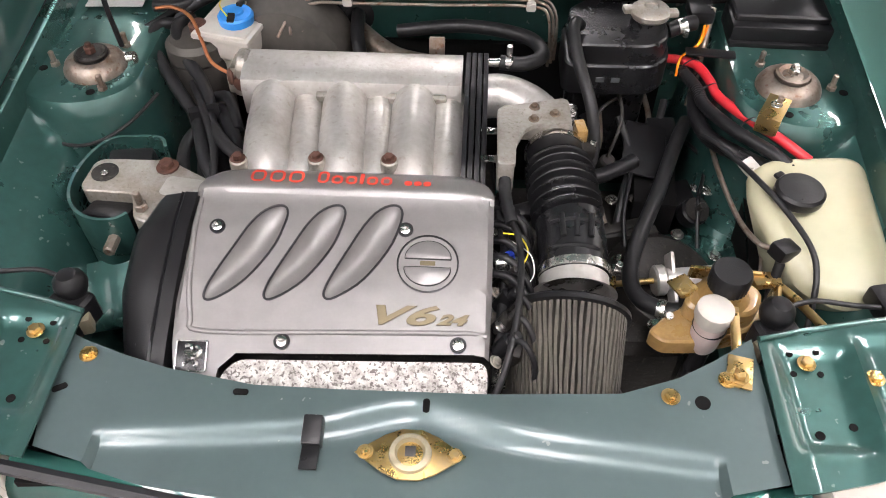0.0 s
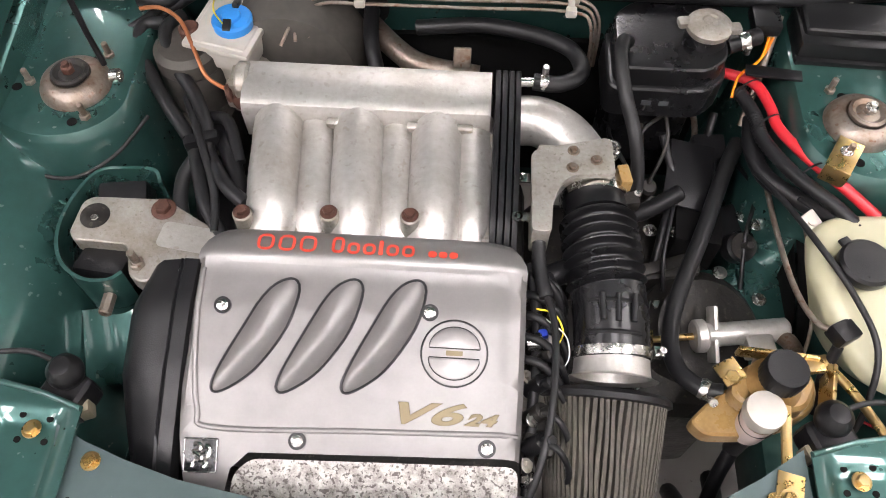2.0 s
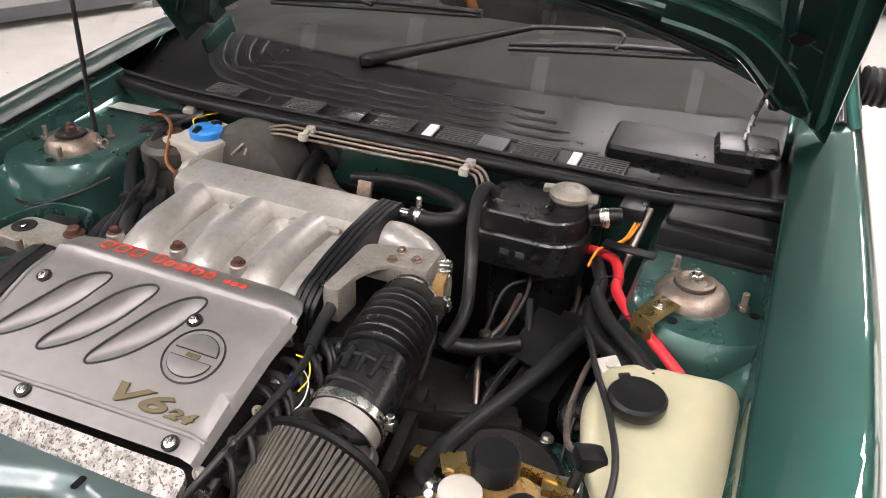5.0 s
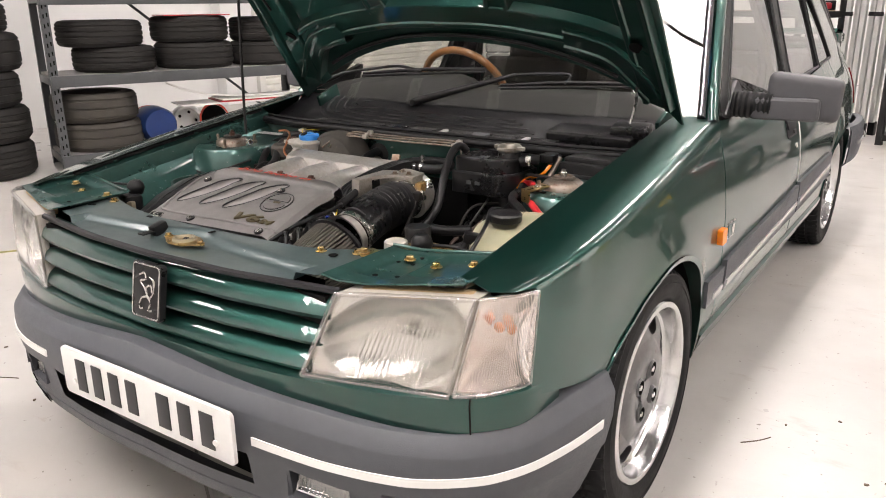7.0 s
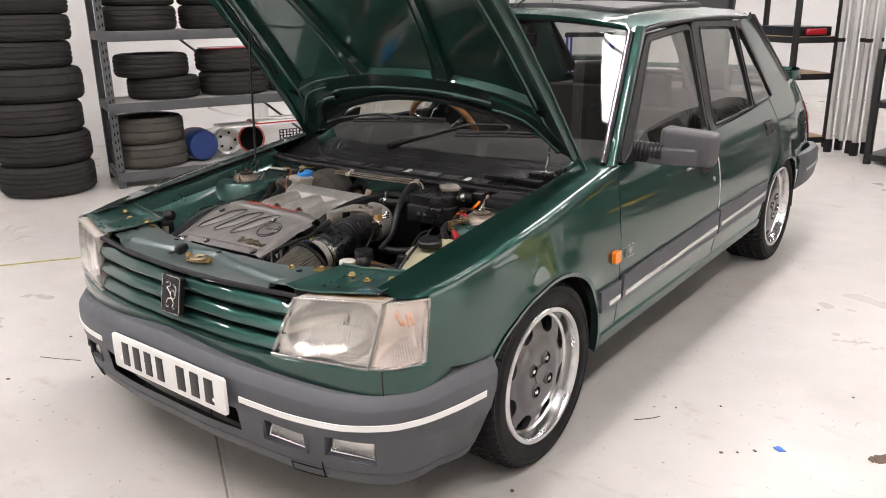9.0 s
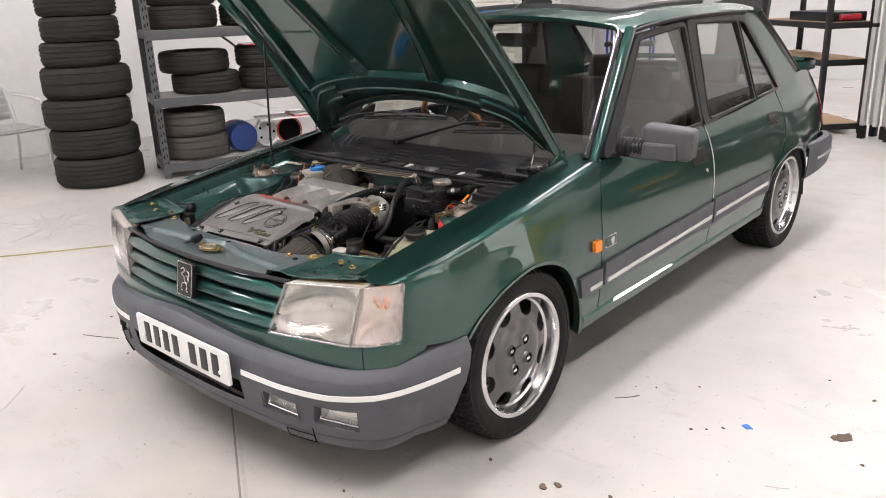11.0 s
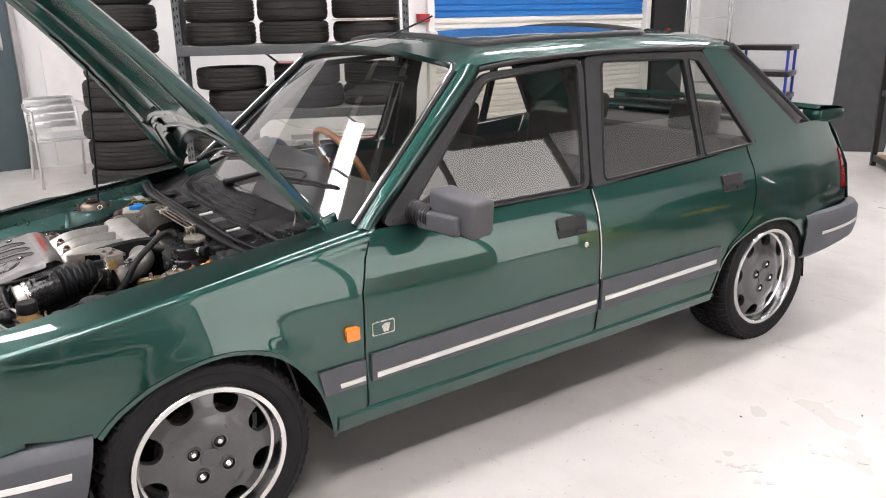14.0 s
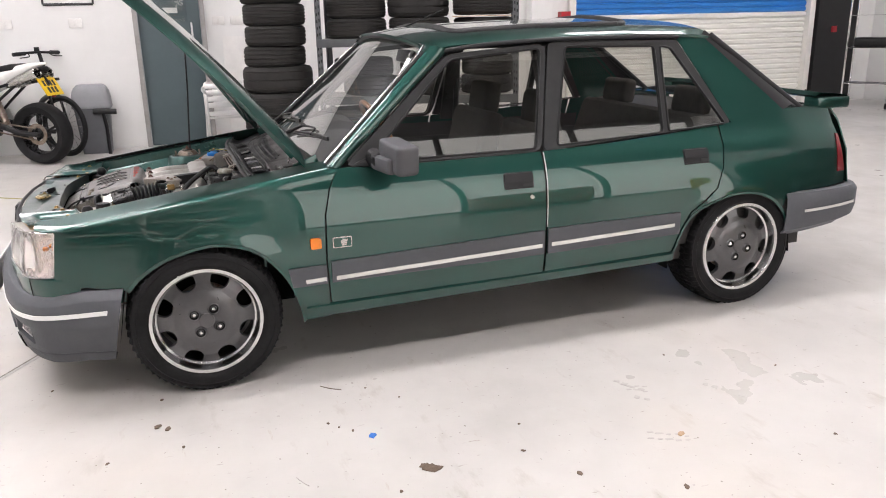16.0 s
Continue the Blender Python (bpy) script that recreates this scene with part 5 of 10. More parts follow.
def grille():
    # Near-black backing box puts shade into the gaps between the slats.
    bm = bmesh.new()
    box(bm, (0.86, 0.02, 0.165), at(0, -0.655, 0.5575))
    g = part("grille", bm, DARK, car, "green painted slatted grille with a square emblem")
    def slat(z0, z1, xo):
        bm = bmesh.new()
        rows = []
        for f, dz in ((0.020, 0), (0.0, 0.10), (-0.004, 0.25), (0.002, 0.6), (0.018, 0.9), (0.04, 1.0)):
            row = []
            for u in np.linspace(-1, 1, 31):
                x = (xo) * u
                y = float(np.interp(abs(x), [0, 0.22, 0.40, 0.47], [-0.722, -0.717, -0.697, -0.68])) + 0.16 * ((z0 + (z1 - z0) * dz) - 0.5)
                row.append((x, y + f, z0 + (z1 - z0) * dz))
            rows.append(row)
        grid_mesh(bm, rows, thick=0.004)
        part("grille_slat", bm, PAINT, g)
    slat(0.502, 0.545, 0.412)
    slat(0.551, 0.592, 0.428)
    slat(0.598, 0.645, 0.446)
    bm = bmesh.new()
    rows = [[(0.455 * u, float(np.interp(abs(u), [0, 0.5, 1], [-0.700, -0.690, -0.655])) + dy, z) for u in np.linspace(-1, 1, 31)] for dy, z in ((0.000, 0.645), (-0.004, 0.649), (-0.003, 0.655), (0.004, 0.658), (0.012, 0.653))]
    grid_mesh(bm, rows, thick=0.004)
    part("grille_seal", bm, TRIM_BLK, g)
    bm = bmesh.new()
    prism(bm, rounded(0.088, 0.112, 0.008), 0.014, at(0.02, -0.716, 0.585, 80, 0, 0), 0.003)
    em = part("emblem", bm, BLACK_GLOSS, g, "black square emblem with a bright outline")
    bm = bmesh.new()
    fr = [(at(0.02, -0.716, 0.585, 80, 0, 0) @ Vector((p[0], p[1], 0.0145))) for p in dense(rounded(0.080, 0.104, 0.008), 0.02)]
    tube(bm, [tuple(p) for p in fr + fr[:1]], 0.0016, 6, smooth=False, cap=False)
    part("emblem_frame", bm, STEEL, em)
    bm = bmesh.new()
    m = at(0.02, -0.716, 0.585, 80, 0, 0)
    for pts in ([(-0.018, 0.030), (-0.004, 0.036), (0.0, 0.024), (-0.016, 0.018), (-0.004, 0.008), (0.004, -0.008), (-0.012, -0.016), (-0.016, -0.036), (-0.004, -0.034)], [(0.0, 0.006), (0.016, 0.014), (0.02, 0.0)], [(0.004, -0.008), (0.016, -0.02), (0.010, -0.036), (0.02, -0.036)], [(0.012, 0.03), (0.024, 0.022), (0.024, 0.0), (0.014, -0.012)]):
        tube(bm, [tuple(m @ Vector((a, b, 0.0150))) for a, b in pts], 0.0022, 6, 4)
    part("emblem_mark", bm, STEEL, em)


grille()


# ---- wheels ----
def wheel():
    """A wheel about the origin, its outer face towards +x."""
    turn = at(0, 0, 0, 0, 90, 0)
    t = part("wheel", lathe(bmesh.new(), [(0.196, -0.17), (0.185, -0.165), (0.18, -0.05), (0.19, -0.012), (0.203, 0.0)], turn, 64), GRIME, None, "grey alloy wheel with a polished lip")
    prof = [(0.196, -0.175), (0.215, -0.192), (0.25, -0.195), (0.268, -0.185), (0.2775, -0.168)]
    for g in (-0.145, -0.105, -0.075, -0.035):
        prof += [(0.2795, g - 0.006), (0.273, g - 0.004), (0.273, g + 0.004), (0.2795, g + 0.006)]
    prof += [(0.2775, -0.012), (0.268, 0.004), (0.262, 0.008), (0.258, 0.007), (0.245, 0.013), (0.243, 0.011), (0.222, 0.013), (0.212, 0.010), (0.206, 0.004), (0.202, -0.004)]
    bm = bmesh.new()
    cols = 240
    rings = []
    for i in range(cols):
        a = 2 * math.pi * i / cols
        ring = []
        for r, h in prof:
            shoulder = r > 0.262 and (h > -0.030 or h < -0.15)
            if shoulder and i % 4 == 0:
                r -= 0.007
            elif r > 0.277 and i % 4 in (1, 2):
                r -= 0.007
            ring.append(tuple(turn @ Vector((r * math.cos(a), r * math.sin(a), h))))
        rings.append(ring)
    grid_mesh(bm, rings + rings[:1])
    bmesh.ops.remove_doubles(bm, verts=bm.verts, dist=1e-6)
    part("tyre", bm, TYRE, t, "black road tyre")
    bm = bmesh.new()
    lathe(bm, [(0.203, 0.0), (0.2045, 0.004), (0.201, 0.008), (0.189, 0.008), (0.186, 0.003), (0.184, -0.016), (0.180, -0.028), (0.172, -0.034)], turn, 72)
    part("polished_lip", bm, RIM_LIP, t)
    # face with eight openings
    bm = bmesh.new()
    loops = []
    def loop(pts):
        vs = [bm.verts.new((p[0], p[1], 0)) for p in pts]
        loops.append([bm.edges.new((vs[i], vs[(i + 1) % len(vs)])) for i in range(len(vs))])
    loop([(0.176 * math.cos(2 * math.pi * i / 72), 0.176 * math.sin(2 * math.pi * i / 72)) for i in range(72)])
    for k in range(8):
        a0 = math.pi / 8 + k * math.pi / 4
        hp = [(0.169, -0.031), (0.172, 0.0), (0.169, 0.031), (0.155, 0.034), (0.138, 0.029), (0.127, 0.017), (0.1235, 0.0), (0.127, -0.017), (0.138, -0.029), (0.155, -0.034)]
        hp = spline(hp, 3, closed=True)
        loop([(p[0] * math.cos(a0) - p[1] * math.sin(a0), p[0] * math.sin(a0) + p[1] * math.cos(a0)) for p in hp])
    bmesh.ops.triangle_fill(bm, use_beauty=True, edges=[e for l in loops for e in l])
    for c in np.linspace(-0.168, 0.168, 26):
        for ax in (0, 1):
            co, no = [0, 0, 0], [0, 0, 0]
            co[ax], no[ax] = float(c), 1
            bmesh.ops.bisect_plane(bm, geom=bm.verts[:] + bm.edges[:] + bm.faces[:], plane_co=co, plane_no=no, dist=1e-6)
    for v in bm.verts:
        r = math.hypot(v.co.x, v.co.y)
        v.co.z = float(np.interp(r, [0, 0.03, 0.06, 0.085, 0.10, 0.115, 0.14, 0.176], [-0.012, -0.012, -0.008, -0.007, -0.010, -0.017, -0.021, -0.034]))
    fs = bm.faces[:]
    r = bmesh.ops.extrude_face_region(bm, geom=fs)
    bmesh.ops.translate(bm, verts=[g for g in r["geom"] if isinstance(g, bmesh.types.BMVert)], vec=(0, 0, -0.022))
    bmesh.ops.transform(bm, matrix=turn, verts=bm.verts)
    part("rim_face", bm, RIM, t, angle=0.5)
    bm = bmesh.new()
    cyl(bm, 0.028, 0.004, turn @ at(0, 0, -0.012), 24, 0.002)
    part("centre_cap", bm, RIM, t)
    for k in range(4):
        a = math.radians(58 + 90 * k)
        m = turn @ at(0.051 * math.cos(a), 0.051 * math.sin(a), -0.010)
        bm = bmesh.new()
        lathe(bm, [(0.024, -0.002), (0.0205, 0.003), (0.018, 0.007), (0.015, 0.007), (0.0125, 0.003), (0.012, -0.004), (0, -0.004)], m, 20)
        part("bolt_seat", bm, RIM, t)
        # Near-black lining puts the recess's shade into its colour.
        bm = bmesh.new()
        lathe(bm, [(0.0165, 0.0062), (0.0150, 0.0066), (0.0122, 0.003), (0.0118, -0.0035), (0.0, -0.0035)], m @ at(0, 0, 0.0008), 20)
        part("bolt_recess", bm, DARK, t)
        bm = bmesh.new()
        cyl(bm, 0.0085, 0.010, m @ at(0, 0, -0.0025), 6, 0.002)
        part("wheel_bolt", bm, CHROME, t)
    bm = bmesh.new()
    cyl(bm, 0.12, 0.012, turn @ at(0, 0, -0.10), 40, 0.002)
    part("brake_disc", bm, DULL_STEEL, t)
    # Added near-black disc closes the barrel so the openings read as shaded.
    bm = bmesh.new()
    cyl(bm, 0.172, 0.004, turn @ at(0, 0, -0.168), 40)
    part("wheel_blank", bm, DARK, t)
    return t


w0 = wheel()
w0.parent = car
FX, RX_ = 0.790, 0.766
w0.scale = (1.03, 1.03, 1.03)
w0.location = (FX, -0.024, 0.282)
for x, y, flip, spin in ((-FX, -0.024, 1, 20), (RX_, 2.440, 0, 14), (-RX_, 2.440, 1, 50)):
    c = copy_thing(w0, at(x, y, 0.282, 0, 0, 180 if flip else 0) @ at(0, 0, 0, spin, 0, 0) @ Matrix.Scale(1.03, 4))
    c.parent = car


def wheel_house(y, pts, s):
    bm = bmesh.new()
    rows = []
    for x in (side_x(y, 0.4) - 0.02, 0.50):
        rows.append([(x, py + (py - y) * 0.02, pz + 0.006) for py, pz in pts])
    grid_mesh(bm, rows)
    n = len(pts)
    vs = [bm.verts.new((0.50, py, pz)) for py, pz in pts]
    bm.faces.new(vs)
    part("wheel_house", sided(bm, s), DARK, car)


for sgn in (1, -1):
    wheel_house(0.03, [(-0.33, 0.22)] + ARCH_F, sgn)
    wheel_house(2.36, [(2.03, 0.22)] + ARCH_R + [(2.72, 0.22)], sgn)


# ---- bonnet ----
HY, HZ, BANG = 0.405, 0.833, 47.8


def bon(u, v, h=0.0):
    """A point of the open bonnet: u across, v from the hinge to the front edge, h out of the underside. The prop lifts one side a little more."""
    k = u / 0.67
    a = radians(BANG - 2.0 * k)
    c, s_ = math.cos(a), math.sin(a)
    crown = 0.035 * (1 - k * k) - 0.03 * max(0, abs(u) - 0.60) / 0.07 + 0.03 * math.sin(math.pi * min(1.0, max(0.0, v / 1.13)))
    d = crown - h
    return Vector((0.055 + u * 0.942, HY + 0.02 * k - v * c + d * s_, HZ + v * s_ + d * c))


def rear_edge(u):
    return 0.20 * (1 - (abs(u) / 0.67) ** 2.2)


def bonnet():
    bm = bmesh.new()
    rows = []
    for w in np.linspace(0, 1, 22):
        rows.append([bon(u, rear_edge(u) + (1.13 - 0.03 * (u / 0.67) ** 2 - rear_edge(u)) * w) for u in np.linspace(-0.67, 0.67, 31)])
    grid_mesh(bm, rows, thick=0.004)
    b = part("bonnet", bm, PAINT, car, "open green bonnet with a ribbed underside")

    def member(pts, w, h, name, foot=0.0):
        bm2 = bmesh.new()
        pts = [np.array(p, float) for p in pts]
        rows2 = []
        for i, p in enumerate(pts):
            d = pts[min(i + 1, len(pts) - 1)] - pts[max(i - 1, 0)]
            d = d / np.linalg.norm(d)
            nx, ny = -d[1], d[0]
            row = []
            wide = w * (1 + foot * math.exp(-(i / 2.2) ** 2))
            for k, hh in ((-0.5, -0.004), (-0.47, 0.003), (-0.385, h * 0.93), (-0.345, h), (-0.24, h), (-0.20, h - 0.005), (0.20, h - 0.005), (0.24, h), (0.345, h), (0.385, h * 0.93), (0.47, 0.003), (0.5, -0.004)):
                row.append(bon(p[0] + nx * wide * k, p[1] + ny * wide * k, hh + 0.004))
            rows2.append(row)
        grid_mesh(bm2, rows2)
        bm2.verts.ensure_lookup_table()
        bm2.faces.new([v for v in bm2.verts[:12]][::-1])
        part(name, bm2, PAINT, b, angle=0.35)
    for s in (1, -1):
        member(spline([(s * 0.605, 0.06), (s * 0.595, 0.3), (s * 0.585, 0.6), (s * 0.575, 0.85), (s * 0.56, 1.06)], 5), 0.11, 0.026, "edge_frame")
        member(spline([(s * 0.20, 0.32), (s * 0.25, 0.55), (s * 0.30, 0.80), (s * 0.33, 1.02)], 4), 0.052, 0.024, "rib", 0.9)
        member(spline([(s * 0.60, 0.085), (s * 0.52, 0.20), (s * 0.45, 0.235), (s * 0.38, 0.25)], 5), 0.085, 0.03, "corner_frame")
    member(spline([(-0.60, 0.20), (-0.45, 0.262), (-0.2, 0.30), (0, 0.305), (0.2, 0.30), (0.45, 0.262), (0.60, 0.20)], 4), 0.10, 0.024, "cross_frame")
    member(spline([(-0.58, 1.05), (-0.3, 1.07), (0, 1.075), (0.3, 1.07), (0.58, 1.05)], 4), 0.10, 0.026, "front_frame")
    for s in (1, -1):
        bm = bmesh.new()
        m = Matrix.Translation(bon(s * 0.585, 0.25, 0.033))
        lathe(bm, [(0.018, 0), (0.018, 0.002), (0.0, 0.002)], m @ Euler((radians(90 + BANG - 180), 0, 0)).to_matrix().to_4x4(), 18)
        part("frame_hole", bm, DARK, b)
        bm = bmesh.new()
        box(bm, (0.012, 0.10, 0.05), at(0.05 + s * 0.58, 0.415, 0.815, 20, 0, 0), 0.004)
        part("hinge", bm, PAINT, b)
    bm = bmesh.new()
    tube(bm, [tuple(bon(u, rear_edge(u) + 0.03, 0.012)) for u in np.linspace(-0.5, 0.5, 24)], 0.005, 6, smooth=False)
    part("washer_hose", bm, RUBBER, b)
    bm = bmesh.new()
    tube(bm, [tuple(bon(-0.60 + i * 0.002, 0.35 + i * 0.05, 0.034 + 0.004 * (i % 2))) for i in range(8)], 0.004, 6)
    part("bonnet_cable", bm, RUBBER, b)
    bm = bmesh.new()
    tube(bm, [(-0.500, 0.014, 0.745), (-0.505, 0.018, 0.80), (-0.514, 0.035, 1.05), tuple(bon(-0.60, 0.55, 0.02))], 0.0042, 8, smooth=False)
    part("prop_rod", bm, BLACK, car, "thin black bonnet prop rod")


bonnet()


# ---- inside of the car ----
def interior():
    bm = bmesh.new()
    rows = [[(x, y, z) for x, z in ((-0.70, 0.70), (-0.70, 0.24), (0.70, 0.24), (0.70, 0.70))] for y in (0.42, 2.85)]
    grid_mesh(bm, rows, thick=0.01)
    part("cabin_floor", bm, DASH, car)
    bm = bmesh.new()
    rows = []
    for y, z in ((0.50, 0.80), (0.62, 0.842), (0.78, 0.85), (0.86, 0.83), (0.90, 0.78), (0.88, 0.60)):
        rows.append([(x, y - 0.05 * (1 - (x / 0.66) ** 2), z + (0.03 if (x < -0.15 and x > -0.55 and 0.75 < y < 0.89 and z > 0.8) else 0)) for x in np.linspace(-0.66, 0.66, 24)])
    grid_mesh(bm, rows, thick=0.01)
    d = part("dashboard", bm, DASH, car)
    bm = bmesh.new()
    m = at(-0.34, 0.98, 0.79, -62, 0, 0)
    pts = [tuple(m @ Vector((0.18 * math.cos(a), 0.18 * math.sin(a), 0))) for a in np.linspace(0, 2 * math.pi, 40)]
    tube(bm, pts, 0.014, 10, smooth=False, cap=False)
    sw = part("steering_wheel", bm, WOOD, car, "wood-rimmed steering wheel")
    for a in (90, 210, 330):
        bm = bmesh.new()
        tube(bm, [tuple(m @ Vector((0.03 * math.cos(radians(a)), 0.03 * math.sin(radians(a)), -0.03))), tuple(m @ Vector((0.175 * math.cos(radians(a)), 0.175 * math.sin(radians(a)), 0)))], 0.009, 8, smooth=False)
        part("spoke", bm, STEEL, sw)
    bm = bmesh.new()
    cyl(bm, 0.045, 0.03, m @ at(0, 0, -0.045), 20, 0.008)
    part("hub", bm, BLACK, sw)
    for x in (-0.34, 0.34):
        bm = bmesh.new()
        box(bm, (0.48, 0.50, 0.16), at(x, 1.22, 0.42, 8, 0, 0), 0.05, 3)
        st = part("front_seat", bm, SEAT, car, "dark cloth front seat")
        bm = bmesh.new()
        box(bm, (0.47, 0.13, 0.50), at(x, 1.49, 0.64, -14, 0, 0), 0.05, 3)
        part("backrest", bm, SEAT, st)
        bm = bmesh.new()
        box(bm, (0.27, 0.09, 0.17), at(x, 1.58, 0.945, -8, 0, 0), 0.042, 4)
        part("headrest", bm, SEAT, st)
        bm = bmesh.new()
        tube(bm, [(math.copysign(0.60, x), 1.52, 1.10), (math.copysign(0.62, x), 1.50, 0.7), (math.copysign(0.62, x), 1.45, 0.30)], 0.016, 6)
        part("seat_belt", bm, BLACK, car)
    bm = bmesh.new()
    box(bm, (1.26, 0.50, 0.18), at(0, 2.05, 0.42, 6, 0, 0), 0.05, 3)
    rs = part("rear_seat", bm, SEAT, car, "dark cloth rear bench seat")
    bm = bmesh.new()
    box(bm, (1.26, 0.13, 0.50), at(0, 2.33, 0.64, -20, 0, 0), 0.05, 3)
    part("backrest", bm, SEAT, rs)
    for x in (-0.34, 0.34):
        bm = bmesh.new()
        box(bm, (0.25, 0.08, 0.14), at(x, 2.43, 0.94, -10, 0, 0), 0.036, 4)
        part("headrest", bm, SEAT, rs)
    bm = bmesh.new()
    box(bm, (1.2, 0.40, 0.02), at(0, 2.62, 0.87), 0.006)
    part("parcel_shelf", bm, DASH, car)
    bm = bmesh.new()
    box(bm, (0.22, 0.03, 0.06), at(0.0, 1.03, 1.19, -15, 0, 0), 0.012)
    part("rear_view_mirror", bm, BLACK, car)
    for s in (1, -1):
        bm = bmesh.new()
        rows = [[(side_x(y, z) - 0.06, y, z) for y in np.linspace(0.55, 2.35, 8)] for z in (0.32, 0.60, 0.78)]
        grid_mesh(bm, rows)
        part("door_lining", sided(bm, s), DASH, car)
        bm = bmesh.new()
        rows = [[(0.60 + dx, y, z) for dx, z in ((0.10, 0.80), (0.03, 0.98), (-0.03, 1.14), (-0.08, 1.25))] for y in (1.44, 1.52)]
        grid_mesh(bm, rows, thick=0.02)
        part("centre_pillar", sided(bm, s), DASH, car)
    bm = bmesh.new()
    rows = [[(x, y, 1.235 + 0.045 * (1 - (x / 0.56) ** 2)) for x in np.linspace(-0.56, 0.56, 12)] for y in (1.0, 1.5, 2.25)]
    grid_mesh(bm, rows)
    part("headlining", bm, DASH, car)


interior()

# ---- engine bay ----
def add(name, material, parent, *ops, label="", s=1, angle=0.6, smooth=True):
    bm = bmesh.new()
    for op in ops:
        op(bm)
    return part(name, sided(bm, s), material, parent, label, smooth, angle)


def bend(r, *pts, n=10, k=6, **kw):
    return lambda bm: tube(bm, list(pts), r, n, k, **kw)


def drum(r, h, m, n=24, bevel=0.0, r2=None):
    return lambda bm: cyl(bm, r, h, m, n, bevel, r2)


def block(size, m, bevel=0.0, seg=2):
    return lambda bm: box(bm, size, m, bevel, seg)


def turned(prof, m, n=32):
    return lambda bm: lathe(bm, prof, m, n)


def slabbed(outline, depth, m, bevel=0.0):
    return lambda bm: prism(bm, outline, depth, m, bevel)


def hexbolt(parent, p, r, material, d=(0, 0, 1), washer=True, name="bolt"):
    m = aim(p, d)
    ops = [drum(r, r * 0.9, m @ at(0, 0, r * 0.25), 6, r * 0.15)]
    if washer:
        ops.append(drum(r * 1.5, r * 0.3, m, 20, r * 0.08))
    return add(name, material, parent, *ops)


def inner_wing(s):
    bm = bmesh.new()
    rows = []
    for y in np.linspace(-0.56, 0.24, 34):
        zt = fender_top(y) - 0.012
        row = [(0.668, y, zt + 0.006), (0.652, y, zt - 0.004), (0.640, y, zt - 0.010), (0.636, y, zt - 0.05)]
        for k in np.linspace(0.15, 1, 10):
            bulge = 0.035 * math.sin(math.pi * min(1, k * 1.1)) * math.exp(-((y + 0.28) / 0.16) ** 2)
            row.append((0.636 - 0.150 * k ** 0.62 - bulge * 0.6, y, zt - 0.05 - 0.36 * k ** 1.25))
        rows.append(row)
    grid_mesh(bm, rows)
    p = part("inner_wing", sided(bm, s), PAINT_BAY, car, "green painted inner wing")
    add("gutter_seal", RUBBER, p, bend(0.006, *[(0.655, y, fender_top(y) - 0.008) for y in np.linspace(-0.45, 0.22, 8)]), s=s)
    for y in (-0.33, -0.05, 0.16):
        add("wing_bolt", PAINT_BAY, p, drum(0.008, 0.006, at(0.650, y, fender_top(y) - 0.014), 6, 0.001), s=s)
    add("pressed_ring", PAINT_BAY, p, bend(0.004, *[(0.545 - 0.05 * math.sin(a) * 0.35 + 0.02, -0.29 + 0.062 * math.cos(a), 0.515 + 0.058 * math.sin(a)) for a in np.linspace(0, 2 * math.pi, 17)], k=3), s=s)
    # strut tower
    rows = []
    for z, g in ((0.30, 0.06), (0.50, 0.035), (0.60, 0.020), (0.62, 0.018), (0.675, 0.008), (0.698, 0.004), (0.709, -0.004), (0.713, -0.016)):
        ring = []
        for a in np.linspace(-math.pi, 0, 22):
            ring.append((0.570 + (0.100 + g) * math.cos(a), -0.012 + (0.080 + g) * math.sin(a), z))
        ring = [(0.470 - g, 0.235, z)] + [(0.470 - g, 0.12, z)] + ring + [(0.69, 0.12, z), (0.69, 0.235, z)]
        if z < 0.61:
            ring = [(min(x, 0.545), y, z2) for x, y, z2 in ring]
        rows.append(ring)
    bm = bmesh.new()
    grid_mesh(bm, rows)
    bm.verts.ensure_lookup_table()
    n = len(rows[0])
    bm.faces.new(bm.verts[-n:])
    tw = part("strut_tower", sided(bm, s), PAINT_BAY, car, "green suspension strut tower")
    c = (0.548, 0.002)
    add("strut_mount", DULL_STEEL, tw, turned([(0.050, 0.713), (0.0495, 0.717), (0.045, 0.726), (0.037, 0.733), (0.028, 0.735), (0.024, 0.728), (0.0, 0.727)], at(c[0], c[1], 0), 40), s=s, label="rusty domed strut top mount")
    add("strut_cap", GRIME if s < 0 else DULL_STEEL, tw, turned([(0.0, 0.729), (0.020, 0.729), (0.0255, 0.735), (0.026, 0.740), (0.022, 0.742), (0.016, 0.738), (0.011, 0.740), (0.0, 0.740)], at(c[0], c[1], 0), 32), s=s)
    add("strut_nut", RUST if s < 0 else STEEL, tw, drum(0.009, 0.012, at(c[0], c[1], 0.739), 6, 0.002), drum(0.005, 0.018, at(c[0], c[1], 0.739), 12, 0.001), s=s)
    for a in (0, 118, 242):
        x, y = c[0] + 0.066 * math.cos(radians(a)), c[1] + 0.066 * math.sin(radians(a))
        add("mount_stud", DULL_STEEL, tw, drum(0.008, 0.007, at(x, y, 0.713), 6, 0.001), drum(0.0045, 0.026, at(x, y, 0.713), 10, 0.001), s=s)
        add("stud_slot", DARK, tw, drum(0.007, 0.001, at(x + 0.016, y - 0.01, 0.714), 14), s=s)


both(inner_wing)


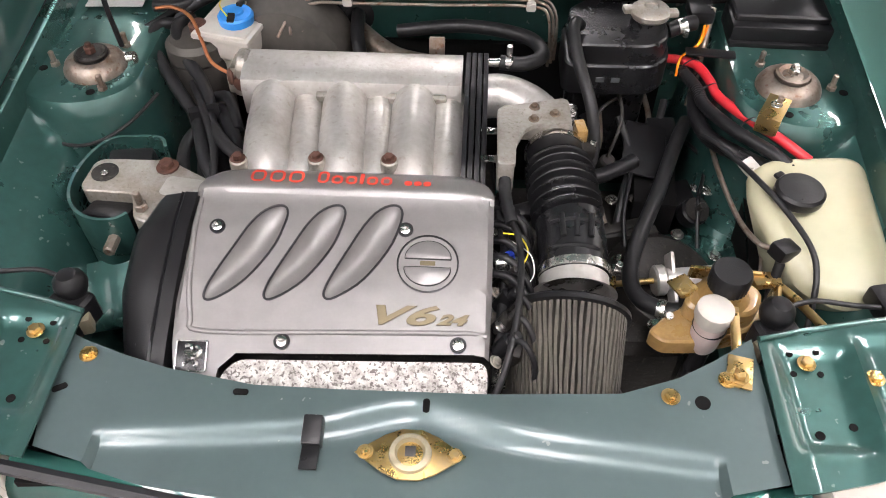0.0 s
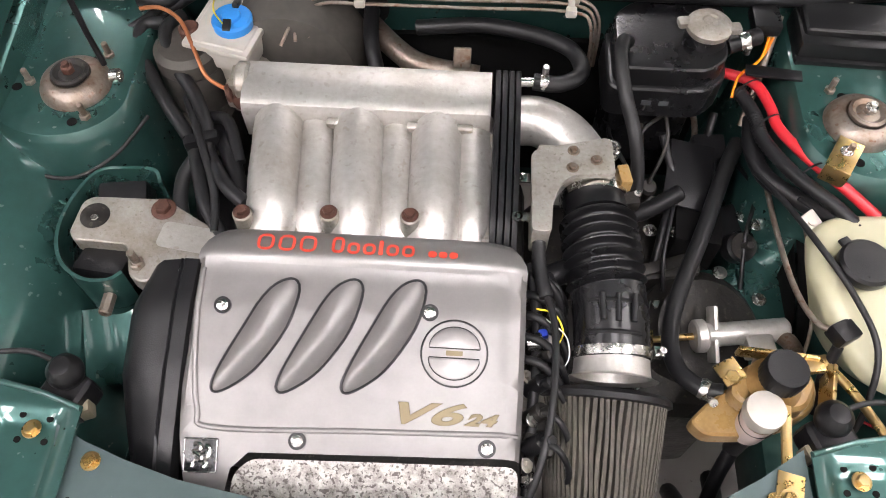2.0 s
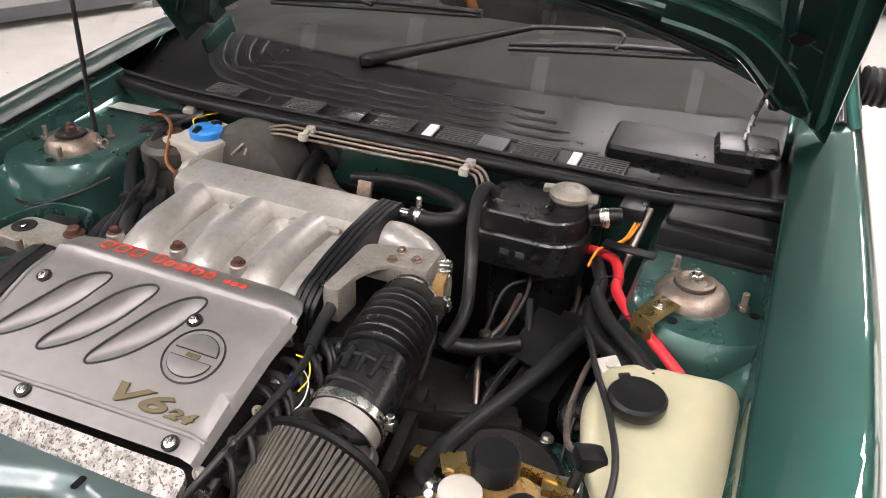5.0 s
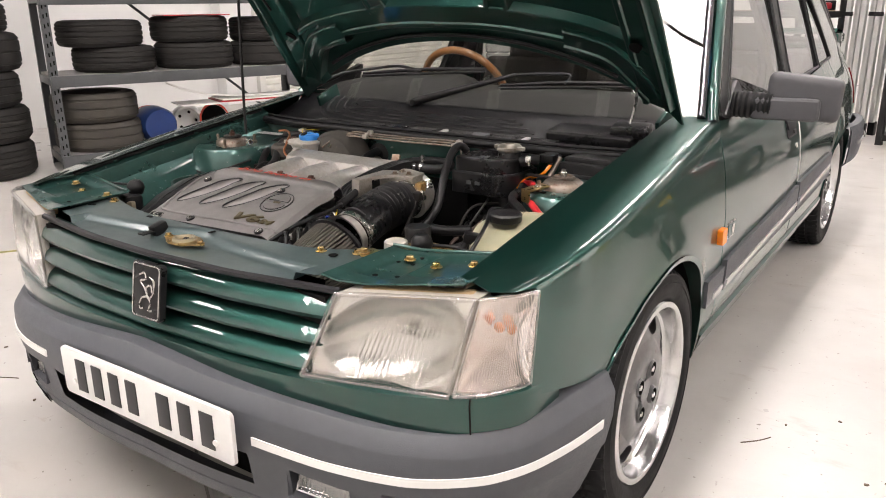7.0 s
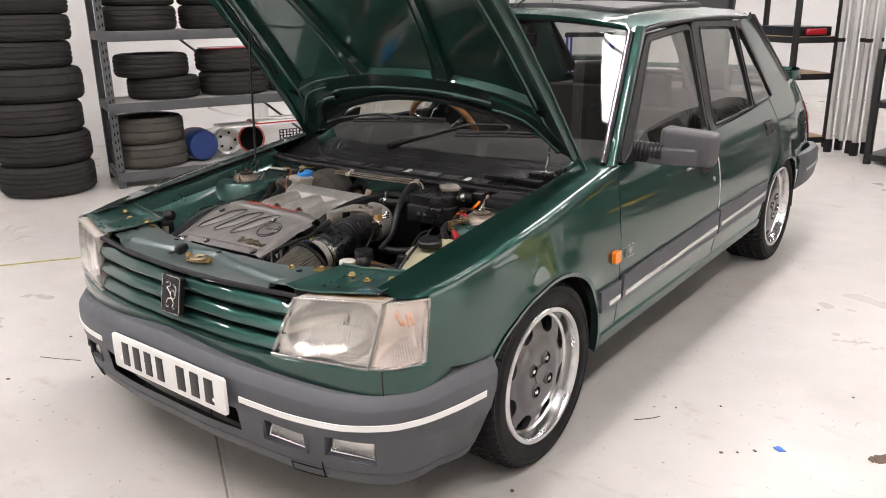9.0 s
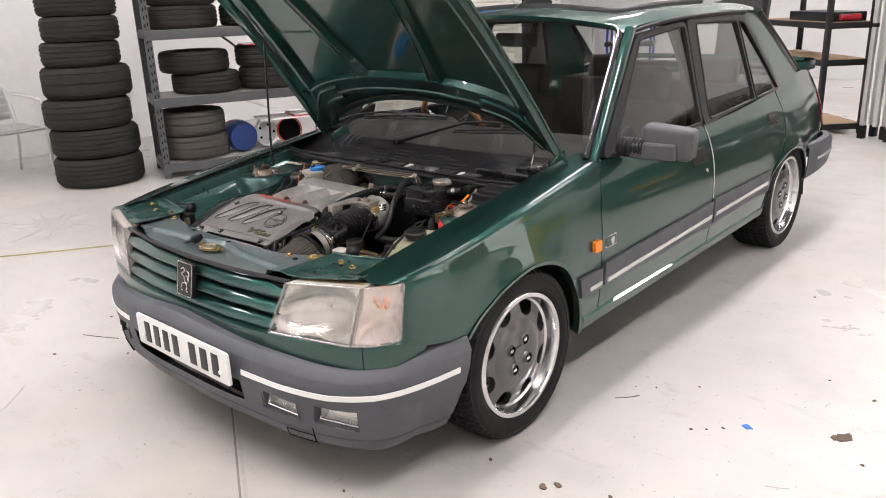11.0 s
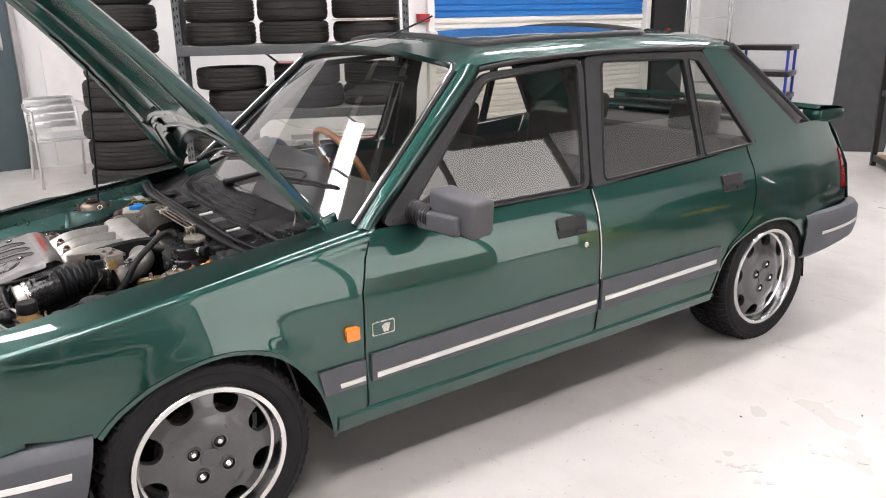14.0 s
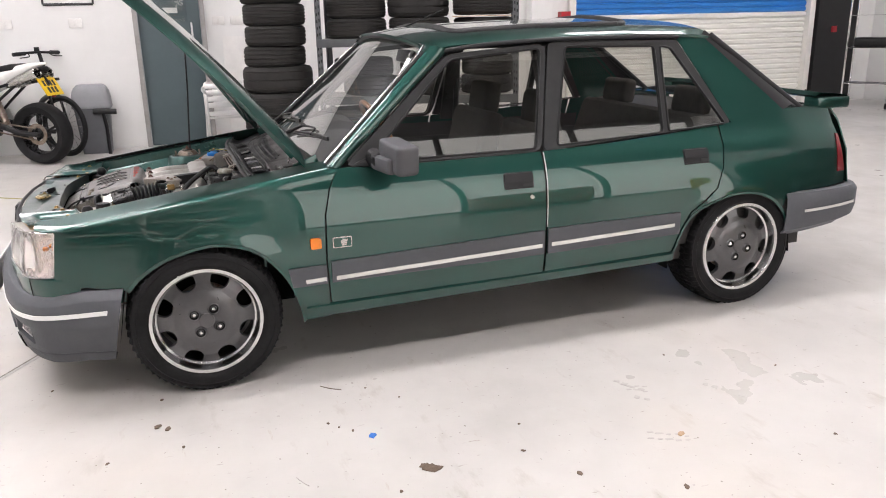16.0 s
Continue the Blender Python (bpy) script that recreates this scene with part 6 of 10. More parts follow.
def bay_shell():
    bm = bmesh.new()
    rows = [[(x, 0.232 + 0.02 * math.sin(x * 9) * (1 if z < 0.6 else 0.3), z) for x in np.linspace(-0.66, 0.66, 30)] for z in (0.22, 0.35, 0.5, 0.62, 0.70, 0.742)]
    grid_mesh(bm, rows, thick=0.006)
    part("bulkhead", bm, PAINT_BAY, car, "dark green engine bay bulkhead")
    # Near-black sheet over the lower bulkhead.
    add("bulkhead_sheet", DARK, car, block((0.86, 0.012, 0.34), at(-0.02, 0.217, 0.47), 0.005))
    # scuttle moulding: a step at the front, then ribbed plastic up to the windscreen
    bm = bmesh.new()
    rows = []
    prof = [(0.0, 0.742), (0.0, 0.756), (0.05, 0.760), (0.10, 0.752), (0.18, 0.745), (0.30, 0.752), (0.45, 0.764), (0.60, 0.778), (0.80, 0.796), (1.0, 0.812)]
    for f, z in prof:
        row = []
        for x in np.linspace(-0.67, 0.67, 40):
            y1 = 0.485 - 0.075 * (1 - (x / 0.705) ** 2) + 0.01
            y0 = 0.196 + 0.03 * max(0, abs(x) - 0.45) / 0.2
            row.append((x, y0 + (y1 - y0) * f, z + (0.004 if 0.3 < f < 0.9 and int((x + 0.67) * 30) % 4 == 0 else 0)))
        rows.append(row)
    grid_mesh(bm, rows, thick=-0.004)
    sc = part("scuttle_panel", bm, BLACK, car, "black plastic scuttle panel with air vents")
    add("scuttle_seal", RUBBER, sc, bend(0.010, *[(x, 0.192 + 0.03 * max(0, abs(x) - 0.45) / 0.2, 0.757) for x in np.linspace(-0.66, 0.66, 16)]))
    add("seal_lip", RUBBER, sc, bend(0.005, *[(x, 0.214 + 0.03 * max(0, abs(x) - 0.45) / 0.2, 0.768) for x in np.linspace(-0.66, 0.66, 16)]))
    for i, x in enumerate((-0.40, -0.22, -0.03, 0.10, 0.24, 0.36)):
        bm = bmesh.new()
        for k in range(7):
            box(bm, (0.075, 0.003, 0.004), at(x, 0.236 + k * 0.0075, 0.7625 + k * 0.0006))
        for k in range(8):
            box(bm, (0.0025, 0.052, 0.003), at(x - 0.035 + k * 0.010, 0.258, 0.7635))
        part("air_vent", bm, MESHGREY, sc)
    for x, w, mt in ((0.045, 0.018, PAPER), (0.165, 0.05, BIN), (0.31, 0.016, PAPER), (-0.12, 0.06, BLACK_GLOSS)):
        add("vent_tab", mt, sc, block((w, 0.045, 0.006), at(x, 0.255, 0.765, 6, 0, 0), 0.002))
    # raised lines that follow the edge and turn back round the far end
    def scuttle_at(x, f):
        y1 = 0.485 - 0.075 * (1 - (x / 0.705) ** 2) + 0.01
        y0 = 0.196 + 0.03 * max(0, abs(x) - 0.45) / 0.2
        return (x, y0 + (y1 - y0) * f, float(np.interp(f, [q[0] for q in prof[2:]], [q[1] for q in prof[2:]])) + 0.002)
    for k in range(5):
        f = 0.40 + 0.085 * k
        x0 = -0.56 + 0.035 * k
        pts = [scuttle_at(x0 + 0.0, 0.97), scuttle_at(x0 + 0.012, 0.80), scuttle_at(x0 + 0.05, max(f, 0.6)), scuttle_at(x0 + 0.12, f + 0.05)]
        pts += [scuttle_at(x, f) for x in np.linspace(x0 + 0.22, 0.34 - 0.03 * k, 6)]
        add("cover_rib", BLACK, sc, bend(0.0058, *pts, n=8, k=5))
    for k in range(9):
        x = -0.42 + 0.095 * k
        add("cover_rib", BLACK, sc, bend(0.003, scuttle_at(x, 0.14), scuttle_at(x + 0.012, 0.24), scuttle_at(x + 0.016, 0.34), n=8, k=3))
    add("motor_cover", BLACK, sc, block((0.24, 0.10, 0.035), at(0.47, 0.34, 0.778, 8, 0, 0), 0.014, 3))
    add("motor_cover", BLACK_GLOSS, sc, block((0.10, 0.07, 0.03), at(0.57, 0.345, 0.80, 8, 0, 8), 0.012, 3))
    add("hinge_stay", STEEL, car, bend(0.004, (0.56, 0.35, 0.80), (0.57, 0.36, 0.86), tuple(bon(0.56, 0.12, 0.03))))
    # wipers
    for p0, p1, p2, b0, b1 in (((-0.165, 0.408, 0.822), (0.147, 0.490, 0.910), (0.31, 0.516, 0.914), (0.112, 0.462, 0.880), (0.50, 0.532, 0.896)),
                               ((-0.665, 0.468, 0.836), (-0.53, 0.500, 0.888), (-0.30, 0.512, 0.918), (-0.440, 0.496, 0.890), (0.040, 0.498, 0.922))):
        w = add("wiper", BLACK, car, bend(0.014, p0, tuple((a + b) / 2 for a, b in zip(p0, p1)), p1, n=12, k=5, rfun=lambda i, n: 1.0 - 0.62 * i / n), label="black windscreen wiper")
        mid = tuple((a + b) / 2 for a, b in zip(b0, b1))
        add("wiper_arm", BLACK, w, bend(0.0048, p1, tuple((a + b) / 2 + 0.003 for a, b in zip(p1, p2)), p2, mid, n=8, k=4))
        add("wiper_bridge", BLACK, w, bend(0.0055, b0, tuple(a * 0.75 + b * 0.25 + 0.004 for a, b in zip(b0, b1)), tuple(a + 0.006 for a in mid), tuple(a * 0.25 + b * 0.75 + 0.004 for a, b in zip(b0, b1)), b1, n=8, k=4))
        add("wiper_blade", RUBBER, w, bend(0.0045, tuple(a - 0.007 * (k > 0) for k, a in enumerate(b0)), tuple(a - 0.007 * (k == 2) for k, a in enumerate(mid)), tuple(a - 0.007 * (k == 2) for k, a in enumerate(b1)), n=8, k=4))
        add("wiper_nut", BLACK, w, drum(0.016, 0.022, at(p0[0], p0[1], p0[2] - 0.012), 14, 0.004))


bay_shell()


def slam_z(x, y):
    """Height of the front cross panel, with its pressed channel."""
    z = 0.664 + 0.10 * (-0.60 - y) * 0.4 if y < -0.60 else 0.664
    up = 0.016 * math.exp(-((x - 0.005) / 0.075) ** 2)
    line = -0.585 - 0.030 * min(1, abs(x - 0.005) / 0.33) + 0.022 * math.exp(-((x - 0.005) / 0.08) ** 2)
    if abs(x) < 0.35:
        z -= 0.015 * (1 / (1 + math.exp((y - line) * 260)))
    return z


def slam_panel():
    rear = [(-0.445, -0.470), (-0.405, -0.489), (-0.35, -0.508), (-0.289, -0.525), (-0.184, -0.542), (-0.083, -0.543), (0.088, -0.541), (0.246, -0.532), (0.314, -0.508), (0.36, -0.482), (0.413, -0.446)]
    front = [(0.415, -0.636), (0.30, -0.664), (0.176, -0.678), (0.0, -0.685), (-0.162, -0.680), (-0.288, -0.666), (-0.412, -0.633)]
    bm = bmesh.new()
    panel(bm, rear + front, lambda x, y: (x, y, slam_z(x, y)), 0.0065, 0.0)
    pl = part("front_cross_panel", bm, SLAM, car, "green bonnet lock panel with grey sheen in its colour")
    bm = bmesh.new()
    grid_mesh(bm, [[(x, y, 0.664 - d) for x, y in rear] for d in (0.0, 0.004, 0.05)])
    part("panel_flange", bm, SLAM, pl)
    lat = [(-0.062, 0), (-0.03, 0.022), (-0.012, 0.030), (0.012, 0.030), (0.03, 0.022), (0.062, 0), (0.03, -0.022), (0.012, -0.030), (-0.012, -0.030), (-0.03, -0.022)]
    la = add("bonnet_latch", ZINC, pl, slabbed(lat, 0.003, at(0.006, -0.619, 0.658), 0.001), label="zinc plated bonnet latch plate")
    add("latch_ring", BRASS, pl, turned([(0.024, 0.661), (0.023, 0.666), (0.017, 0.667), (0.014, 0.660), (0.012, 0.640)], at(0.006, -0.619, 0), 28))
    add("latch_hole", DARK, pl, drum(0.014, 0.002, at(0.006, -0.619, 0.655), 20))
    add("latch_tongue", GRIME, pl, block((0.012, 0.018, 0.004), at(0.006, -0.619, 0.660, 20, 0, 0), 0.001))
    for x in (-0.044, 0.055):
        hexbolt(pl, (x, -0.619, 0.661), 0.006, ZINC)
    for x, y in ((-0.392, -0.511), (0.302, -0.534), (0.372, -0.508)):
        hexbolt(pl, (x, y, 0.665), 0.0075, ZINC)
    for x, y, r in ((-0.41, -0.558, 30), (-0.197, -0.553, 0), (0.020, -0.560, 90)):
        add("panel_slot", DARK, pl, slabbed(rounded(0.018, 0.008, 0.0035), 0.0012, at(x, y, 0.6645, 0, 0, r)))
    add("panel_slot", DARK, pl, drum(0.009, 0.0012, at(0.338, -0.540, 0.6645), 18))
    add("lock_lever", BLACK, pl, block((0.022, 0.034, 0.022), at(-0.105, -0.598, 0.663, 14, 0, 0), 0.003), block((0.02, 0.03, 0.003), at(-0.105, -0.628, 0.660), 0.001))
    for s in (1, -1):
        o = [(0.416, -0.455), (0.47, -0.436), (0.56, -0.420), (0.655, -0.412), (0.664, -0.50), (0.662, -0.588), (0.60, -0.604), (0.50, -0.632), (0.412, -0.652)]
        def surf(x, y):
            def dish(x0, x1, y0, y1):
                d = min(x - x0, x1 - x, y - y0, y1 - y)
                return 0.010 * max(0.0, min(1.0, 0.5 + d / 0.016))
            rec = max(dish(0.440, 0.520, -0.590, -0.462), dish(0.540, 0.645, -0.565, -0.445))
            edge = 0.008 * max(0, 1 - (x - 0.412) / 0.03) + 0.02 * max(0, (x - 0.5) / 0.16) * 0.9
            return (x, y, 0.668 - rec + edge)
        bm = bmesh.new()
        panel(bm, o, surf, 0.007, 0.003, Vector((0, 0, -1)))
        lp = part("lamp_support_panel", sided(bm, s), PAINT_BAY, car, "green pressed panel over the headlamp")
        rim = [surf(x, y) for x, y in o[:5]]
        add("panel_rim", PAINT_BAY, lp, bend(0.0035, *[(x, y, z + 0.002) for x, y, z in rim], n=8, smooth=False), s=s)
        hexbolt(lp, (s * 0.472, -0.478, 0.662), 0.0075, ZINC)
        hexbolt(lp, (s * 0.545, -0.498, 0.667), 0.0075, ZINC)
        hexbolt(lp, (s * 0.61, -0.475, 0.675), 0.0075, ZINC)
        for x, y, r in ((0.455, -0.465, 0.004), (0.487, -0.462, 0.004), (0.455, -0.491, 0.004), (0.487, -0.49, 0.004), (0.465, -0.572, 0.0055), (0.505, -0.560, 0.005)):
            add("panel_hole", DARK, lp, drum(r, 0.001, at(s * x, y, surf(x, y)[2] + 0.0006), 14))


slam_panel()


def cover_z(y):
    return float(np.interp(y, [-0.54, -0.50, -0.467, -0.40, -0.32, -0.275, -0.266, -0.258, -0.235, -0.218, -0.208, -0.203], [0.604, 0.629, 0.645, 0.672, 0.697, 0.7025, 0.706, 0.712, 0.714, 0.706, 0.690, 0.665]))


def engine_cover(E):
    def surf(x, y):
        z = cover_z(y)
        ex = min(x + 0.318, 0.094 - x)
        if ex < 0.016:
            z -= (0.016 - ex) ** 2 / 0.016 * 1.2
        return (x, y, z)
    slots = []
    for dx in (0.0, 0.0775, 0.1545):
        p = [(-0.276, -0.417), (-0.272, -0.396), (-0.247, -0.345), (-0.221, -0.298), (-0.196, -0.283), (-0.184, -0.297), (-0.194, -0.343), (-0.227, -0.393), (-0.262, -0.418)]
        slots.append([(q[0] + dx, q[1] + dx * 0.045) for q in spline(p, 4, closed=True)])
    outer = [(-0.312, -0.262), (-0.322, -0.35), (-0.308, -0.47), (-0.298, -0.520), (-0.25, -0.522), (-0.245, -0.500), (-0.225, -0.482), (0.0, -0.475), (0.092, -0.472), (0.094, -0.40), (0.094, -0.262)]
    bm = bmesh.new()
    loops = []
    for o in [dense(outer, 0.03)] + slots:
        vs = [bm.verts.new((q[0], q[1], 0)) for q in o]
        loops.append([bm.edges.new((vs[i], vs[(i + 1) % len(vs)])) for i in range(len(vs))])
    bmesh.ops.triangle_fill(bm, use_beauty=True, edges=[e for l in loops for e in l])
    for ax, lo, hi in ((0, -0.32, 0.094), (1, -0.52, -0.265)):
        for c in np.arange(lo, hi, 0.014):
            co, no = [0, 0, 0], [0, 0, 0]
            co[ax], no[ax] = float(c) + 0.0003, 1
            bmesh.ops.bisect_plane(bm, geom=bm.verts[:] + bm.edges[:] + bm.faces[:], plane_co=co, plane_no=no, dist=1e-6)
    for v in bm.verts:
        v.co = Vector(surf(v.co.x, v.co.y))
    cov = part("engine_cover", bm, SILVER, E, "silver engine cover with three slanted scoops")
    for sl in slots:
        c = np.mean(np.array(sl), axis=0)
        bm = bmesh.new()
        rows = []
        ys = [q[1] for q in sl]
        for k in (1.0, 0.97, 0.90, 0.80, 0.66, 0.50, 0.33, 0.16, 0.0):
            row = []
            for q in (np.array(z_) for z_ in sl):
                w = q * k + (c + np.array([0.006, 0.010])) * (1 - k)
                f = (w[1] - min(ys)) / (max(ys) - min(ys))
                row.append((w[0], w[1], surf(*w)[2] - (0.010 + 0.020 * f) * (1 - k * k) ** 0.8 - 0.002 * (k < 1)))
            rows.append(row)
        grid_mesh(bm, rows, closed=True)
        bmesh.ops.remove_doubles(bm, verts=bm.verts, dist=1e-5)
        part("cover_scoop", bm, SILVER, E, angle=1.0)
        pts = [surf(*q) for q in sl]
        add("scoop_rim", TRIM_BLK, E, bend(0.0018, *pts, pts[0], n=6, smooth=False, cap=False))
    # upper lip that carries the red marks
    bm = bmesh.new()
    rows = []
    for y in (-0.266, -0.262, -0.258, -0.248, -0.235, -0.225, -0.217, -0.210, -0.205, -0.202):
        x0, x1 = -0.317 + max(0, (y + 0.25)) * 0.55, 0.094 - max(0, (y + 0.25)) * 0.55
        rows.append([(x0 + (x1 - x0) * u, y, cover_z(y) + 0.001 - 0.012 * abs(2 * u - 1) ** 12) for u in np.linspace(0, 1, 30)])
    grid_mesh(bm, rows)
    part("cover_lip", bm, SILVER_D, E)
    # raised border of the inset field
    pts = [surf(*q) for q in spline([(-0.306, -0.275), (-0.302, -0.36), (-0.290, -0.438), (-0.268, -0.458), (-0.1, -0.453), (0.088, -0.447)], 6)]
    add("cover_ridge", SILVER, E, bend(0.0035, *pts, n=8, smooth=False))
    bm = bmesh.new()
    o = poly_round([(-0.246, -0.545), (-0.243, -0.505), (-0.222, -0.487), (0.091, -0.479), (0.091, -0.545)], 0.015)
    panel(bm, o, lambda x, y: (x, y, cover_z(y) - 0.004), 0.02, 0.012, Vector((0, 0, -1)))
    part("corroded_strip", bm, CORRODED, E, "corroded aluminium strip of the cam cover")
    for x, y in ((-0.274, -0.322), (-0.023, -0.317), (-0.168, -0.467), (0.053, -0.463)):
        m = aim((x, y, cover_z(y) + 0.0), (0, -0.33, 1))
        add("cover_washer", BLACK, E, turned([(0.0105, 0.0), (0.0105, 0.003), (0.007, 0.003), (0.006, 0.001)], m, 24))
        add("cover_screw", STEEL, E, turned([(0.0072, 0.001), (0.007, 0.0045), (0.0035, 0.0055), (0.003, 0.003), (0, 0.003)], m, 20))
    m = aim((0.009, -0.362, cover_z(-0.362)), (0, -0.33, 1))
    add("cap_rim", BLACK, E, turned([(0.0405, 0.0), (0.0405, 0.0018), (0.0385, 0.0022), (0.038, 0.0)], m, 48))
    add("cap_field", SILVER, E, turned([(0.0385, 0.0006), (0.0, 0.001)], m, 48))
    for sg in (1, -1):
        pts = [(0.030 * math.cos(a), sg * (0.006 + 0.025 * math.sin(a))) for a in np.linspace(0.0, math.pi, 18)]
        if sg < 0:
            pts = pts[::-1]
        add("cap_pad", SILVER_D, E, slabbed(pts, 0.004, m, 0.002))
        add("cap_pad_rim", BLACK, E, bend(0.0011, *[tuple(m @ Vector((p[0], p[1], 0.0016))) for p in pts + pts[:1]], n=6, smooth=False))
    add("cap_mark", GOLD_TXT, E, slabbed(rounded(0.02, 0.006, 0.001), 0.002, m))
    # emblem tile
    m = at(-0.280, -0.488, cover_z(-0.488) + 0.001, 26, 0, 2)
    add("cover_emblem", BLACK_GLOSS, E, slabbed(rounded(0.040, 0.040, 0.002), 0.002, m, 0.0005))
    add("emblem_edge", STEEL, E, bend(0.0008, *[tuple(m @ Vector((p[0], p[1], 0.002))) for p in rounded(0.038, 0.038, 0.002) + rounded(0.038, 0.038, 0.002)[:1]], n=6, smooth=False))
    ops = []
    for pts in ([(-0.008, 0.012), (-0.001, 0.013), (0.0, 0.006), (-0.008, 0.005), (0.0, 0.0), (0.002, -0.005), (-0.006, -0.007), (-0.008, -0.013)], [(0.0, 0.002), (0.008, 0.004), (0.010, -0.002)], [(0.002, -0.005), (0.008, -0.009), (0.005, -0.014)], [(0.006, 0.012), (0.011, 0.008), (0.011, 0.0), (0.006, -0.004)]):
        ops.append(bend(0.0027, *[tuple(m @ Vector((a, b, 0.0022))) for a, b in pts], n=6, k=3))
    add("emblem_shape", STEEL, E, *ops)
    # red maker's marks as plain rounded shapes, in two words and a small one
    def bars(x, y, hs, w, gap, wide=()):
        for i, h in enumerate(hs):
            ww = w * (0.35 if i in wide else 1)
            m2 = at(x + ww / 2, y + h / 2, cover_z(y + h / 2) + 0.0018, -4, 0, 0)
            t_ = min(0.0036, ww * 0.34)
            bm = bmesh.new()
            o_, n_ = rounded(ww, h, min(ww, h) * 0.42), rounded(ww - 2 * t_, h - 2 * t_, min(ww, h) * 0.2) if ww > 3 * t_ else None
            if n_:
                grid_mesh(bm, [[m2 @ Vector((*p, 0)) for p in o_], [m2 @ Vector((*p, 0.0006)) for p in o_], [m2 @ Vector((*p, 0.0006)) for p in n_], [m2 @ Vector((*p, 0)) for p in n_]], closed=True)
            else:
                prism(bm, o_, 0.0008, m2)
            part("red_mark", bm, RED_TXT, E)
            x += ww + gap
    bars(-0.243, -0.2525, [0.024, 0.024, 0.024], 0.021, 0.0055)
    bars(-0.150, -0.2515, [0.024, 0.017, 0.017, 0.022, 0.017, 0.017], 0.0155, 0.004, (3,))
    bars(-0.030, -0.2500, [0.009, 0.009, 0.009], 0.0105, 0.0025)
    # gold characters
    def text(body, x, y, size, shear, wide):
        cu = bpy.data.curves.new("lettering", "FONT")
        cu.body, cu.size, cu.shear, cu.extrude, cu.bevel_depth = body, size, shear, 0.0012, 0.0004
        cu.space_character, cu.offset = 1.1, 0.0007
        tmp = new("lettering_source", cu)
        bpy.context.view_layer.update()
        me = bpy.data.meshes.new_from_object(tmp.evaluated_get(bpy.context.evaluated_depsgraph_get()))
        bpy.data.objects.remove(tmp)
        me.materials.clear()
        me.materials.append(GOLD_TXT)
        ob = new("lettering", me)
        ob.parent = E
        sl = math.degrees(math.atan((cover_z(y + size * 0.7) - cover_z(y)) / (size * 0.7)))
        ob.matrix_local = at(x, y, cover_z(y) + 0.0022, sl, 0, 1) @ Matrix.Diagonal((wide, 1, 1, 1))
        ob["label"] = "gold lettering " + body
    text("V6", -0.068, -0.4420, 0.034, 0.35, 2.2)
    text("24", 0.026, -0.4400, 0.018, 0.35, 1.75)


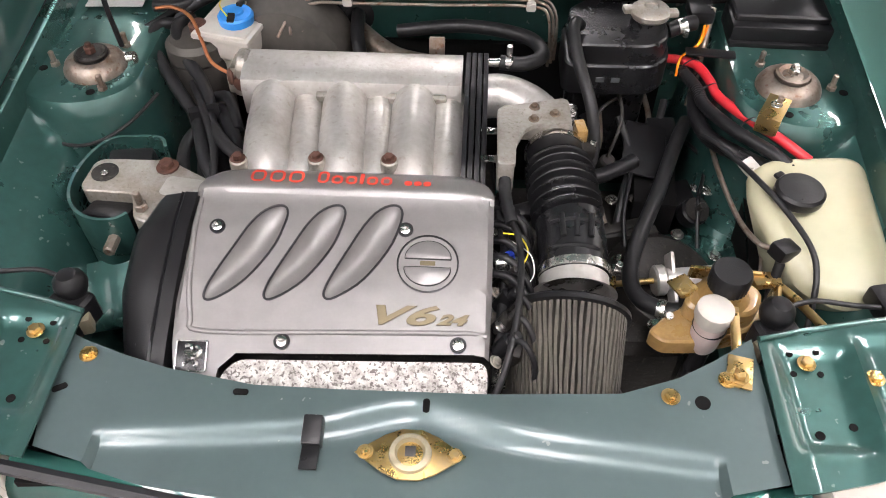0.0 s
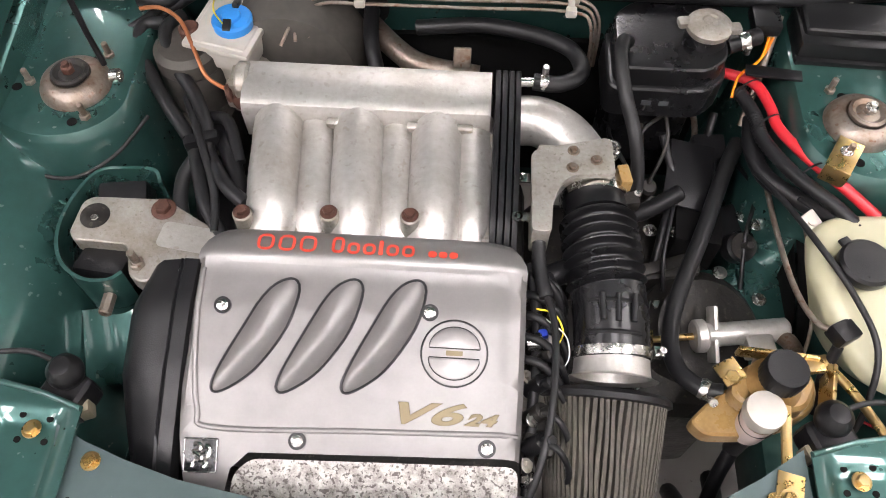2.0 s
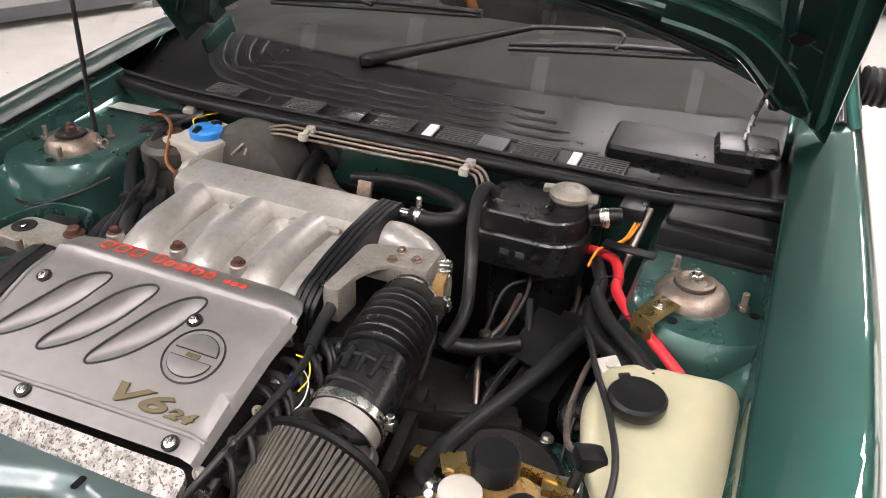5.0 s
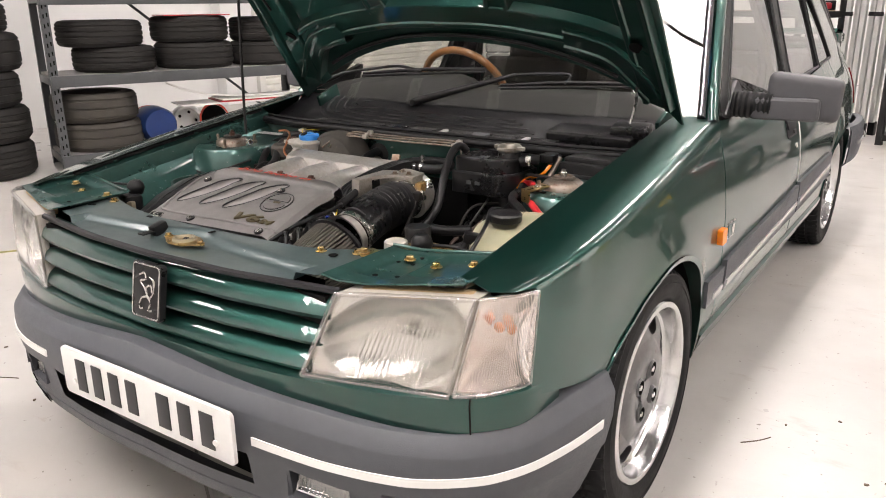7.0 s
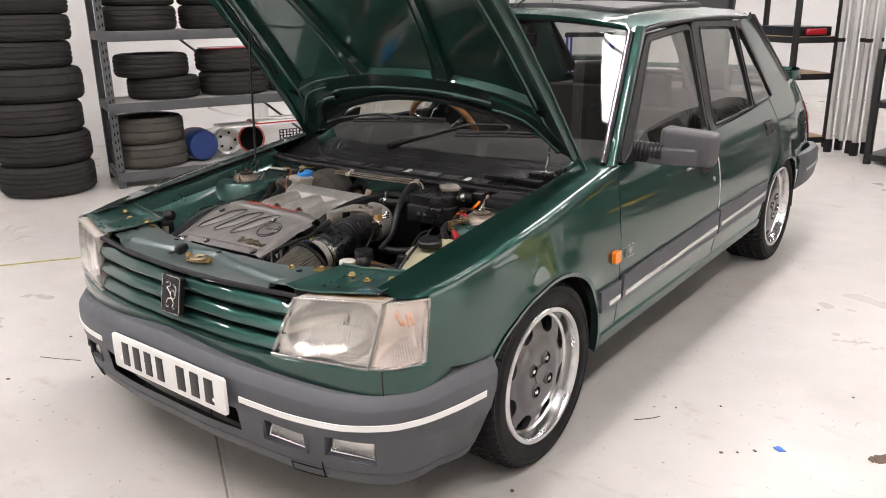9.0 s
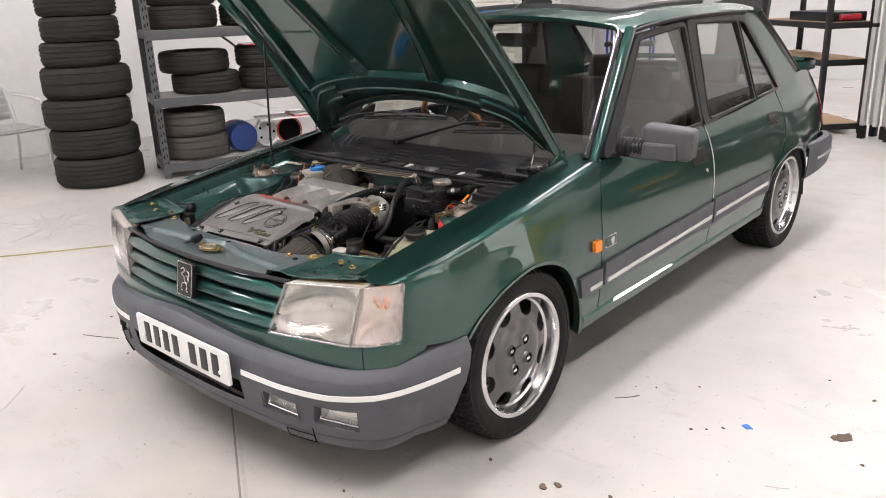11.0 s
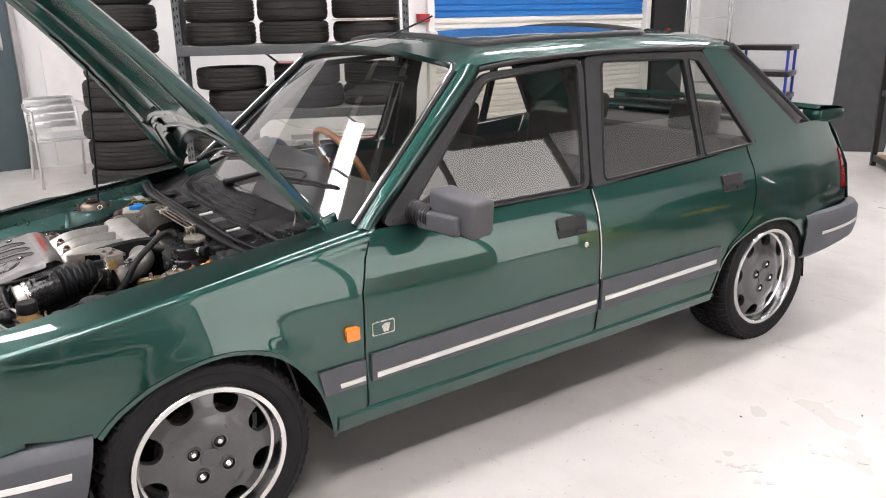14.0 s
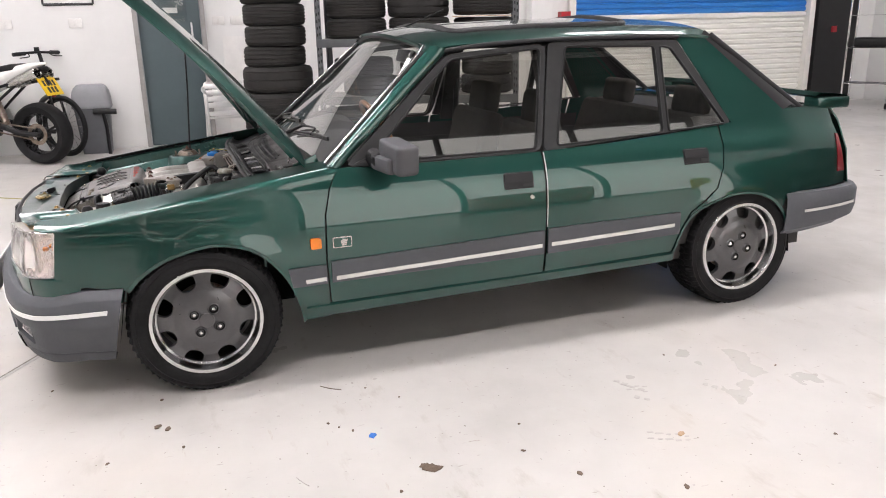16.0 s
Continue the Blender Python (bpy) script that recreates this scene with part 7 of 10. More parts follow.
def engine():
    bm = bmesh.new()
    box(bm, (0.42, 0.46, 0.30), at(-0.11, -0.26, 0.44), 0.02)
    box(bm, (0.36, 0.16, 0.20), at(-0.12, 0.02, 0.54), 0.02)
    E = part("engine", bm, GRIME, car, "V6 engine with silver cover and cast aluminium inlet manifold")
    engine_cover(E)
    # black belt cover beside the engine cover
    bm = bmesh.new()
    rows = []
    for y in np.linspace(-0.52, -0.262, 16):
        z = cover_z(min(y, -0.27)) - 0.004
        k = max(0, (y + 0.32) / 0.058)
        xl = -0.398 + 0.018 * max(0, k) + 0.028 * max(0, (-0.40 - y) / 0.12)
        rows.append([(xl - 0.006, y, 0.40), (xl - 0.004, y, z - 0.05), (xl + 0.004, y, z - 0.022), (xl + 0.018, y, z - 0.008), (xl + 0.045, y, z - 0.002), (-0.338, y, z), (-0.336, y, z - 0.003), (-0.333, y, z), (-0.316, y, z), (-0.312, y, z - 0.02)])
    grid_mesh(bm, rows)
    bm.faces.new([v for v in bm.verts if abs(v.co.y + 0.262) < 1e-5])
    part("belt_cover", bm, BLACK, E, "black plastic timing belt cover")
    # inlet plenum and runners
    bm = bmesh.new()
    prof = [(-0.012, 0.640), (-0.014, 0.690), (-0.008, 0.704), (0.006, 0.711), (0.050, 0.714), (0.068, 0.710), (0.076, 0.698), (0.078, 0.640)]
    grid_mesh(bm, [[(x, y + e, z - abs(e) * 0.5) for y, z in prof] for x, e in ((-0.314, 0.0), (-0.308, 0.0), (-0.29, 0.0), (0.0, 0.0), (0.040, 0.0))])
    for x in (-0.314, 0.040):
        bm.faces.new([v for v in bm.verts if abs(v.co.x - x) < 1e-6])
    part("inlet_plenum", bm, CAST, E, "cast aluminium inlet plenum")
    xs_top = [-0.262, -0.208, -0.146, -0.092, -0.034, 0.018]
    xs_bot = [-0.248, -0.195, -0.134, -0.082, -0.030, 0.020]
    for i, (a, b) in enumerate(zip(xs_top, xs_bot)):
        big = i % 2 == 0
        r = 0.036 if big else 0.030
        zt = 0.668 if big else 0.652
        pts = [(a, 0.02, zt), (a, -0.02, zt + 0.002), (a * 0.7 + b * 0.3, -0.06, zt + 0.003), (a * 0.4 + b * 0.6, -0.11, zt + 0.002), (b, -0.16, zt - 0.006), (b, -0.215, zt - 0.034)]
        add("inlet_runner", CAST, E, bend(r, *pts, n=20, k=5))
    add("runner_web", CAST_DULL, E, block((0.34, 0.19, 0.03), at(-0.118, -0.105, 0.652, 4, 0, 0), 0.01))
    for x in (-0.175, -0.060, 0.0):
        add("casting_lug", CAST_DULL, E, block((0.034, 0.012, 0.02), at(x - 0.0, -0.018, 0.682, 20, 0, 0), 0.004))
    for x, y in ((-0.165, -0.180), (-0.059, -0.178), (-0.278, -0.187)):
        add("manifold_boss", CAST_DULL, E, drum(0.013, 0.05, at(x, y, 0.648), 18, 0.003))
        hexbolt(E, (x, y, 0.697), 0.0075, RUST)
    add("plenum_end", CAST_DULL, E, drum(0.03, 0.02, aim((-0.33, 0.045, 0.69), (1, 0, 0)), 20, 0.004), block((0.035, 0.05, 0.06), at(-0.325, 0.05, 0.672), 0.01))
    add("plenum_plug", RUST, E, drum(0.014, 0.01, aim((-0.337, 0.03, 0.682), (-1, -0.3, 0)), 14, 0.003))
    for k in range(4):
        x = 0.0455 + k * 0.0096
        pts = [(0.078, 0.70), (0.070, 0.716), (0.02, 0.720), (-0.05, 0.716), (-0.12, 0.706), (-0.18, 0.692), (-0.208, 0.670), (-0.215, 0.61), (0.07, 0.61)]
        add("gasket_plate", RUBBER, E, slabbed([(y, z) for y, z in poly_round(pts, 0.012)], 0.0072, Matrix.Translation((x, 0, 0)) @ Matrix(((0, 0, 1, 0), (1, 0, 0, 0), (0, 1, 0, 0), (0, 0, 0, 1))), 0.0015))
    add("inlet_elbow", CAST, E, bend(0.036, (0.075, 0.015, 0.668), (0.11, 0.016, 0.668), (0.15, -0.005, 0.664), (0.18, -0.045, 0.655), (0.19, -0.09, 0.645), n=20))
    add("hose_nipple", STEEL, E, bend(0.007, (0.08, 0.058, 0.704), (0.115, 0.060, 0.704)))
    o = [(0.096, -0.083), (0.105, -0.074), (0.196, -0.050), (0.204, -0.056), (0.207, -0.108), (0.200, -0.112), (0.152, -0.115), (0.136, -0.128), (0.124, -0.16), (0.122, -0.205), (0.097, -0.205)]
    add("throttle_bracket", CAST_DULL, E, slabbed(poly_round(o, 0.007), 0.008, at(0, 0, 0.712), 0.002), label="L-shaped grey throttle cable bracket")
    add("bracket_leg", CAST_DULL, E, block((0.024, 0.05, 0.05), at(0.109, -0.18, 0.692), 0.004), block((0.10, 0.05, 0.03), at(0.155, -0.085, 0.698), 0.006))
    for x, y in ((0.152, -0.076), (0.182, -0.090), (0.150, -0.104)):
        hexbolt(E, (x, y, 0.72), 0.0055, DULL_STEEL)
    for y in (-0.110, -0.172):
        add("bracket_tab", STEEL, E, block((0.018, 0.014, 0.003), at(0.088, y, 0.700), 0.001), turned([(0.007, 0.0), (0.007, 0.003), (0.004, 0.003), (0.004, 0)], at(0.080, y, 0.6985), 16))
    add("position_sensor", AMBER, E, block((0.016, 0.030, 0.024), at(0.222, -0.098, 0.695, 0, 0, 10), 0.003))
    add("sensor_plug", GRIME, E, block((0.022, 0.02, 0.02), at(0.232, -0.125, 0.68, 0, 0, 10), 0.003), bend(0.004, (0.232, -0.13, 0.67), (0.238, -0.16, 0.64), (0.235, -0.19, 0.60)))
    add("throttle_spring", STEEL, E, bend(0.003, *[(0.206 + 0.012 * math.cos(a), -0.050 + 0.012 * math.sin(a), 0.70 - a * 0.0012) for a in np.linspace(0, 16, 40)], k=1, n=6))
    # bellows
    def ridges(i, n):
        f = i / n
        if 0.20 < f < 0.62:
            return 0.91 + 0.25 * (0.5 + 0.5 * math.sin((f - 0.20) / 0.42 * 7 * 2 * math.pi - 1.57)) ** 2.2
        return 0.98 if f < 0.2 else 1.06
    line = [(0.187, -0.108, 0.662), (0.191, -0.16, 0.664), (0.197, -0.22, 0.661), (0.204, -0.28, 0.650), (0.206, -0.335, 0.634)]
    add("air_bellows", BLACK_GLOSS, E, bend(0.045, *line, n=36, k=56, rfun=ridges), label="ribbed black rubber intake hose")
    for x in (0.185, 0.205, 0.226):
        add("bellows_rib", RUBBER, E, bend(0.004, (x, -0.276, 0.650 + 0.049), (x * 0.9 + 0.0205, -0.310, 0.644 + 0.048), n=6))
    for y in (-0.274, -0.312):
        pts = [(0.204 + 0.0485 * math.cos(a), y - 0.010 * math.sin(a), 0.646 + (y + 0.29) * 0.25 + 0.0485 * math.sin(a)) for a in np.linspace(0.9, 2.3, 10)]
        add("bellows_rib", RUBBER, E, bend(0.003, *pts, n=6, smooth=False))

    def clamp(c, d, r, w):
        m = aim(c, d)
        add("hose_clamp", STEEL, E, turned([(r - 0.001, -w / 2), (r + 0.001, -w / 2), (r + 0.0015, 0), (r + 0.001, w / 2), (r - 0.001, w / 2)], m, 40))
        side_ = (m.to_3x3() @ Vector((1, 0, 0)))
        sx = 1 if side_.x > 0 else -1
        p = m @ Vector((sx * (r + 0.006), 0, 0)) + Vector((0, 0, 0.012))
        add("clamp_screw", STEEL, E, drum(0.005, 0.018, aim(p, (0.1, -0.2, 1)), 8, 0.001), block((0.012, w * 1.1, 0.01), Matrix.Translation(p)))
    clamp((0.1875, -0.116, 0.6625), (0.03, -1, 0.03), 0.046, 0.012)
    clamp((0.206, -0.330, 0.6355), (0.02, -1, -0.25), 0.050, 0.012)
    add("filter_collar", CAST, E, turned([(0.047, 0.0), (0.0475, 0.012), (0.049, 0.022), (0.058, 0.026)], aim((0.206, -0.336, 0.634), (-0.03, -1, -0.25)), 40))
    # pleated cone filter
    ax = Vector((-0.05, -0.97, -0.28)).normalized()
    m = aim((0.200, -0.372, 0.600), ax)
    bm = bmesh.new()
    rng = random.Random(4)
    jit = [rng.uniform(-0.25, 0.25) for _ in range(80)]
    rows = []
    for h in np.linspace(0.004, 0.165, 7):
        row = []
        for i in range(62 * 4):
            k, c = divmod(i, 4)
            a = 2 * math.pi * (k + (0.0, 0.58, 0.68, 0.90)[c] + 0.22 * jit[k] + 0.16 * math.sin(h * 48 + k * 1.3)) / 62
            r = (0.080 - 0.10 * h) * (1.0 if c < 2 else 0.80)
            row.append(m @ Vector((r * math.cos(a), r * math.sin(a), h)))
        rows.append(row)
    grid_mesh(bm, rows, closed=True)
    part("air_filter", bm, FILTER, E, "grey pleated cone air filter", smooth=False)
    add("filter_rim", RUBBER, E, turned([(0.05, -0.004), (0.078, -0.004), (0.0845, 0.001), (0.085, 0.008), (0.078, 0.010)], m, 56))
    add("filter_end", RUBBER, E, turned([(0.0, 0.18), (0.05, 0.18), (0.064, 0.172), (0.066, 0.162)], m, 48))
    # throttle cable and fuel-rail clutter
    add("throttle_cable", HOSE, E, bend(0.0085, (0.109, -0.20, 0.690), (0.111, -0.235, 0.68), (0.120, -0.275, 0.675), k=8, rfun=lambda i, n: 1 + 0.12 * (i % 2)), label="black throttle cable")
    add("cable_inner", HOSE, E, bend(0.0045, (0.120, -0.27, 0.675), (0.131, -0.32, 0.672), (0.128, -0.41, 0.665), (0.112, -0.49, 0.64), (0.09, -0.535, 0.60)))
    rng = random.Random(7)
    for k in range(9):
        y = -0.22 - 0.028 * k
        add("rail_fitting", GRIME if k % 3 else CAST_DULL, E, block((0.03 + rng.random() * 0.02, 0.022, 0.03), at(0.112 + rng.random() * 0.015, y, 0.585 + rng.random() * 0.03, rng.uniform(-20, 20), 0, rng.uniform(-25, 25)), 0.005))
    for k in range(5):
        y0 = -0.23 - 0.03 * k
        add("wire_loom", [HOSE, BLACK, RUBBER][k % 3], E, bend(0.005, (0.088, y0, 0.655), (0.115, y0 - 0.01, 0.662), (0.14, y0 - 0.03, 0.645), (0.152, y0 - 0.06, 0.60), k=10, rfun=lambda i, n: 1 + 0.15 * (i % 2)))
    add("blue_plug", TRAY_BLUE, E, block((0.012, 0.011, 0.012), at(0.118, -0.315, 0.652, 0, 0, 15), 0.003))
    add("yellow_wire", YELLOW, E, bend(0.0012, (0.108, -0.288, 0.668), (0.13, -0.295, 0.67), (0.142, -0.315, 0.662), (0.135, -0.33, 0.65)))
    add("yellow_wire", PAPER, E, bend(0.0009, (0.12, -0.30, 0.665), (0.145, -0.32, 0.662), (0.15, -0.345, 0.65), (0.138, -0.36, 0.64)))
    add("sensor_boss", STEEL, E, drum(0.012, 0.02, aim((0.098, -0.325, 0.648), (1, 0, 0.2)), 14, 0.002))
    add("coolant_pipe", BLACK, E, bend(0.016, (0.09, -0.235, 0.63), (0.13, -0.225, 0.64), (0.165, -0.20, 0.63)))
    add("dip_tube", STEEL, E, bend(0.004, (0.105, -0.47, 0.60), (0.108, -0.49, 0.63), (0.106, -0.505, 0.60)))
    add("engine_bolt", STEEL, E, drum(0.009, 0.02, aim((0.096, -0.485, 0.60), (1, 0, 0)), 6, 0.002))
    rng = random.Random(17)
    for k in range(7):
        y0 = -0.235 - 0.036 * k
        add("injector_body", GRIME if k % 2 else BLACK, E, drum(0.011, 0.035, aim((0.102, y0, 0.615), (0.5, rng.uniform(-0.3, 0.3), 0.8)), 16, 0.003), drum(0.007, 0.02, aim((0.118, y0, 0.642), (0.5, 0.0, 0.8)), 12, 0.002))
        add("loom_branch", [BLACK, RUBBER, HOSE][k % 3], E, bend(0.0038, (0.118, y0, 0.65), (0.136, y0 - 0.012, 0.655), (0.15, y0 - 0.03, 0.63), (0.146, y0 - 0.05, 0.59), k=12, rfun=lambda i, n: 1 + 0.14 * (i % 2)))
    for k, mt in enumerate((STEEL, RUST, CAST_DULL, STEEL, CAST_DULL)):
        hexbolt(E, (0.100 + 0.006 * (k % 2), -0.255 - 0.055 * k, 0.632), 0.006, mt, (0.6, 0, 0.8))
    add("rail_hose", HOSE, E, bend(0.007, (0.10, -0.22, 0.66), (0.112, -0.30, 0.645), (0.108, -0.40, 0.625), (0.104, -0.50, 0.59)))
    # gearbox mass with clutch lever
    add("gearbox", GRIME, E, block((0.30, 0.36, 0.24), at(0.25, -0.17, 0.37), 0.04, 3), drum(0.10, 0.09, aim((0.36, -0.21, 0.42), (0.2, -0.2, 1)), 28, 0.02), label="grimy gearbox casing")
    add("gearbox_rib", GRIME, E, block((0.20, 0.02, 0.05), at(0.27, -0.15, 0.50, 0, 0, 12), 0.005), block((0.02, 0.18, 0.05), at(0.22, -0.2, 0.495, 0, 0, 8), 0.005))
    hexbolt(E, (0.30, -0.195, 0.515), 0.008, STEEL)
    hexbolt(E, (0.265, -0.31, 0.50), 0.007, STEEL)
    add("speed_sensor", GRIME, E, drum(0.014, 0.05, aim((0.285, 0.0, 0.52), (0.15, -0.3, 1)), 14, 0.004), drum(0.010, 0.06, aim((0.268, 0.005, 0.51), (-0.1, -0.2, 1)), 14, 0.004), bend(0.003, (0.29, -0.012, 0.57), (0.31, 0.03, 0.62), (0.305, 0.08, 0.64)), bend(0.003, (0.262, -0.004, 0.565), (0.275, 0.05, 0.62), (0.33, 0.09, 0.63)))
    # mounting bracket on the belt side
    o = [(-0.520, -0.150), (-0.508, -0.140), (-0.405, -0.138), (-0.385, -0.150), (-0.315, -0.190), (-0.315, -0.245), (-0.37, -0.252), (-0.405, -0.272), (-0.425, -0.262), (-0.440, -0.215), (-0.515, -0.212), (-0.524, -0.20)]
    bm = bmesh.new()
    prism(bm, poly_round(o, 0.008), 0.028, at(0, 0, 0.618), 0.005, 3)
    part("engine_mount", bm, CAST_DULL, E, "cast aluminium engine mounting arm")
    # Flat dark disc stands for the bore's shade; the arm is solid.
    add("bore_disc", GRIME, E, turned([(0.0205, 0.6462), (0.0200, 0.6475), (0.0180, 0.6470), (0.0, 0.6468)], at(-0.495, -0.173, 0.0004), 28))
    add("mount_nut", STEEL, E, drum(0.006, 0.005, at(-0.493, -0.178, 0.6468), 6, 0.001))
    hexbolt(E, (-0.403, -0.157, 0.646), 0.0115, RUST)
    add("mount_stud", DULL_STEEL, E, drum(0.010, 0.012, at(-0.415, -0.247, 0.646), 6, 0.002), drum(0.0055, 0.034, at(-0.415, -0.247, 0.646), 10, 0.001))
    add("mount_pocket", CAST, E, slabbed(rounded(0.075, 0.04, 0.008), 0.001, at(-0.362, -0.200, 0.6455, 0, 0, -8)))
    return E


engine()


def mount_housing():
    path = spline([(-0.415, -0.115), (-0.430, -0.092), (-0.470, -0.090), (-0.512, -0.100), (-0.535, -0.150), (-0.538, -0.205), (-0.520, -0.250), (-0.485, -0.275), (-0.448, -0.276), (-0.430, -0.262)], 5)
    bm = bmesh.new()
    grid_mesh(bm, [[(x, y, z) for x, y in path] for z in (0.50, 0.60, 0.645, 0.652)], thick=0.005)
    h = part("mount_housing", bm, PAINT_BAY, car, "green sheet steel engine mount housing")
    # Near-black sheet added for the shade inside the housing.
    add("housing_shade", DARK, h, slabbed([(x, y) for x, y in path], 0.004, at(0, 0, 0.575)))
    add("mount_rubber", RUBBER, h, block((0.07, 0.05, 0.05), at(-0.475, -0.125, 0.61, 14, 0, 8), 0.008))
    add("mount_rubber", RUBBER, h, block((0.07, 0.05, 0.05), at(-0.475, -0.235, 0.605, -14, 0, -6), 0.008))
    add("housing_gusset", PAINT_BAY, h, block((0.09, 0.11, 0.004), at(-0.475, -0.315, 0.53, 28, -20, 0), 0.001))
    add("housing_bolt", DULL_STEEL, h, drum(0.009, 0.03, aim((-0.455, -0.276, 0.615), (0, -1, 0)), 8, 0.002))


mount_housing()


def brake_side():
    b = add("brake_booster", BOOSTER, car, turned([(0.0, -0.005), (0.05, 0.0), (0.10, 0.012), (0.112, 0.04), (0.112, 0.09), (0.0, 0.09)], aim((-0.270, 0.105, 0.645), (0.02, 1, -0.03)), 40), label="grimy round brake servo")
    r = add("brake_reservoir", WHITE_PL, car, block((0.096, 0.114, 0.050), at(-0.350, 0.128, 0.705, 0, 0, -13), 0.012, 3), block((0.104, 0.122, 0.010), at(-0.350, 0.128, 0.722, 0, 0, -13), 0.004), block((0.05, 0.08, 0.05), at(-0.345, 0.12, 0.665, 0, 0, -13), 0.012, 3), label="white brake fluid reservoir with a blue cap")
    add("reservoir_cap", BLUE_CAP, r, turned([(0.029, 0.0), (0.030, 0.014), (0.027, 0.018), (0.015, 0.019), (0.013, 0.022), (0.0, 0.022)], at(-0.343, 0.118, 0.728), 30), label="blue screw cap")
    add("cap_clip", BLACK, r, block((0.012, 0.018, 0.006), at(-0.345, 0.098, 0.748, 20, 0, 0), 0.002))
    add("cap_clip", BLACK, r, block((0.010, 0.022, 0.008), at(-0.340, 0.146, 0.746, -20, 0, 0), 0.002))
    add("cap_wire", YELLOW, r, bend(0.0012, (-0.35, 0.098, 0.75), (-0.365, 0.115, 0.758), (-0.372, 0.15, 0.752), (-0.37, 0.19, 0.745)))
    add("brake_cylinder", CAST_DULL, b, drum(0.02, 0.12, aim((-0.315, 0.04, 0.66), (0.03, 1, 0)), 18, 0.004), block((0.035, 0.03, 0.04), at(-0.335, 0.045, 0.665), 0.008))
    add("brake_union", RUST, b, drum(0.014, 0.012, aim((-0.322, 0.025, 0.675), (-0.3, -1, 0.2)), 12, 0.003))
    c = add("vacuum_canister", BOOSTER, car, turned([(0.0, 0.60), (0.042, 0.60), (0.050, 0.61), (0.050, 0.668), (0.046, 0.676), (0.050, 0.682), (0.049, 0.705), (0.040, 0.714), (0.0, 0.716)], at(-0.415, 0.095, 0.0), 32), drum(0.046, 0.16, at(-0.405, 0.07, 0.45), 28, 0.008), label="dirty beige canister beside the reservoir")
    add("canister_knob", RUST, c, drum(0.016, 0.02, at(-0.408, 0.11, 0.712), 14, 0.004))
    add("copper_pipe", COPPER, car, bend(0.0032, (-0.482, 0.13, 0.742), (-0.45, 0.130, 0.745), (-0.418, 0.112, 0.738), (-0.392, 0.07, 0.72), (-0.372, 0.04, 0.70), (-0.335, 0.03, 0.682)))
    for i, (pts, r_) in enumerate((
            ([(-0.455, 0.135, 0.71), (-0.485, 0.13, 0.71), (-0.489, 0.09, 0.70), (-0.465, 0.055, 0.69), (-0.425, 0.0, 0.675), (-0.385, -0.05, 0.66), (-0.365, -0.10, 0.655), (-0.345, -0.15, 0.65), (-0.312, -0.195, 0.64)], 0.0105),
            ([(-0.43, 0.15, 0.715), (-0.448, 0.115, 0.715), (-0.43, 0.07, 0.70), (-0.39, 0.02, 0.68), (-0.365, -0.03, 0.67), (-0.355, -0.07, 0.665), (-0.315, -0.13, 0.672), (-0.285, -0.155, 0.67)], 0.0105),
            ([(-0.375, -0.06, 0.65), (-0.392, -0.10, 0.64), (-0.385, -0.15, 0.625), (-0.35, -0.20, 0.61), (-0.33, -0.23, 0.58)], 0.0105),
            ([(-0.36, -0.05, 0.60), (-0.35, -0.11, 0.615), (-0.335, -0.17, 0.60)], 0.026),
            ([(-0.41, 0.03, 0.665), (-0.37, -0.05, 0.68), (-0.335, -0.13, 0.665), (-0.325, -0.19, 0.65)], 0.006))):
        add("coolant_hose", HOSE, car, bend(r_, *pts, n=12), label="black rubber hose")
    add("hose_tie", BLACK, car, block((0.050, 0.018, 0.032), at(-0.368, -0.052, 0.665, 0, 0, 20), 0.006))
    add("wire_loom", BLACK, car, bend(0.012, (-0.50, 0.175, 0.72), (-0.46, 0.165, 0.725), (-0.43, 0.185, 0.73)))
    add("wire_loom", BLACK, car, bend(0.010, (-0.47, 0.15, 0.70), (-0.44, 0.17, 0.72), (-0.40, 0.19, 0.735)))
    add("wire_loom", BLACK, car, bend(0.008, (-0.52, 0.12, 0.70), (-0.48, 0.14, 0.715), (-0.45, 0.19, 0.72)))
    add("wire_loom", BLACK, car, bend(0.013, (-0.36, -0.01, 0.64), (-0.33, -0.06, 0.66), (-0.30, -0.13, 0.64)))
    add("wire_loom", BLACK, car, bend(0.009, (-0.37, 0.0, 0.66), (-0.335, -0.02, 0.675), (-0.31, -0.08, 0.66)))
    add("beige_clip", WHITE_PL, car, block((0.022, 0.03, 0.016), at(-0.435, 0.188, 0.738, 0, 0, 20), 0.004))
    add("data_label", LABEL, car, block((0.10, 0.032, 0.001), at(-0.575, 0.185, 0.7190, 0, 0, 2)))
    add("rod_clip", STEEL, car, turned([(0.010, 0.0), (0.010, 0.012), (0.006, 0.012), (0.006, 0)], aim((-0.497, 0.014, 0.722), (1, 0, 0.2)), 18))
    for s, z in ((1, 0.0), (-1, 0.0)):
        pts = [(0.655, -0.10, 0.70), (0.60, -0.125, 0.652), (0.53, -0.118, 0.640), (0.47, -0.09, 0.66)] if s > 0 else [(0.665, -0.085, 0.69), (0.62, -0.105, 0.655), (0.55, -0.112, 0.645), (0.49, -0.08, 0.66), (0.45, -0.02, 0.68)]
        add("thin_pipe", HOSE, car, bend(0.003, *pts), s=s)
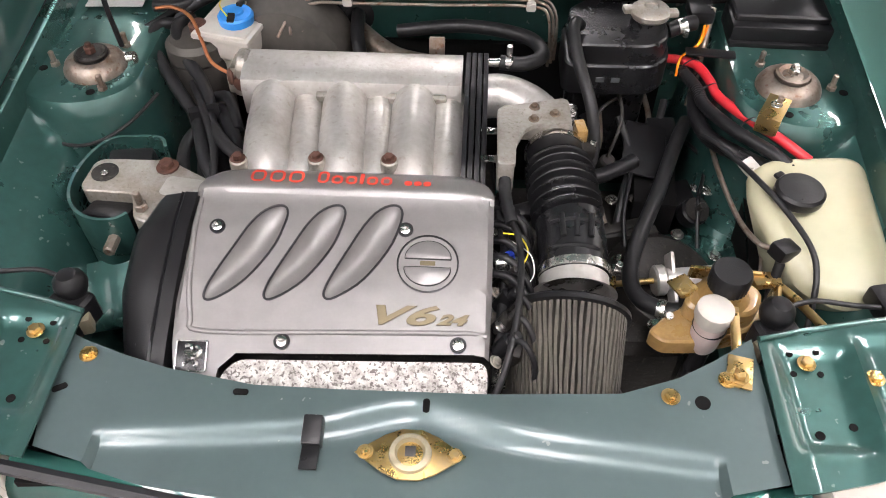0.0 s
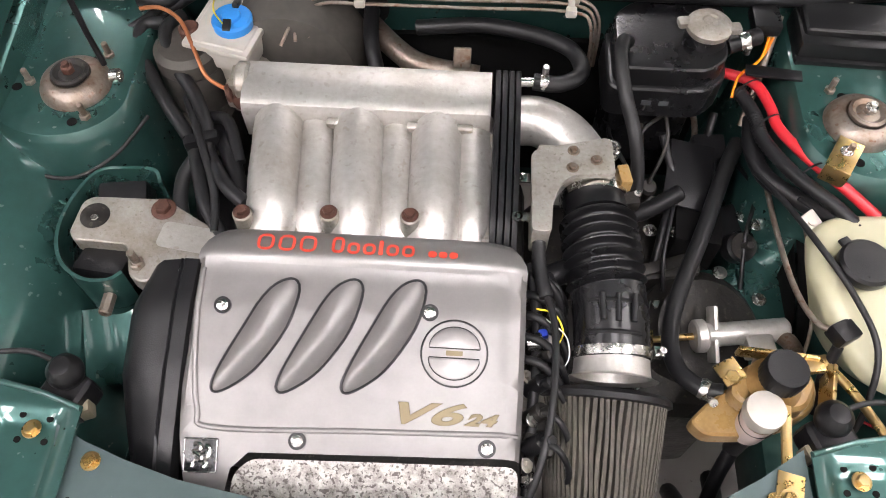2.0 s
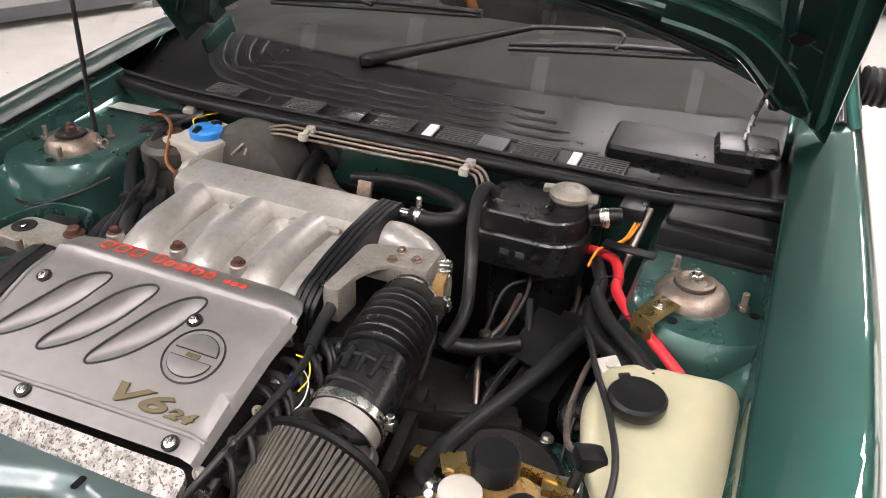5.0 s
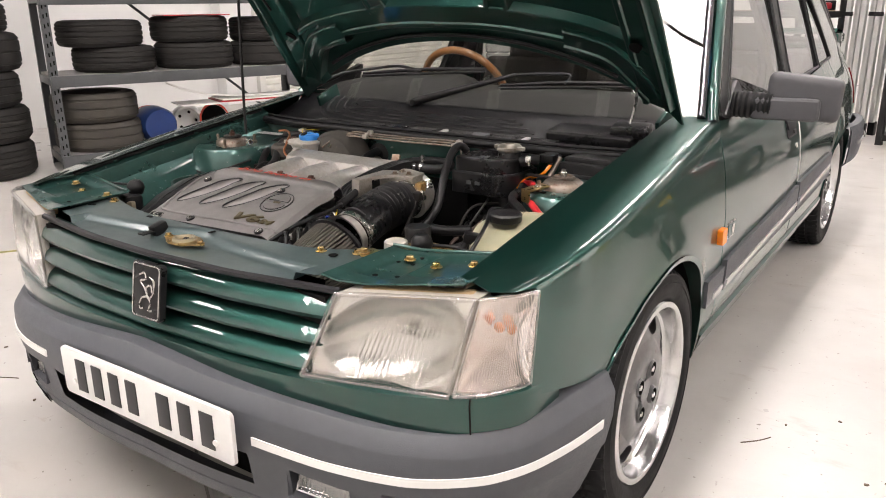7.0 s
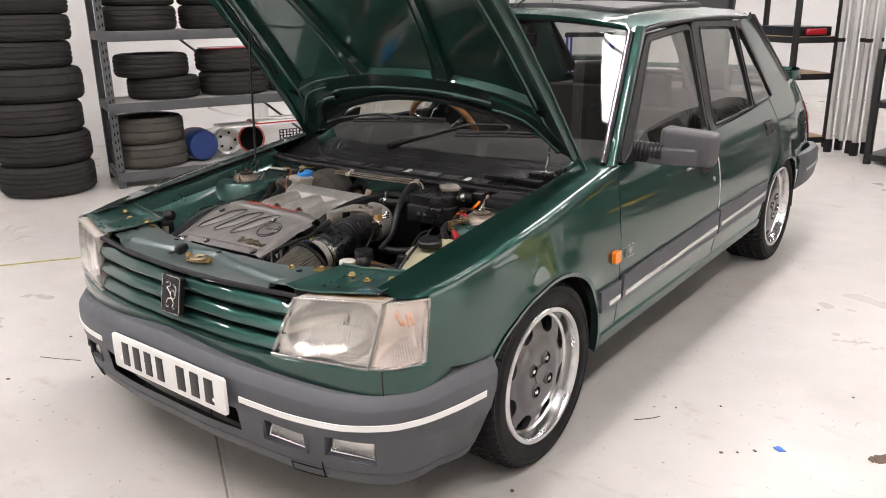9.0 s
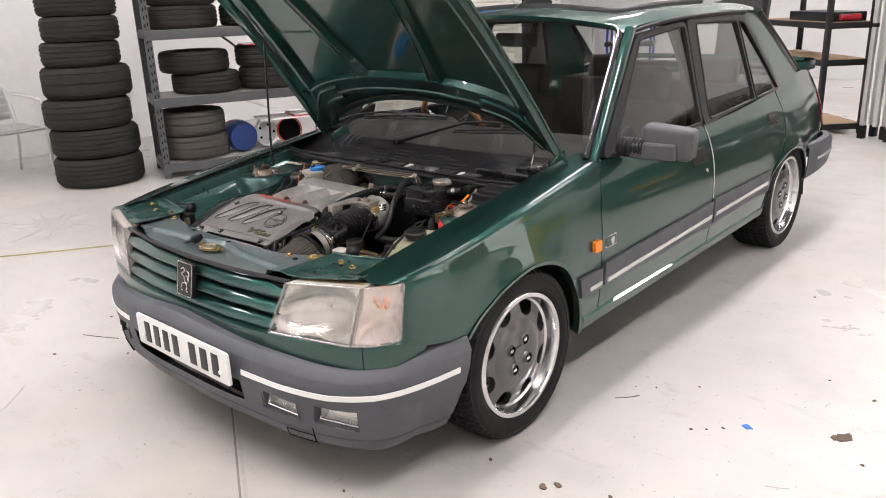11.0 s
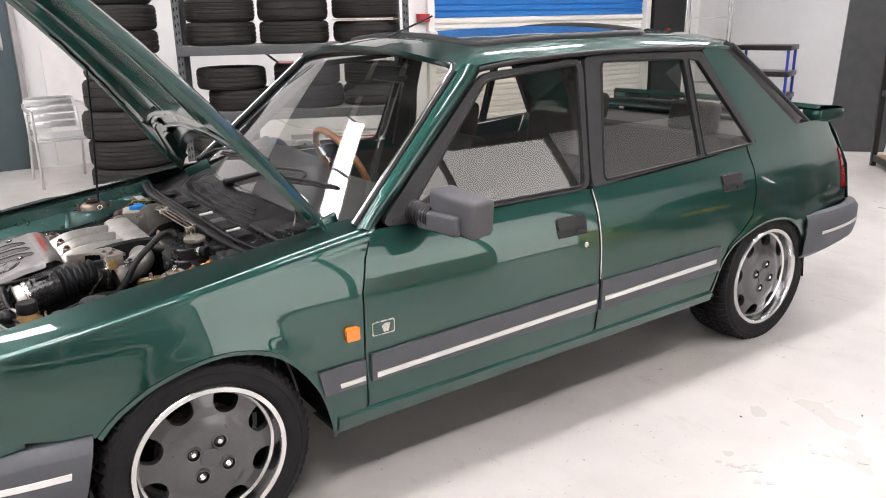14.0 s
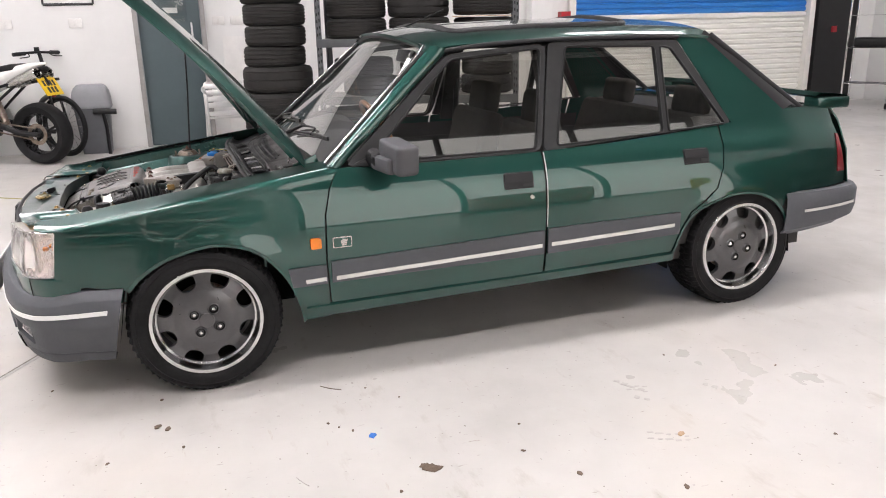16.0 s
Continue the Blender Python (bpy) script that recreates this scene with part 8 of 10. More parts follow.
    for k, (dy, dz) in enumerate(((0, 0), (0.010, 0.005), (0.020, 0.009))):
        add("brake_pipe", DULL_STEEL, car, bend(0.0026, (-0.272 + 0.02 * k, 0.095 + dy, 0.715), (-0.252, 0.13 + dy, 0.738), (-0.215, 0.155 + dy, 0.745 + dz), (-0.157, 0.158 + dy, 0.745 + dz), (0.0, 0.160 + dy, 0.745 + dz), (0.145, 0.160 + dy, 0.747 + dz), (0.180 + 0.006 * k, 0.145 + dy, 0.735), (0.185 + 0.006 * k, 0.13 + dy, 0.65)), label="thin steel brake pipe")
    for x in (-0.160, 0.150):
        add("pipe_clip", WHITE_PL, car, block((0.010, 0.036, 0.010), at(x, 0.17, 0.752, 14, 0, 0), 0.002), block((0.016, 0.012, 0.014), at(x, 0.158, 0.748), 0.003), block((0.016, 0.012, 0.014), at(x + 0.004, 0.178, 0.756), 0.003))
    add("heater_hose", HOSE, car, bend(0.0122, (0.10, 0.060, 0.704), (0.140, 0.060, 0.702), (0.170, 0.085, 0.702), (0.155, 0.130, 0.702), (0.10, 0.160, 0.70), (0.02, 0.185, 0.69), (-0.08, 0.195, 0.67)), label="thick grey heater hose")
    add("hose_clip", STEEL, car, turned([(0.0126, -0.006), (0.0136, 0), (0.0126, 0.006)], aim((0.115, 0.060, 0.704), (1, 0, 0)), 24), drum(0.005, 0.016, at(0.115, 0.060, 0.720), 8, 0.001))
    add("firewall_grommet", RUBBER, car, turned([(0.032, 0.0), (0.034, 0.01), (0.02, 0.016), (0.015, 0.03), (0, 0.03)], aim((-0.16, 0.225, 0.685), (0.1, -1, 0.1)), 24), bend(0.012, (-0.15, 0.20, 0.70), (-0.145, 0.14, 0.69), (-0.13, 0.09, 0.66)))
    add("bulkhead_pipe", DULL_STEEL, car, bend(0.018, (-0.16, 0.205, 0.67), (-0.08, 0.13, 0.66), (0.02, 0.11, 0.655)))
    add("lift_eye", DULL_STEEL, car, block((0.026, 0.008, 0.03), at(-0.005, 0.10, 0.705, -20, 0, 0), 0.002))


brake_side()


def battery_side():
    o = poly_round([(0.205, 0.050), (0.345, 0.050), (0.378, 0.082), (0.385, 0.205), (0.240, 0.205), (0.205, 0.17)], 0.022)
    bm = bmesh.new()
    prism(bm, o, 0.055, at(0, 0, 0.655), 0.008, 3)
    o2 = [(0.295 + (x - 0.295) * 0.92, 0.128 + (y - 0.128) * 0.90) for x, y in o]
    prism(bm, o2, 0.040, at(0, 0, 0.704), 0.007, 3)
    o3 = [(0.295 + (x - 0.295) * 0.8, 0.145 + (y - 0.128) * 0.6) for x, y in o]
    prism(bm, o3, 0.17, at(0, 0, 0.49), 0.006)
    t = part("coolant_tank", bm, BLACK_GLOSS, car, "black plastic coolant expansion tank")
    add("tank_neck", BLACK_GLOSS, t, turned([(0.036, 0.70), (0.034, 0.735), (0.028, 0.75), (0.028, 0.762)], at(0.340, 0.122, 0), 32))
    ops = [turned([(0.028, 0.758), (0.032, 0.763), (0.032, 0.770), (0.027, 0.775), (0.012, 0.778), (0.010, 0.775), (0.0, 0.775)], at(0.340, 0.122, 0), 36)]
    for sg in (1, -1):
        ops.append(block((0.020, 0.018, 0.010), at(0.340 + sg * 0.034, 0.122 - sg * 0.004, 0.768, 0, 0, 8), 0.004))
    add("tank_cap", CAST_DULL, t, *ops, label="dull metal pressure cap")
    add("tank_mark", RACK, t, block((0.014, 0.001, 0.009), at(0.265, 0.0485, 0.684), 0.0), block((0.014, 0.001, 0.009), at(0.290, 0.0485, 0.684), 0.0))
    add("tank_outlet", BLACK, t, bend(0.013, (0.375, 0.118, 0.735), (0.400, 0.125, 0.742), (0.418, 0.133, 0.742)))
    add("outlet_clip", STEEL, t, turned([(0.0135, -0.007), (0.015, 0), (0.0135, 0.007)], aim((0.396, 0.123, 0.741), (1, 0.25, 0.2)), 20), drum(0.005, 0.014, at(0.402, 0.110, 0.730), 8, 0.001))
    add("overflow_hose", HOSE, car, bend(0.0098, (0.228, 0.098, 0.752), (0.218, 0.085, 0.766), (0.214, 0.060, 0.760), (0.224, 0.015, 0.733), (0.243, -0.035, 0.695), (0.252, -0.075, 0.64), (0.235, -0.11, 0.60)), label="grey rubber hose over the tank")
    f = add("fuse_box", BLACK, car, block((0.165, 0.085, 0.045), at(0.562, 0.158, 0.724, 0, 0, -2), 0.006), block((0.168, 0.014, 0.010), at(0.561, 0.115, 0.716, 0, 0, -2), 0.003), label="black fuse box with a lid")
    add("fuse_lid", BLACK, f, block((0.155, 0.064, 0.02), at(0.562, 0.165, 0.748, 0, 0, -2), 0.008, 3))
    add("box_clip", WHITE_PL, f, block((0.024, 0.014, 0.008), at(0.55, 0.205, 0.752), 0.002))
    add("box_bracket", BLACK, car, block((0.08, 0.02, 0.004), at(0.445, 0.092, 0.712, 0, 0, -6), 0.001), block((0.02, 0.05, 0.004), at(0.492, 0.072, 0.702, 0, 0, 20), 0.001), block((0.04, 0.05, 0.02), at(0.432, 0.165, 0.745), 0.004))
    add("bay_strut", DULL_STEEL, car, bend(0.006, (0.455, 0.175, 0.745), (0.440, 0.12, 0.68), (0.425, 0.07, 0.62)))
    add("orange_wire", ORANGE, car, bend(0.0022, (0.44, 0.145, 0.73), (0.43, 0.12, 0.71), (0.40, 0.095, 0.70), (0.392, 0.07, 0.68)))
    add("orange_wire", ORANGE, car, bend(0.0022, (0.446, 0.145, 0.73), (0.434, 0.125, 0.71), (0.412, 0.105, 0.70)))
    red = [(0.365, 0.135, 0.665), (0.385, 0.118, 0.682), (0.424, 0.092, 0.69), (0.442, 0.05, 0.688), (0.448, 0.01, 0.688), (0.480, -0.045, 0.690), (0.520, -0.092, 0.690), (0.560, -0.128, 0.678)]
    add("battery_cable", RED, car, bend(0.0078, *red, n=12), label="thick red battery cable")
    loom = [(x - 0.022 + 0.006 * (i > 3), y - 0.010 - 0.004 * i, z - 0.006) for i, (x, y, z) in enumerate(red[2:])]
    add("corrugated_loom", RUBBER, car, bend(0.0095, *loom, n=12, k=16, rfun=lambda i, n: 1 + 0.1 * (i % 2)), label="black corrugated cable sleeve")
    add("corrugated_loom", RUBBER, car, bend(0.0125, (0.425, 0.05, 0.66), (0.420, 0.0, 0.655), (0.435, -0.05, 0.65), (0.48, -0.085, 0.645), (0.52, -0.11, 0.64), n=12, k=10, rfun=lambda i, n: 1 + 0.06 * (i % 2)))
    for p in ((0.424, 0.088, 0.69), (0.444, 0.025, 0.688), (0.49, -0.058, 0.688)):
        add("cable_tie", BLACK, car, turned([(0.022, -0.0015), (0.0224, 0), (0.022, 0.0015)], aim((p[0] - 0.008, p[1] - 0.006, p[2] - 0.006), (0.4, -0.8, 0)), 20))
    add("zinc_bracket", ZINC, car, block((0.034, 0.05, 0.003), at(0.512, -0.060, 0.722, 8, 0, -30), 0.001), block((0.034, 0.003, 0.03), at(0.499, -0.084, 0.706, 0, 0, -30), 0.001))
    hexbolt(car, (0.514, -0.056, 0.724), 0.006, STEEL)
    # washer bottle
    o = poly_round([(0.468, -0.148), (0.500, -0.128), (0.632, -0.126), (0.640, -0.355), (0.560, -0.362), (0.515, -0.340), (0.478, -0.288), (0.458, -0.210)], 0.03, 6)
    bm = bmesh.new()
    prism(bm, o, 0.20, at(0, 0, 0.475), 0.018, 4)
    for v in bm.verts:
        if v.co.z > 0.6:
            v.co.z += 0.018 * math.sin((v.co.x - 0.46) / 0.18 * 2.2) - 0.05 * max(0, -0.25 - v.co.y) / 0.1
        else:
            v.co.x += (0.60 - v.co.x) * 0.42
            v.co.y += (-0.21 - v.co.y) * 0.40
            v.co.z += 0.05
    w = part("washer_bottle", bm, WASHER, car, "ivory plastic washer bottle with a black cap")
    add("bottle_cap", BLACK, w, turned([(0.033, 0.682), (0.0345, 0.686), (0.0345, 0.696), (0.031, 0.700), (0.012, 0.701), (0.0, 0.702)], at(0.521, -0.210, 0.0), 34), block((0.014, 0.012, 0.006), at(0.500, -0.180, 0.694, 0, 0, 30), 0.002))
    add("bottle_lug", WHITE_PL, w, block((0.03, 0.03, 0.006), at(0.475, -0.136, 0.668, 20, 0, 40), 0.003), drum(0.006, 0.004, at(0.475, -0.136, 0.669), 14))
    add("washer_tube", HOSE, car, bend(0.0042, (0.420, -0.04, 0.65), (0.440, -0.10, 0.672), (0.466, -0.18, 0.69), (0.500, -0.25, 0.685), (0.522, -0.32, 0.67), (0.515, -0.38, 0.62), (0.50, -0.41, 0.58)))
    add("silver_pipe", DULL_STEEL, car, bend(0.004, (0.447, -0.02, 0.62), (0.442, -0.12, 0.635), (0.447, -0.22, 0.645), (0.462, -0.278, 0.655), (0.482, -0.292, 0.664)))
    add("pipe_plug", BLACK, car, block((0.034, 0.028, 0.022), at(0.490, -0.293, 0.660, 0, 10, 30), 0.005), bend(0.007, (0.484, -0.308, 0.652), (0.476, -0.335, 0.61), (0.482, -0.36, 0.56)))
    for k, mt in enumerate((RED, BLUE_CAP, PAPER, BLACK)):
        add("loose_wire", mt, car, bend(0.002, (0.545 + 0.012 * k, -0.37, 0.56), (0.555 + 0.010 * k, -0.39, 0.58), (0.58 + 0.006 * k, -0.40, 0.56)))
    # steering fluid reservoir in its zinc frame
    o = poly_round([(0.302, -0.400), (0.330, -0.372), (0.368, -0.345), (0.400, -0.322), (0.450, -0.326), (0.470, -0.345), (0.460, -0.378), (0.425, -0.400), (0.370, -0.416), (0.320, -0.418)], 0.016, 5)
    bm = bmesh.new()
    prism(bm, o, 0.026, at(0, 0, 0.585), 0.008, 3)
    o2 = poly_round([(0.345, -0.372), (0.372, -0.330), (0.440, -0.325), (0.458, -0.350), (0.440, -0.388), (0.380, -0.398)], 0.016, 5)
    prism(bm, o2, 0.034, at(0, 0, 0.606), 0.012, 3)
    p = part("fluid_reservoir", bm, AMBER, car, "amber power steering fluid reservoir with a black cap")
    add("reservoir_neck", AMBER, p, turned([(0.038, 0.60), (0.034, 0.640), (0.025, 0.652), (0.024, 0.664)], at(0.402, -0.357, 0), 30))
    bm = bmesh.new()
    rows = []
    for r, z in ((0.025, 0.658), (0.0268, 0.660), (0.0268, 0.684), (0.0245, 0.688)):
        rows.append([(0.402 + r * (1 - 0.03 * (i % 2)) * math.cos(2 * math.pi * i / 60), -0.357 + r * (1 - 0.03 * (i % 2)) * math.sin(2 * math.pi * i / 60), z) for i in range(60)])
    rows.append([(0.402 + 0.012 * math.cos(2 * math.pi * i / 60), -0.357 + 0.012 * math.sin(2 * math.pi * i / 60), 0.687) for i in range(60)])
    grid_mesh(bm, rows, closed=True)
    bm.faces.new([v for v in bm.verts if abs(v.co.z - 0.687) < 1e-5])
    part("reservoir_cap", bm, BLACK, p, "knurled black cap")
    add("zinc_strap", ZINC, p, bend(0.006, (0.475, -0.328, 0.635), (0.495, -0.36, 0.640), (0.515, -0.405, 0.645), (0.53, -0.44, 0.648), n=6), block((0.03, 0.022, 0.012), at(0.463, -0.325, 0.632, 0, 0, 10), 0.003))
    add("zinc_cradle", ZINC, p, block((0.006, 0.08, 0.03), at(0.470, -0.365, 0.628, 0, 12, -14), 0.002), block((0.10, 0.006, 0.022), at(0.415, -0.316, 0.632, 0, 0, -4), 0.002), block((0.03, 0.03, 0.004), at(0.350, -0.345, 0.640, 0, 0, 30), 0.001))
    add("strap_nut", ZINC, p, drum(0.010, 0.014, at(0.352, -0.352, 0.63), 6, 0.002))
    add("zinc_bracket", ZINC, p, block((0.012, 0.10, 0.006), at(0.398, -0.44, 0.655, 0, 0, -8), 0.002), block((0.030, 0.045, 0.003), at(0.388, -0.497, 0.667, 0, 0, -14), 0.001))
    hexbolt(p, (0.385, -0.505, 0.669), 0.008, ZINC)
    rx, ry = 0.379, -0.400
    w = add("clutch_reservoir", WHITE_PL, car, turned([(0.0, 0.666), (0.018, 0.666), (0.0235, 0.663), (0.0245, 0.648), (0.0225, 0.644), (0.0225, 0.640)], at(rx, ry, 0), 36), label="small clear reservoir with a white cap")
    add("reservoir_cup", CUP, w, turned([(0.021, 0.642), (0.0205, 0.615), (0.019, 0.594), (0.015, 0.584), (0.0, 0.582)], at(rx - 0.001, ry - 0.003, 0), 30))
    add("reservoir_band", RUBBER, w, turned([(0.021, 0.625), (0.0225, 0.628), (0.021, 0.632)], at(rx, ry - 0.002, 0), 30))
    add("reservoir_base", BLACK, w, drum(0.012, 0.05, aim((rx - 0.004, ry - 0.010, 0.535), (0.1, 0.1, 1)), 16, 0.004), bend(0.010, (rx - 0.004, ry - 0.012, 0.54), (rx - 0.018, ry - 0.04, 0.51), (rx - 0.026, ry - 0.07, 0.47)))
    # clutch cylinder
    c = add("clutch_cylinder", CAST, car, drum(0.017, 0.13, aim((0.352, -0.246, 0.53), (1, 0.14, 0.02)), 24, 0.004), drum(0.024, 0.018, aim((0.345, -0.247, 0.53), (1, 0.14, 0.02)), 24, 0.003), block((0.007, 0.080, 0.024), at(0.372, -0.244, 0.534, 25, 10, 8), 0.003), block((0.04, 0.035, 0.03), at(0.435, -0.255, 0.53, 0, 0, 8), 0.006), label="bright aluminium clutch cylinder")
    add("push_rod", ZINC, c, bend(0.005, (0.28, -0.256, 0.528), (0.35, -0.246, 0.53), n=8), block((0.03, 0.024, 0.02), at(0.272, -0.255, 0.53), 0.004))
    add("bleed_pipe", DULL_STEEL, c, bend(0.004, (0.43, -0.262, 0.535), (0.422, -0.285, 0.545), (0.41, -0.31, 0.55)), bend(0.012, (0.468, -0.235, 0.53), (0.478, -0.255, 0.54), (0.476, -0.275, 0.55)))
    add("bay_hose", HOSE, car, bend(0.0122, (0.425, 0.055, 0.60), (0.40, 0.0, 0.59), (0.362, -0.10, 0.575), (0.318, -0.205, 0.565), (0.300, -0.275, 0.57), (0.304, -0.325, 0.585), (0.330, -0.352, 0.595), (0.352, -0.358, 0.60), n=14), label="long black rubber hose across the bay")
    add("bay_hose_clip", STEEL, car, turned([(0.0128, -0.006), (0.0142, 0), (0.0128, 0.006)], aim((0.330, -0.352, 0.595), (1, -0.4, 0.1)), 24), drum(0.006, 0.02, at(0.334, -0.368, 0.598, 30, 0, 0), 8, 0.001))
    s_ = add("relay_can", BLACK, car, drum(0.024, 0.03, aim((0.430, -0.080, 0.505), (0.2, -0.4, 0.9)), 26, 0.004), block((0.05, 0.08, 0.01), at(0.425, -0.05, 0.51, 10, 0, 20), 0.003))
    add("can_plate", GRIME, s_, drum(0.021, 0.003, aim((0.436, -0.092, 0.532), (0.2, -0.4, 0.9)), 26), drum(0.006, 0.022, aim((0.436, -0.092, 0.532), (0.2, -0.4, 0.9)), 8, 0.001))
    hexbolt(car, (0.447, -0.032, 0.525), 0.008, STEEL)
    add("relay_box", BLACK, car, block((0.05, 0.045, 0.04), at(0.388, 0.06, 0.565, 10, 0, 4), 0.005), block((0.026, 0.004, 0.010), at(0.388, 0.036, 0.570), 0.001), label="black relay box")
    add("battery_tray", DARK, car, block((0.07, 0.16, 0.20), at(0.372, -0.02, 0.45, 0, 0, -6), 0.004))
    add("bay_loom", RUBBER, car, bend(0.012, (0.22, -0.10, 0.60), (0.27, -0.08, 0.59), (0.33, -0.04, 0.59), n=10, k=14, rfun=lambda i, n: 1 + 0.1 * (i % 2)))
    add("side_member", PAINT_BAY, car, block((0.09, 0.64, 0.10), at(0.475, -0.20, 0.44, 0, 4, 0), 0.012), label="green side member")
    add("side_member", PAINT_BAY, car, block((0.09, 0.64, 0.10), at(-0.475, -0.20, 0.42, 0, -4, 0), 0.012))
    add("tray_stamping", PAINT_BAY, car, block((0.10, 0.10, 0.03), at(0.43, -0.155, 0.475, 0, 8, 10), 0.01), drum(0.012, 0.004, at(0.432, -0.15, 0.491), 16, 0.001))
    for s in (1, -1):
        b = add("lamp_adjuster", BLACK, car, turned([(0.0, 0.022), (0.012, 0.019), (0.020, 0.010), (0.022, 0.0), (0.019, -0.010), (0.016, -0.016)], at(0.450, -0.410, 0.672), 24), block((0.055, 0.05, 0.05), at(0.455, -0.425, 0.635, 0, 0, 20), 0.012, 3), block((0.03, 0.07, 0.03), at(0.475, -0.455, 0.61, 20, 0, 30), 0.008), s=s, label="black headlamp adjuster with a rubber boot")
        add("adjuster_wire", HOSE, car, bend(0.0035, (0.465, -0.398, 0.668), (0.505, -0.385, 0.668), (0.56, -0.388, 0.665), (0.63, -0.385, 0.66)), s=s)
        add("adjuster_ring", BRASS, b, block((0.02, 0.02, 0.03), at(s * 0.435, -0.44, 0.63, 0, 0, 20), 0.005))
    add("black_connector", BLACK, car, block((0.05, 0.05, 0.03), at(0.61, -0.375, 0.655, 0, 0, 12), 0.006))
    rng = random.Random(21)
    for k in range(7):
        x, y = 0.255 + 0.028 * k, 0.10 - 0.05 * (k % 4)
        add("bay_pipe", [BLACK, DULL_STEEL, HOSE][k % 3], car, bend(0.0035 + 0.0015 * (k % 3), (x, y + 0.06, 0.56 + 0.02 * (k % 3)), (x + rng.uniform(-0.03, 0.03), y - 0.01, 0.565), (x + rng.uniform(-0.03, 0.03), y - 0.08, 0.545), (x + rng.uniform(-0.05, 0.02), y - 0.15, 0.50)))
    for x, y, z in ((0.335, -0.075, 0.535), (0.405, -0.125, 0.505), (0.30, -0.065, 0.52), (0.46, -0.165, 0.50), (0.455, -0.06, 0.545), (0.345, -0.31, 0.50)):
        hexbolt(car, (x, y, z), 0.0075, STEEL)
    add("bay_bracket", BLACK, car, block((0.07, 0.11, 0.005), at(0.352, 0.005, 0.575, 12, 6, -8), 0.001), block((0.006, 0.12, 0.07), at(0.388, 0.0, 0.545, 0, 4, -8), 0.002), label="black steel bracket beside the gearbox")
    add("bay_bracket", GRIME, car, block((0.12, 0.02, 0.03), at(0.30, -0.135, 0.515, 0, 0, 20), 0.005))
    add("brake_line", DULL_STEEL, car, bend(0.0028, (0.50, 0.10, 0.64), (0.498, 0.0, 0.60), (0.505, -0.12, 0.59), (0.50, -0.24, 0.56), (0.46, -0.33, 0.52)))
    add("seam_sealer", PAINT_BAY, car, bend(0.004, (-0.475, 0.12, 0.70), (-0.468, 0.05, 0.66), (-0.470, -0.03, 0.58), (-0.478, -0.06, 0.50)))
    add("seam_sealer", PAINT_BAY, car, bend(0.004, (-0.63, -0.13, 0.665), (-0.57, -0.135, 0.62), (-0.515, -0.13, 0.56), (-0.49, -0.13, 0.50)))
    # low cross members, radiator and an added sheet, near-black for the bay's shade
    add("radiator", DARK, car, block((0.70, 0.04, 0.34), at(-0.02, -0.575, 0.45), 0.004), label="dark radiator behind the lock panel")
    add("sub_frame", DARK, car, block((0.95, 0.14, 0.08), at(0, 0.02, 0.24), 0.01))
    add("dark_bay_sheet", DARK, car, block((0.62, 0.42, 0.012), at(-0.22, -0.30, 0.235)))
    for p, q in (((0.30, -0.50, 0.50), (0.34, -0.42, 0.35)), ((0.33, -0.50, 0.52), (0.40, -0.40, 0.36)), ((0.26, -0.42, 0.46), (0.30, -0.36, 0.38))):
        add("lower_hose", HOSE, car, bend(0.013, p, ((p[0] + q[0]) / 2 + 0.01, (p[1] + q[1]) / 2, (p[2] + q[2]) / 2), q))


battery_side()

# ---- things in the workshop ----
def tyre_mesh(name, r, w, material, seed=0, holed=True, blocks=True):
    """A loose tyre lying flat, its base at z = 0."""
    rng = random.Random(seed)
    ri = r * 0.62
    prof = [(ri, w * 0.12), (ri + 0.012, w * 0.02), (r * 0.82, 0.0), (r * 0.93, w * 0.04), (r * 0.985, w * 0.14)]
    ng = rng.choice((3, 4, 4, 5))
    for k in range(ng):
        c = w * (0.2 + 0.6 * k / (ng - 1))
        prof += [(r, c - 0.008), (r - 0.007, c - 0.005), (r - 0.007, c + 0.003), (r, c + 0.006)]
    prof += [(r * 0.985, w * 0.86), (r * 0.93, w * 0.96), (r * 0.82, w), (ri + 0.012, w * 0.98), (ri, w * 0.88), (ri - 0.004, w * 0.5), (ri, w * 0.12)]
    bm = bmesh.new()
    lathe(bm, prof, None, 72)
    if blocks:
        for v in bm.verts:
            rr = math.hypot(v.co.x, v.co.y)
            if rr > r * 0.982 and (v.co.z < w * 0.3 or v.co.z > w * 0.7):
                a = math.atan2(v.co.y, v.co.x)
                if round(a / (2 * math.pi / 72)) % 3 == 0:
                    v.co.x *= 0.988
                    v.co.y *= 0.988
    return bm


def loose_tyre(x, y, z, r, w, label, group, seed, tilt=0.0, material=None):
    bm = tyre_mesh("tyre", r, w, TYRE_OLD, seed)
    ob = part("tyre", bm, material or TYRE_OLD)
    ob.matrix_basis = at(x, y, z, tilt, 0, seed * 37)
    return tagged(ob, label, "tyre", group)


zz = 0.0
rng = random.Random(3)
for i, (r, w) in enumerate(((0.345, 0.24), (0.342, 0.235), (0.335, 0.23), (0.34, 0.25), (0.298, 0.19), (0.292, 0.19), (0.298, 0.2), (0.295, 0.2))):
    loose_tyre(-4.32 + rng.uniform(-0.02, 0.02), 1.0 + rng.uniform(-0.03, 0.03) + (0.02 if i > 3 else 0), zz, r, w, "used black car tyre in a tall stack", "tall tyre stack", 11 + i)
    zz += w

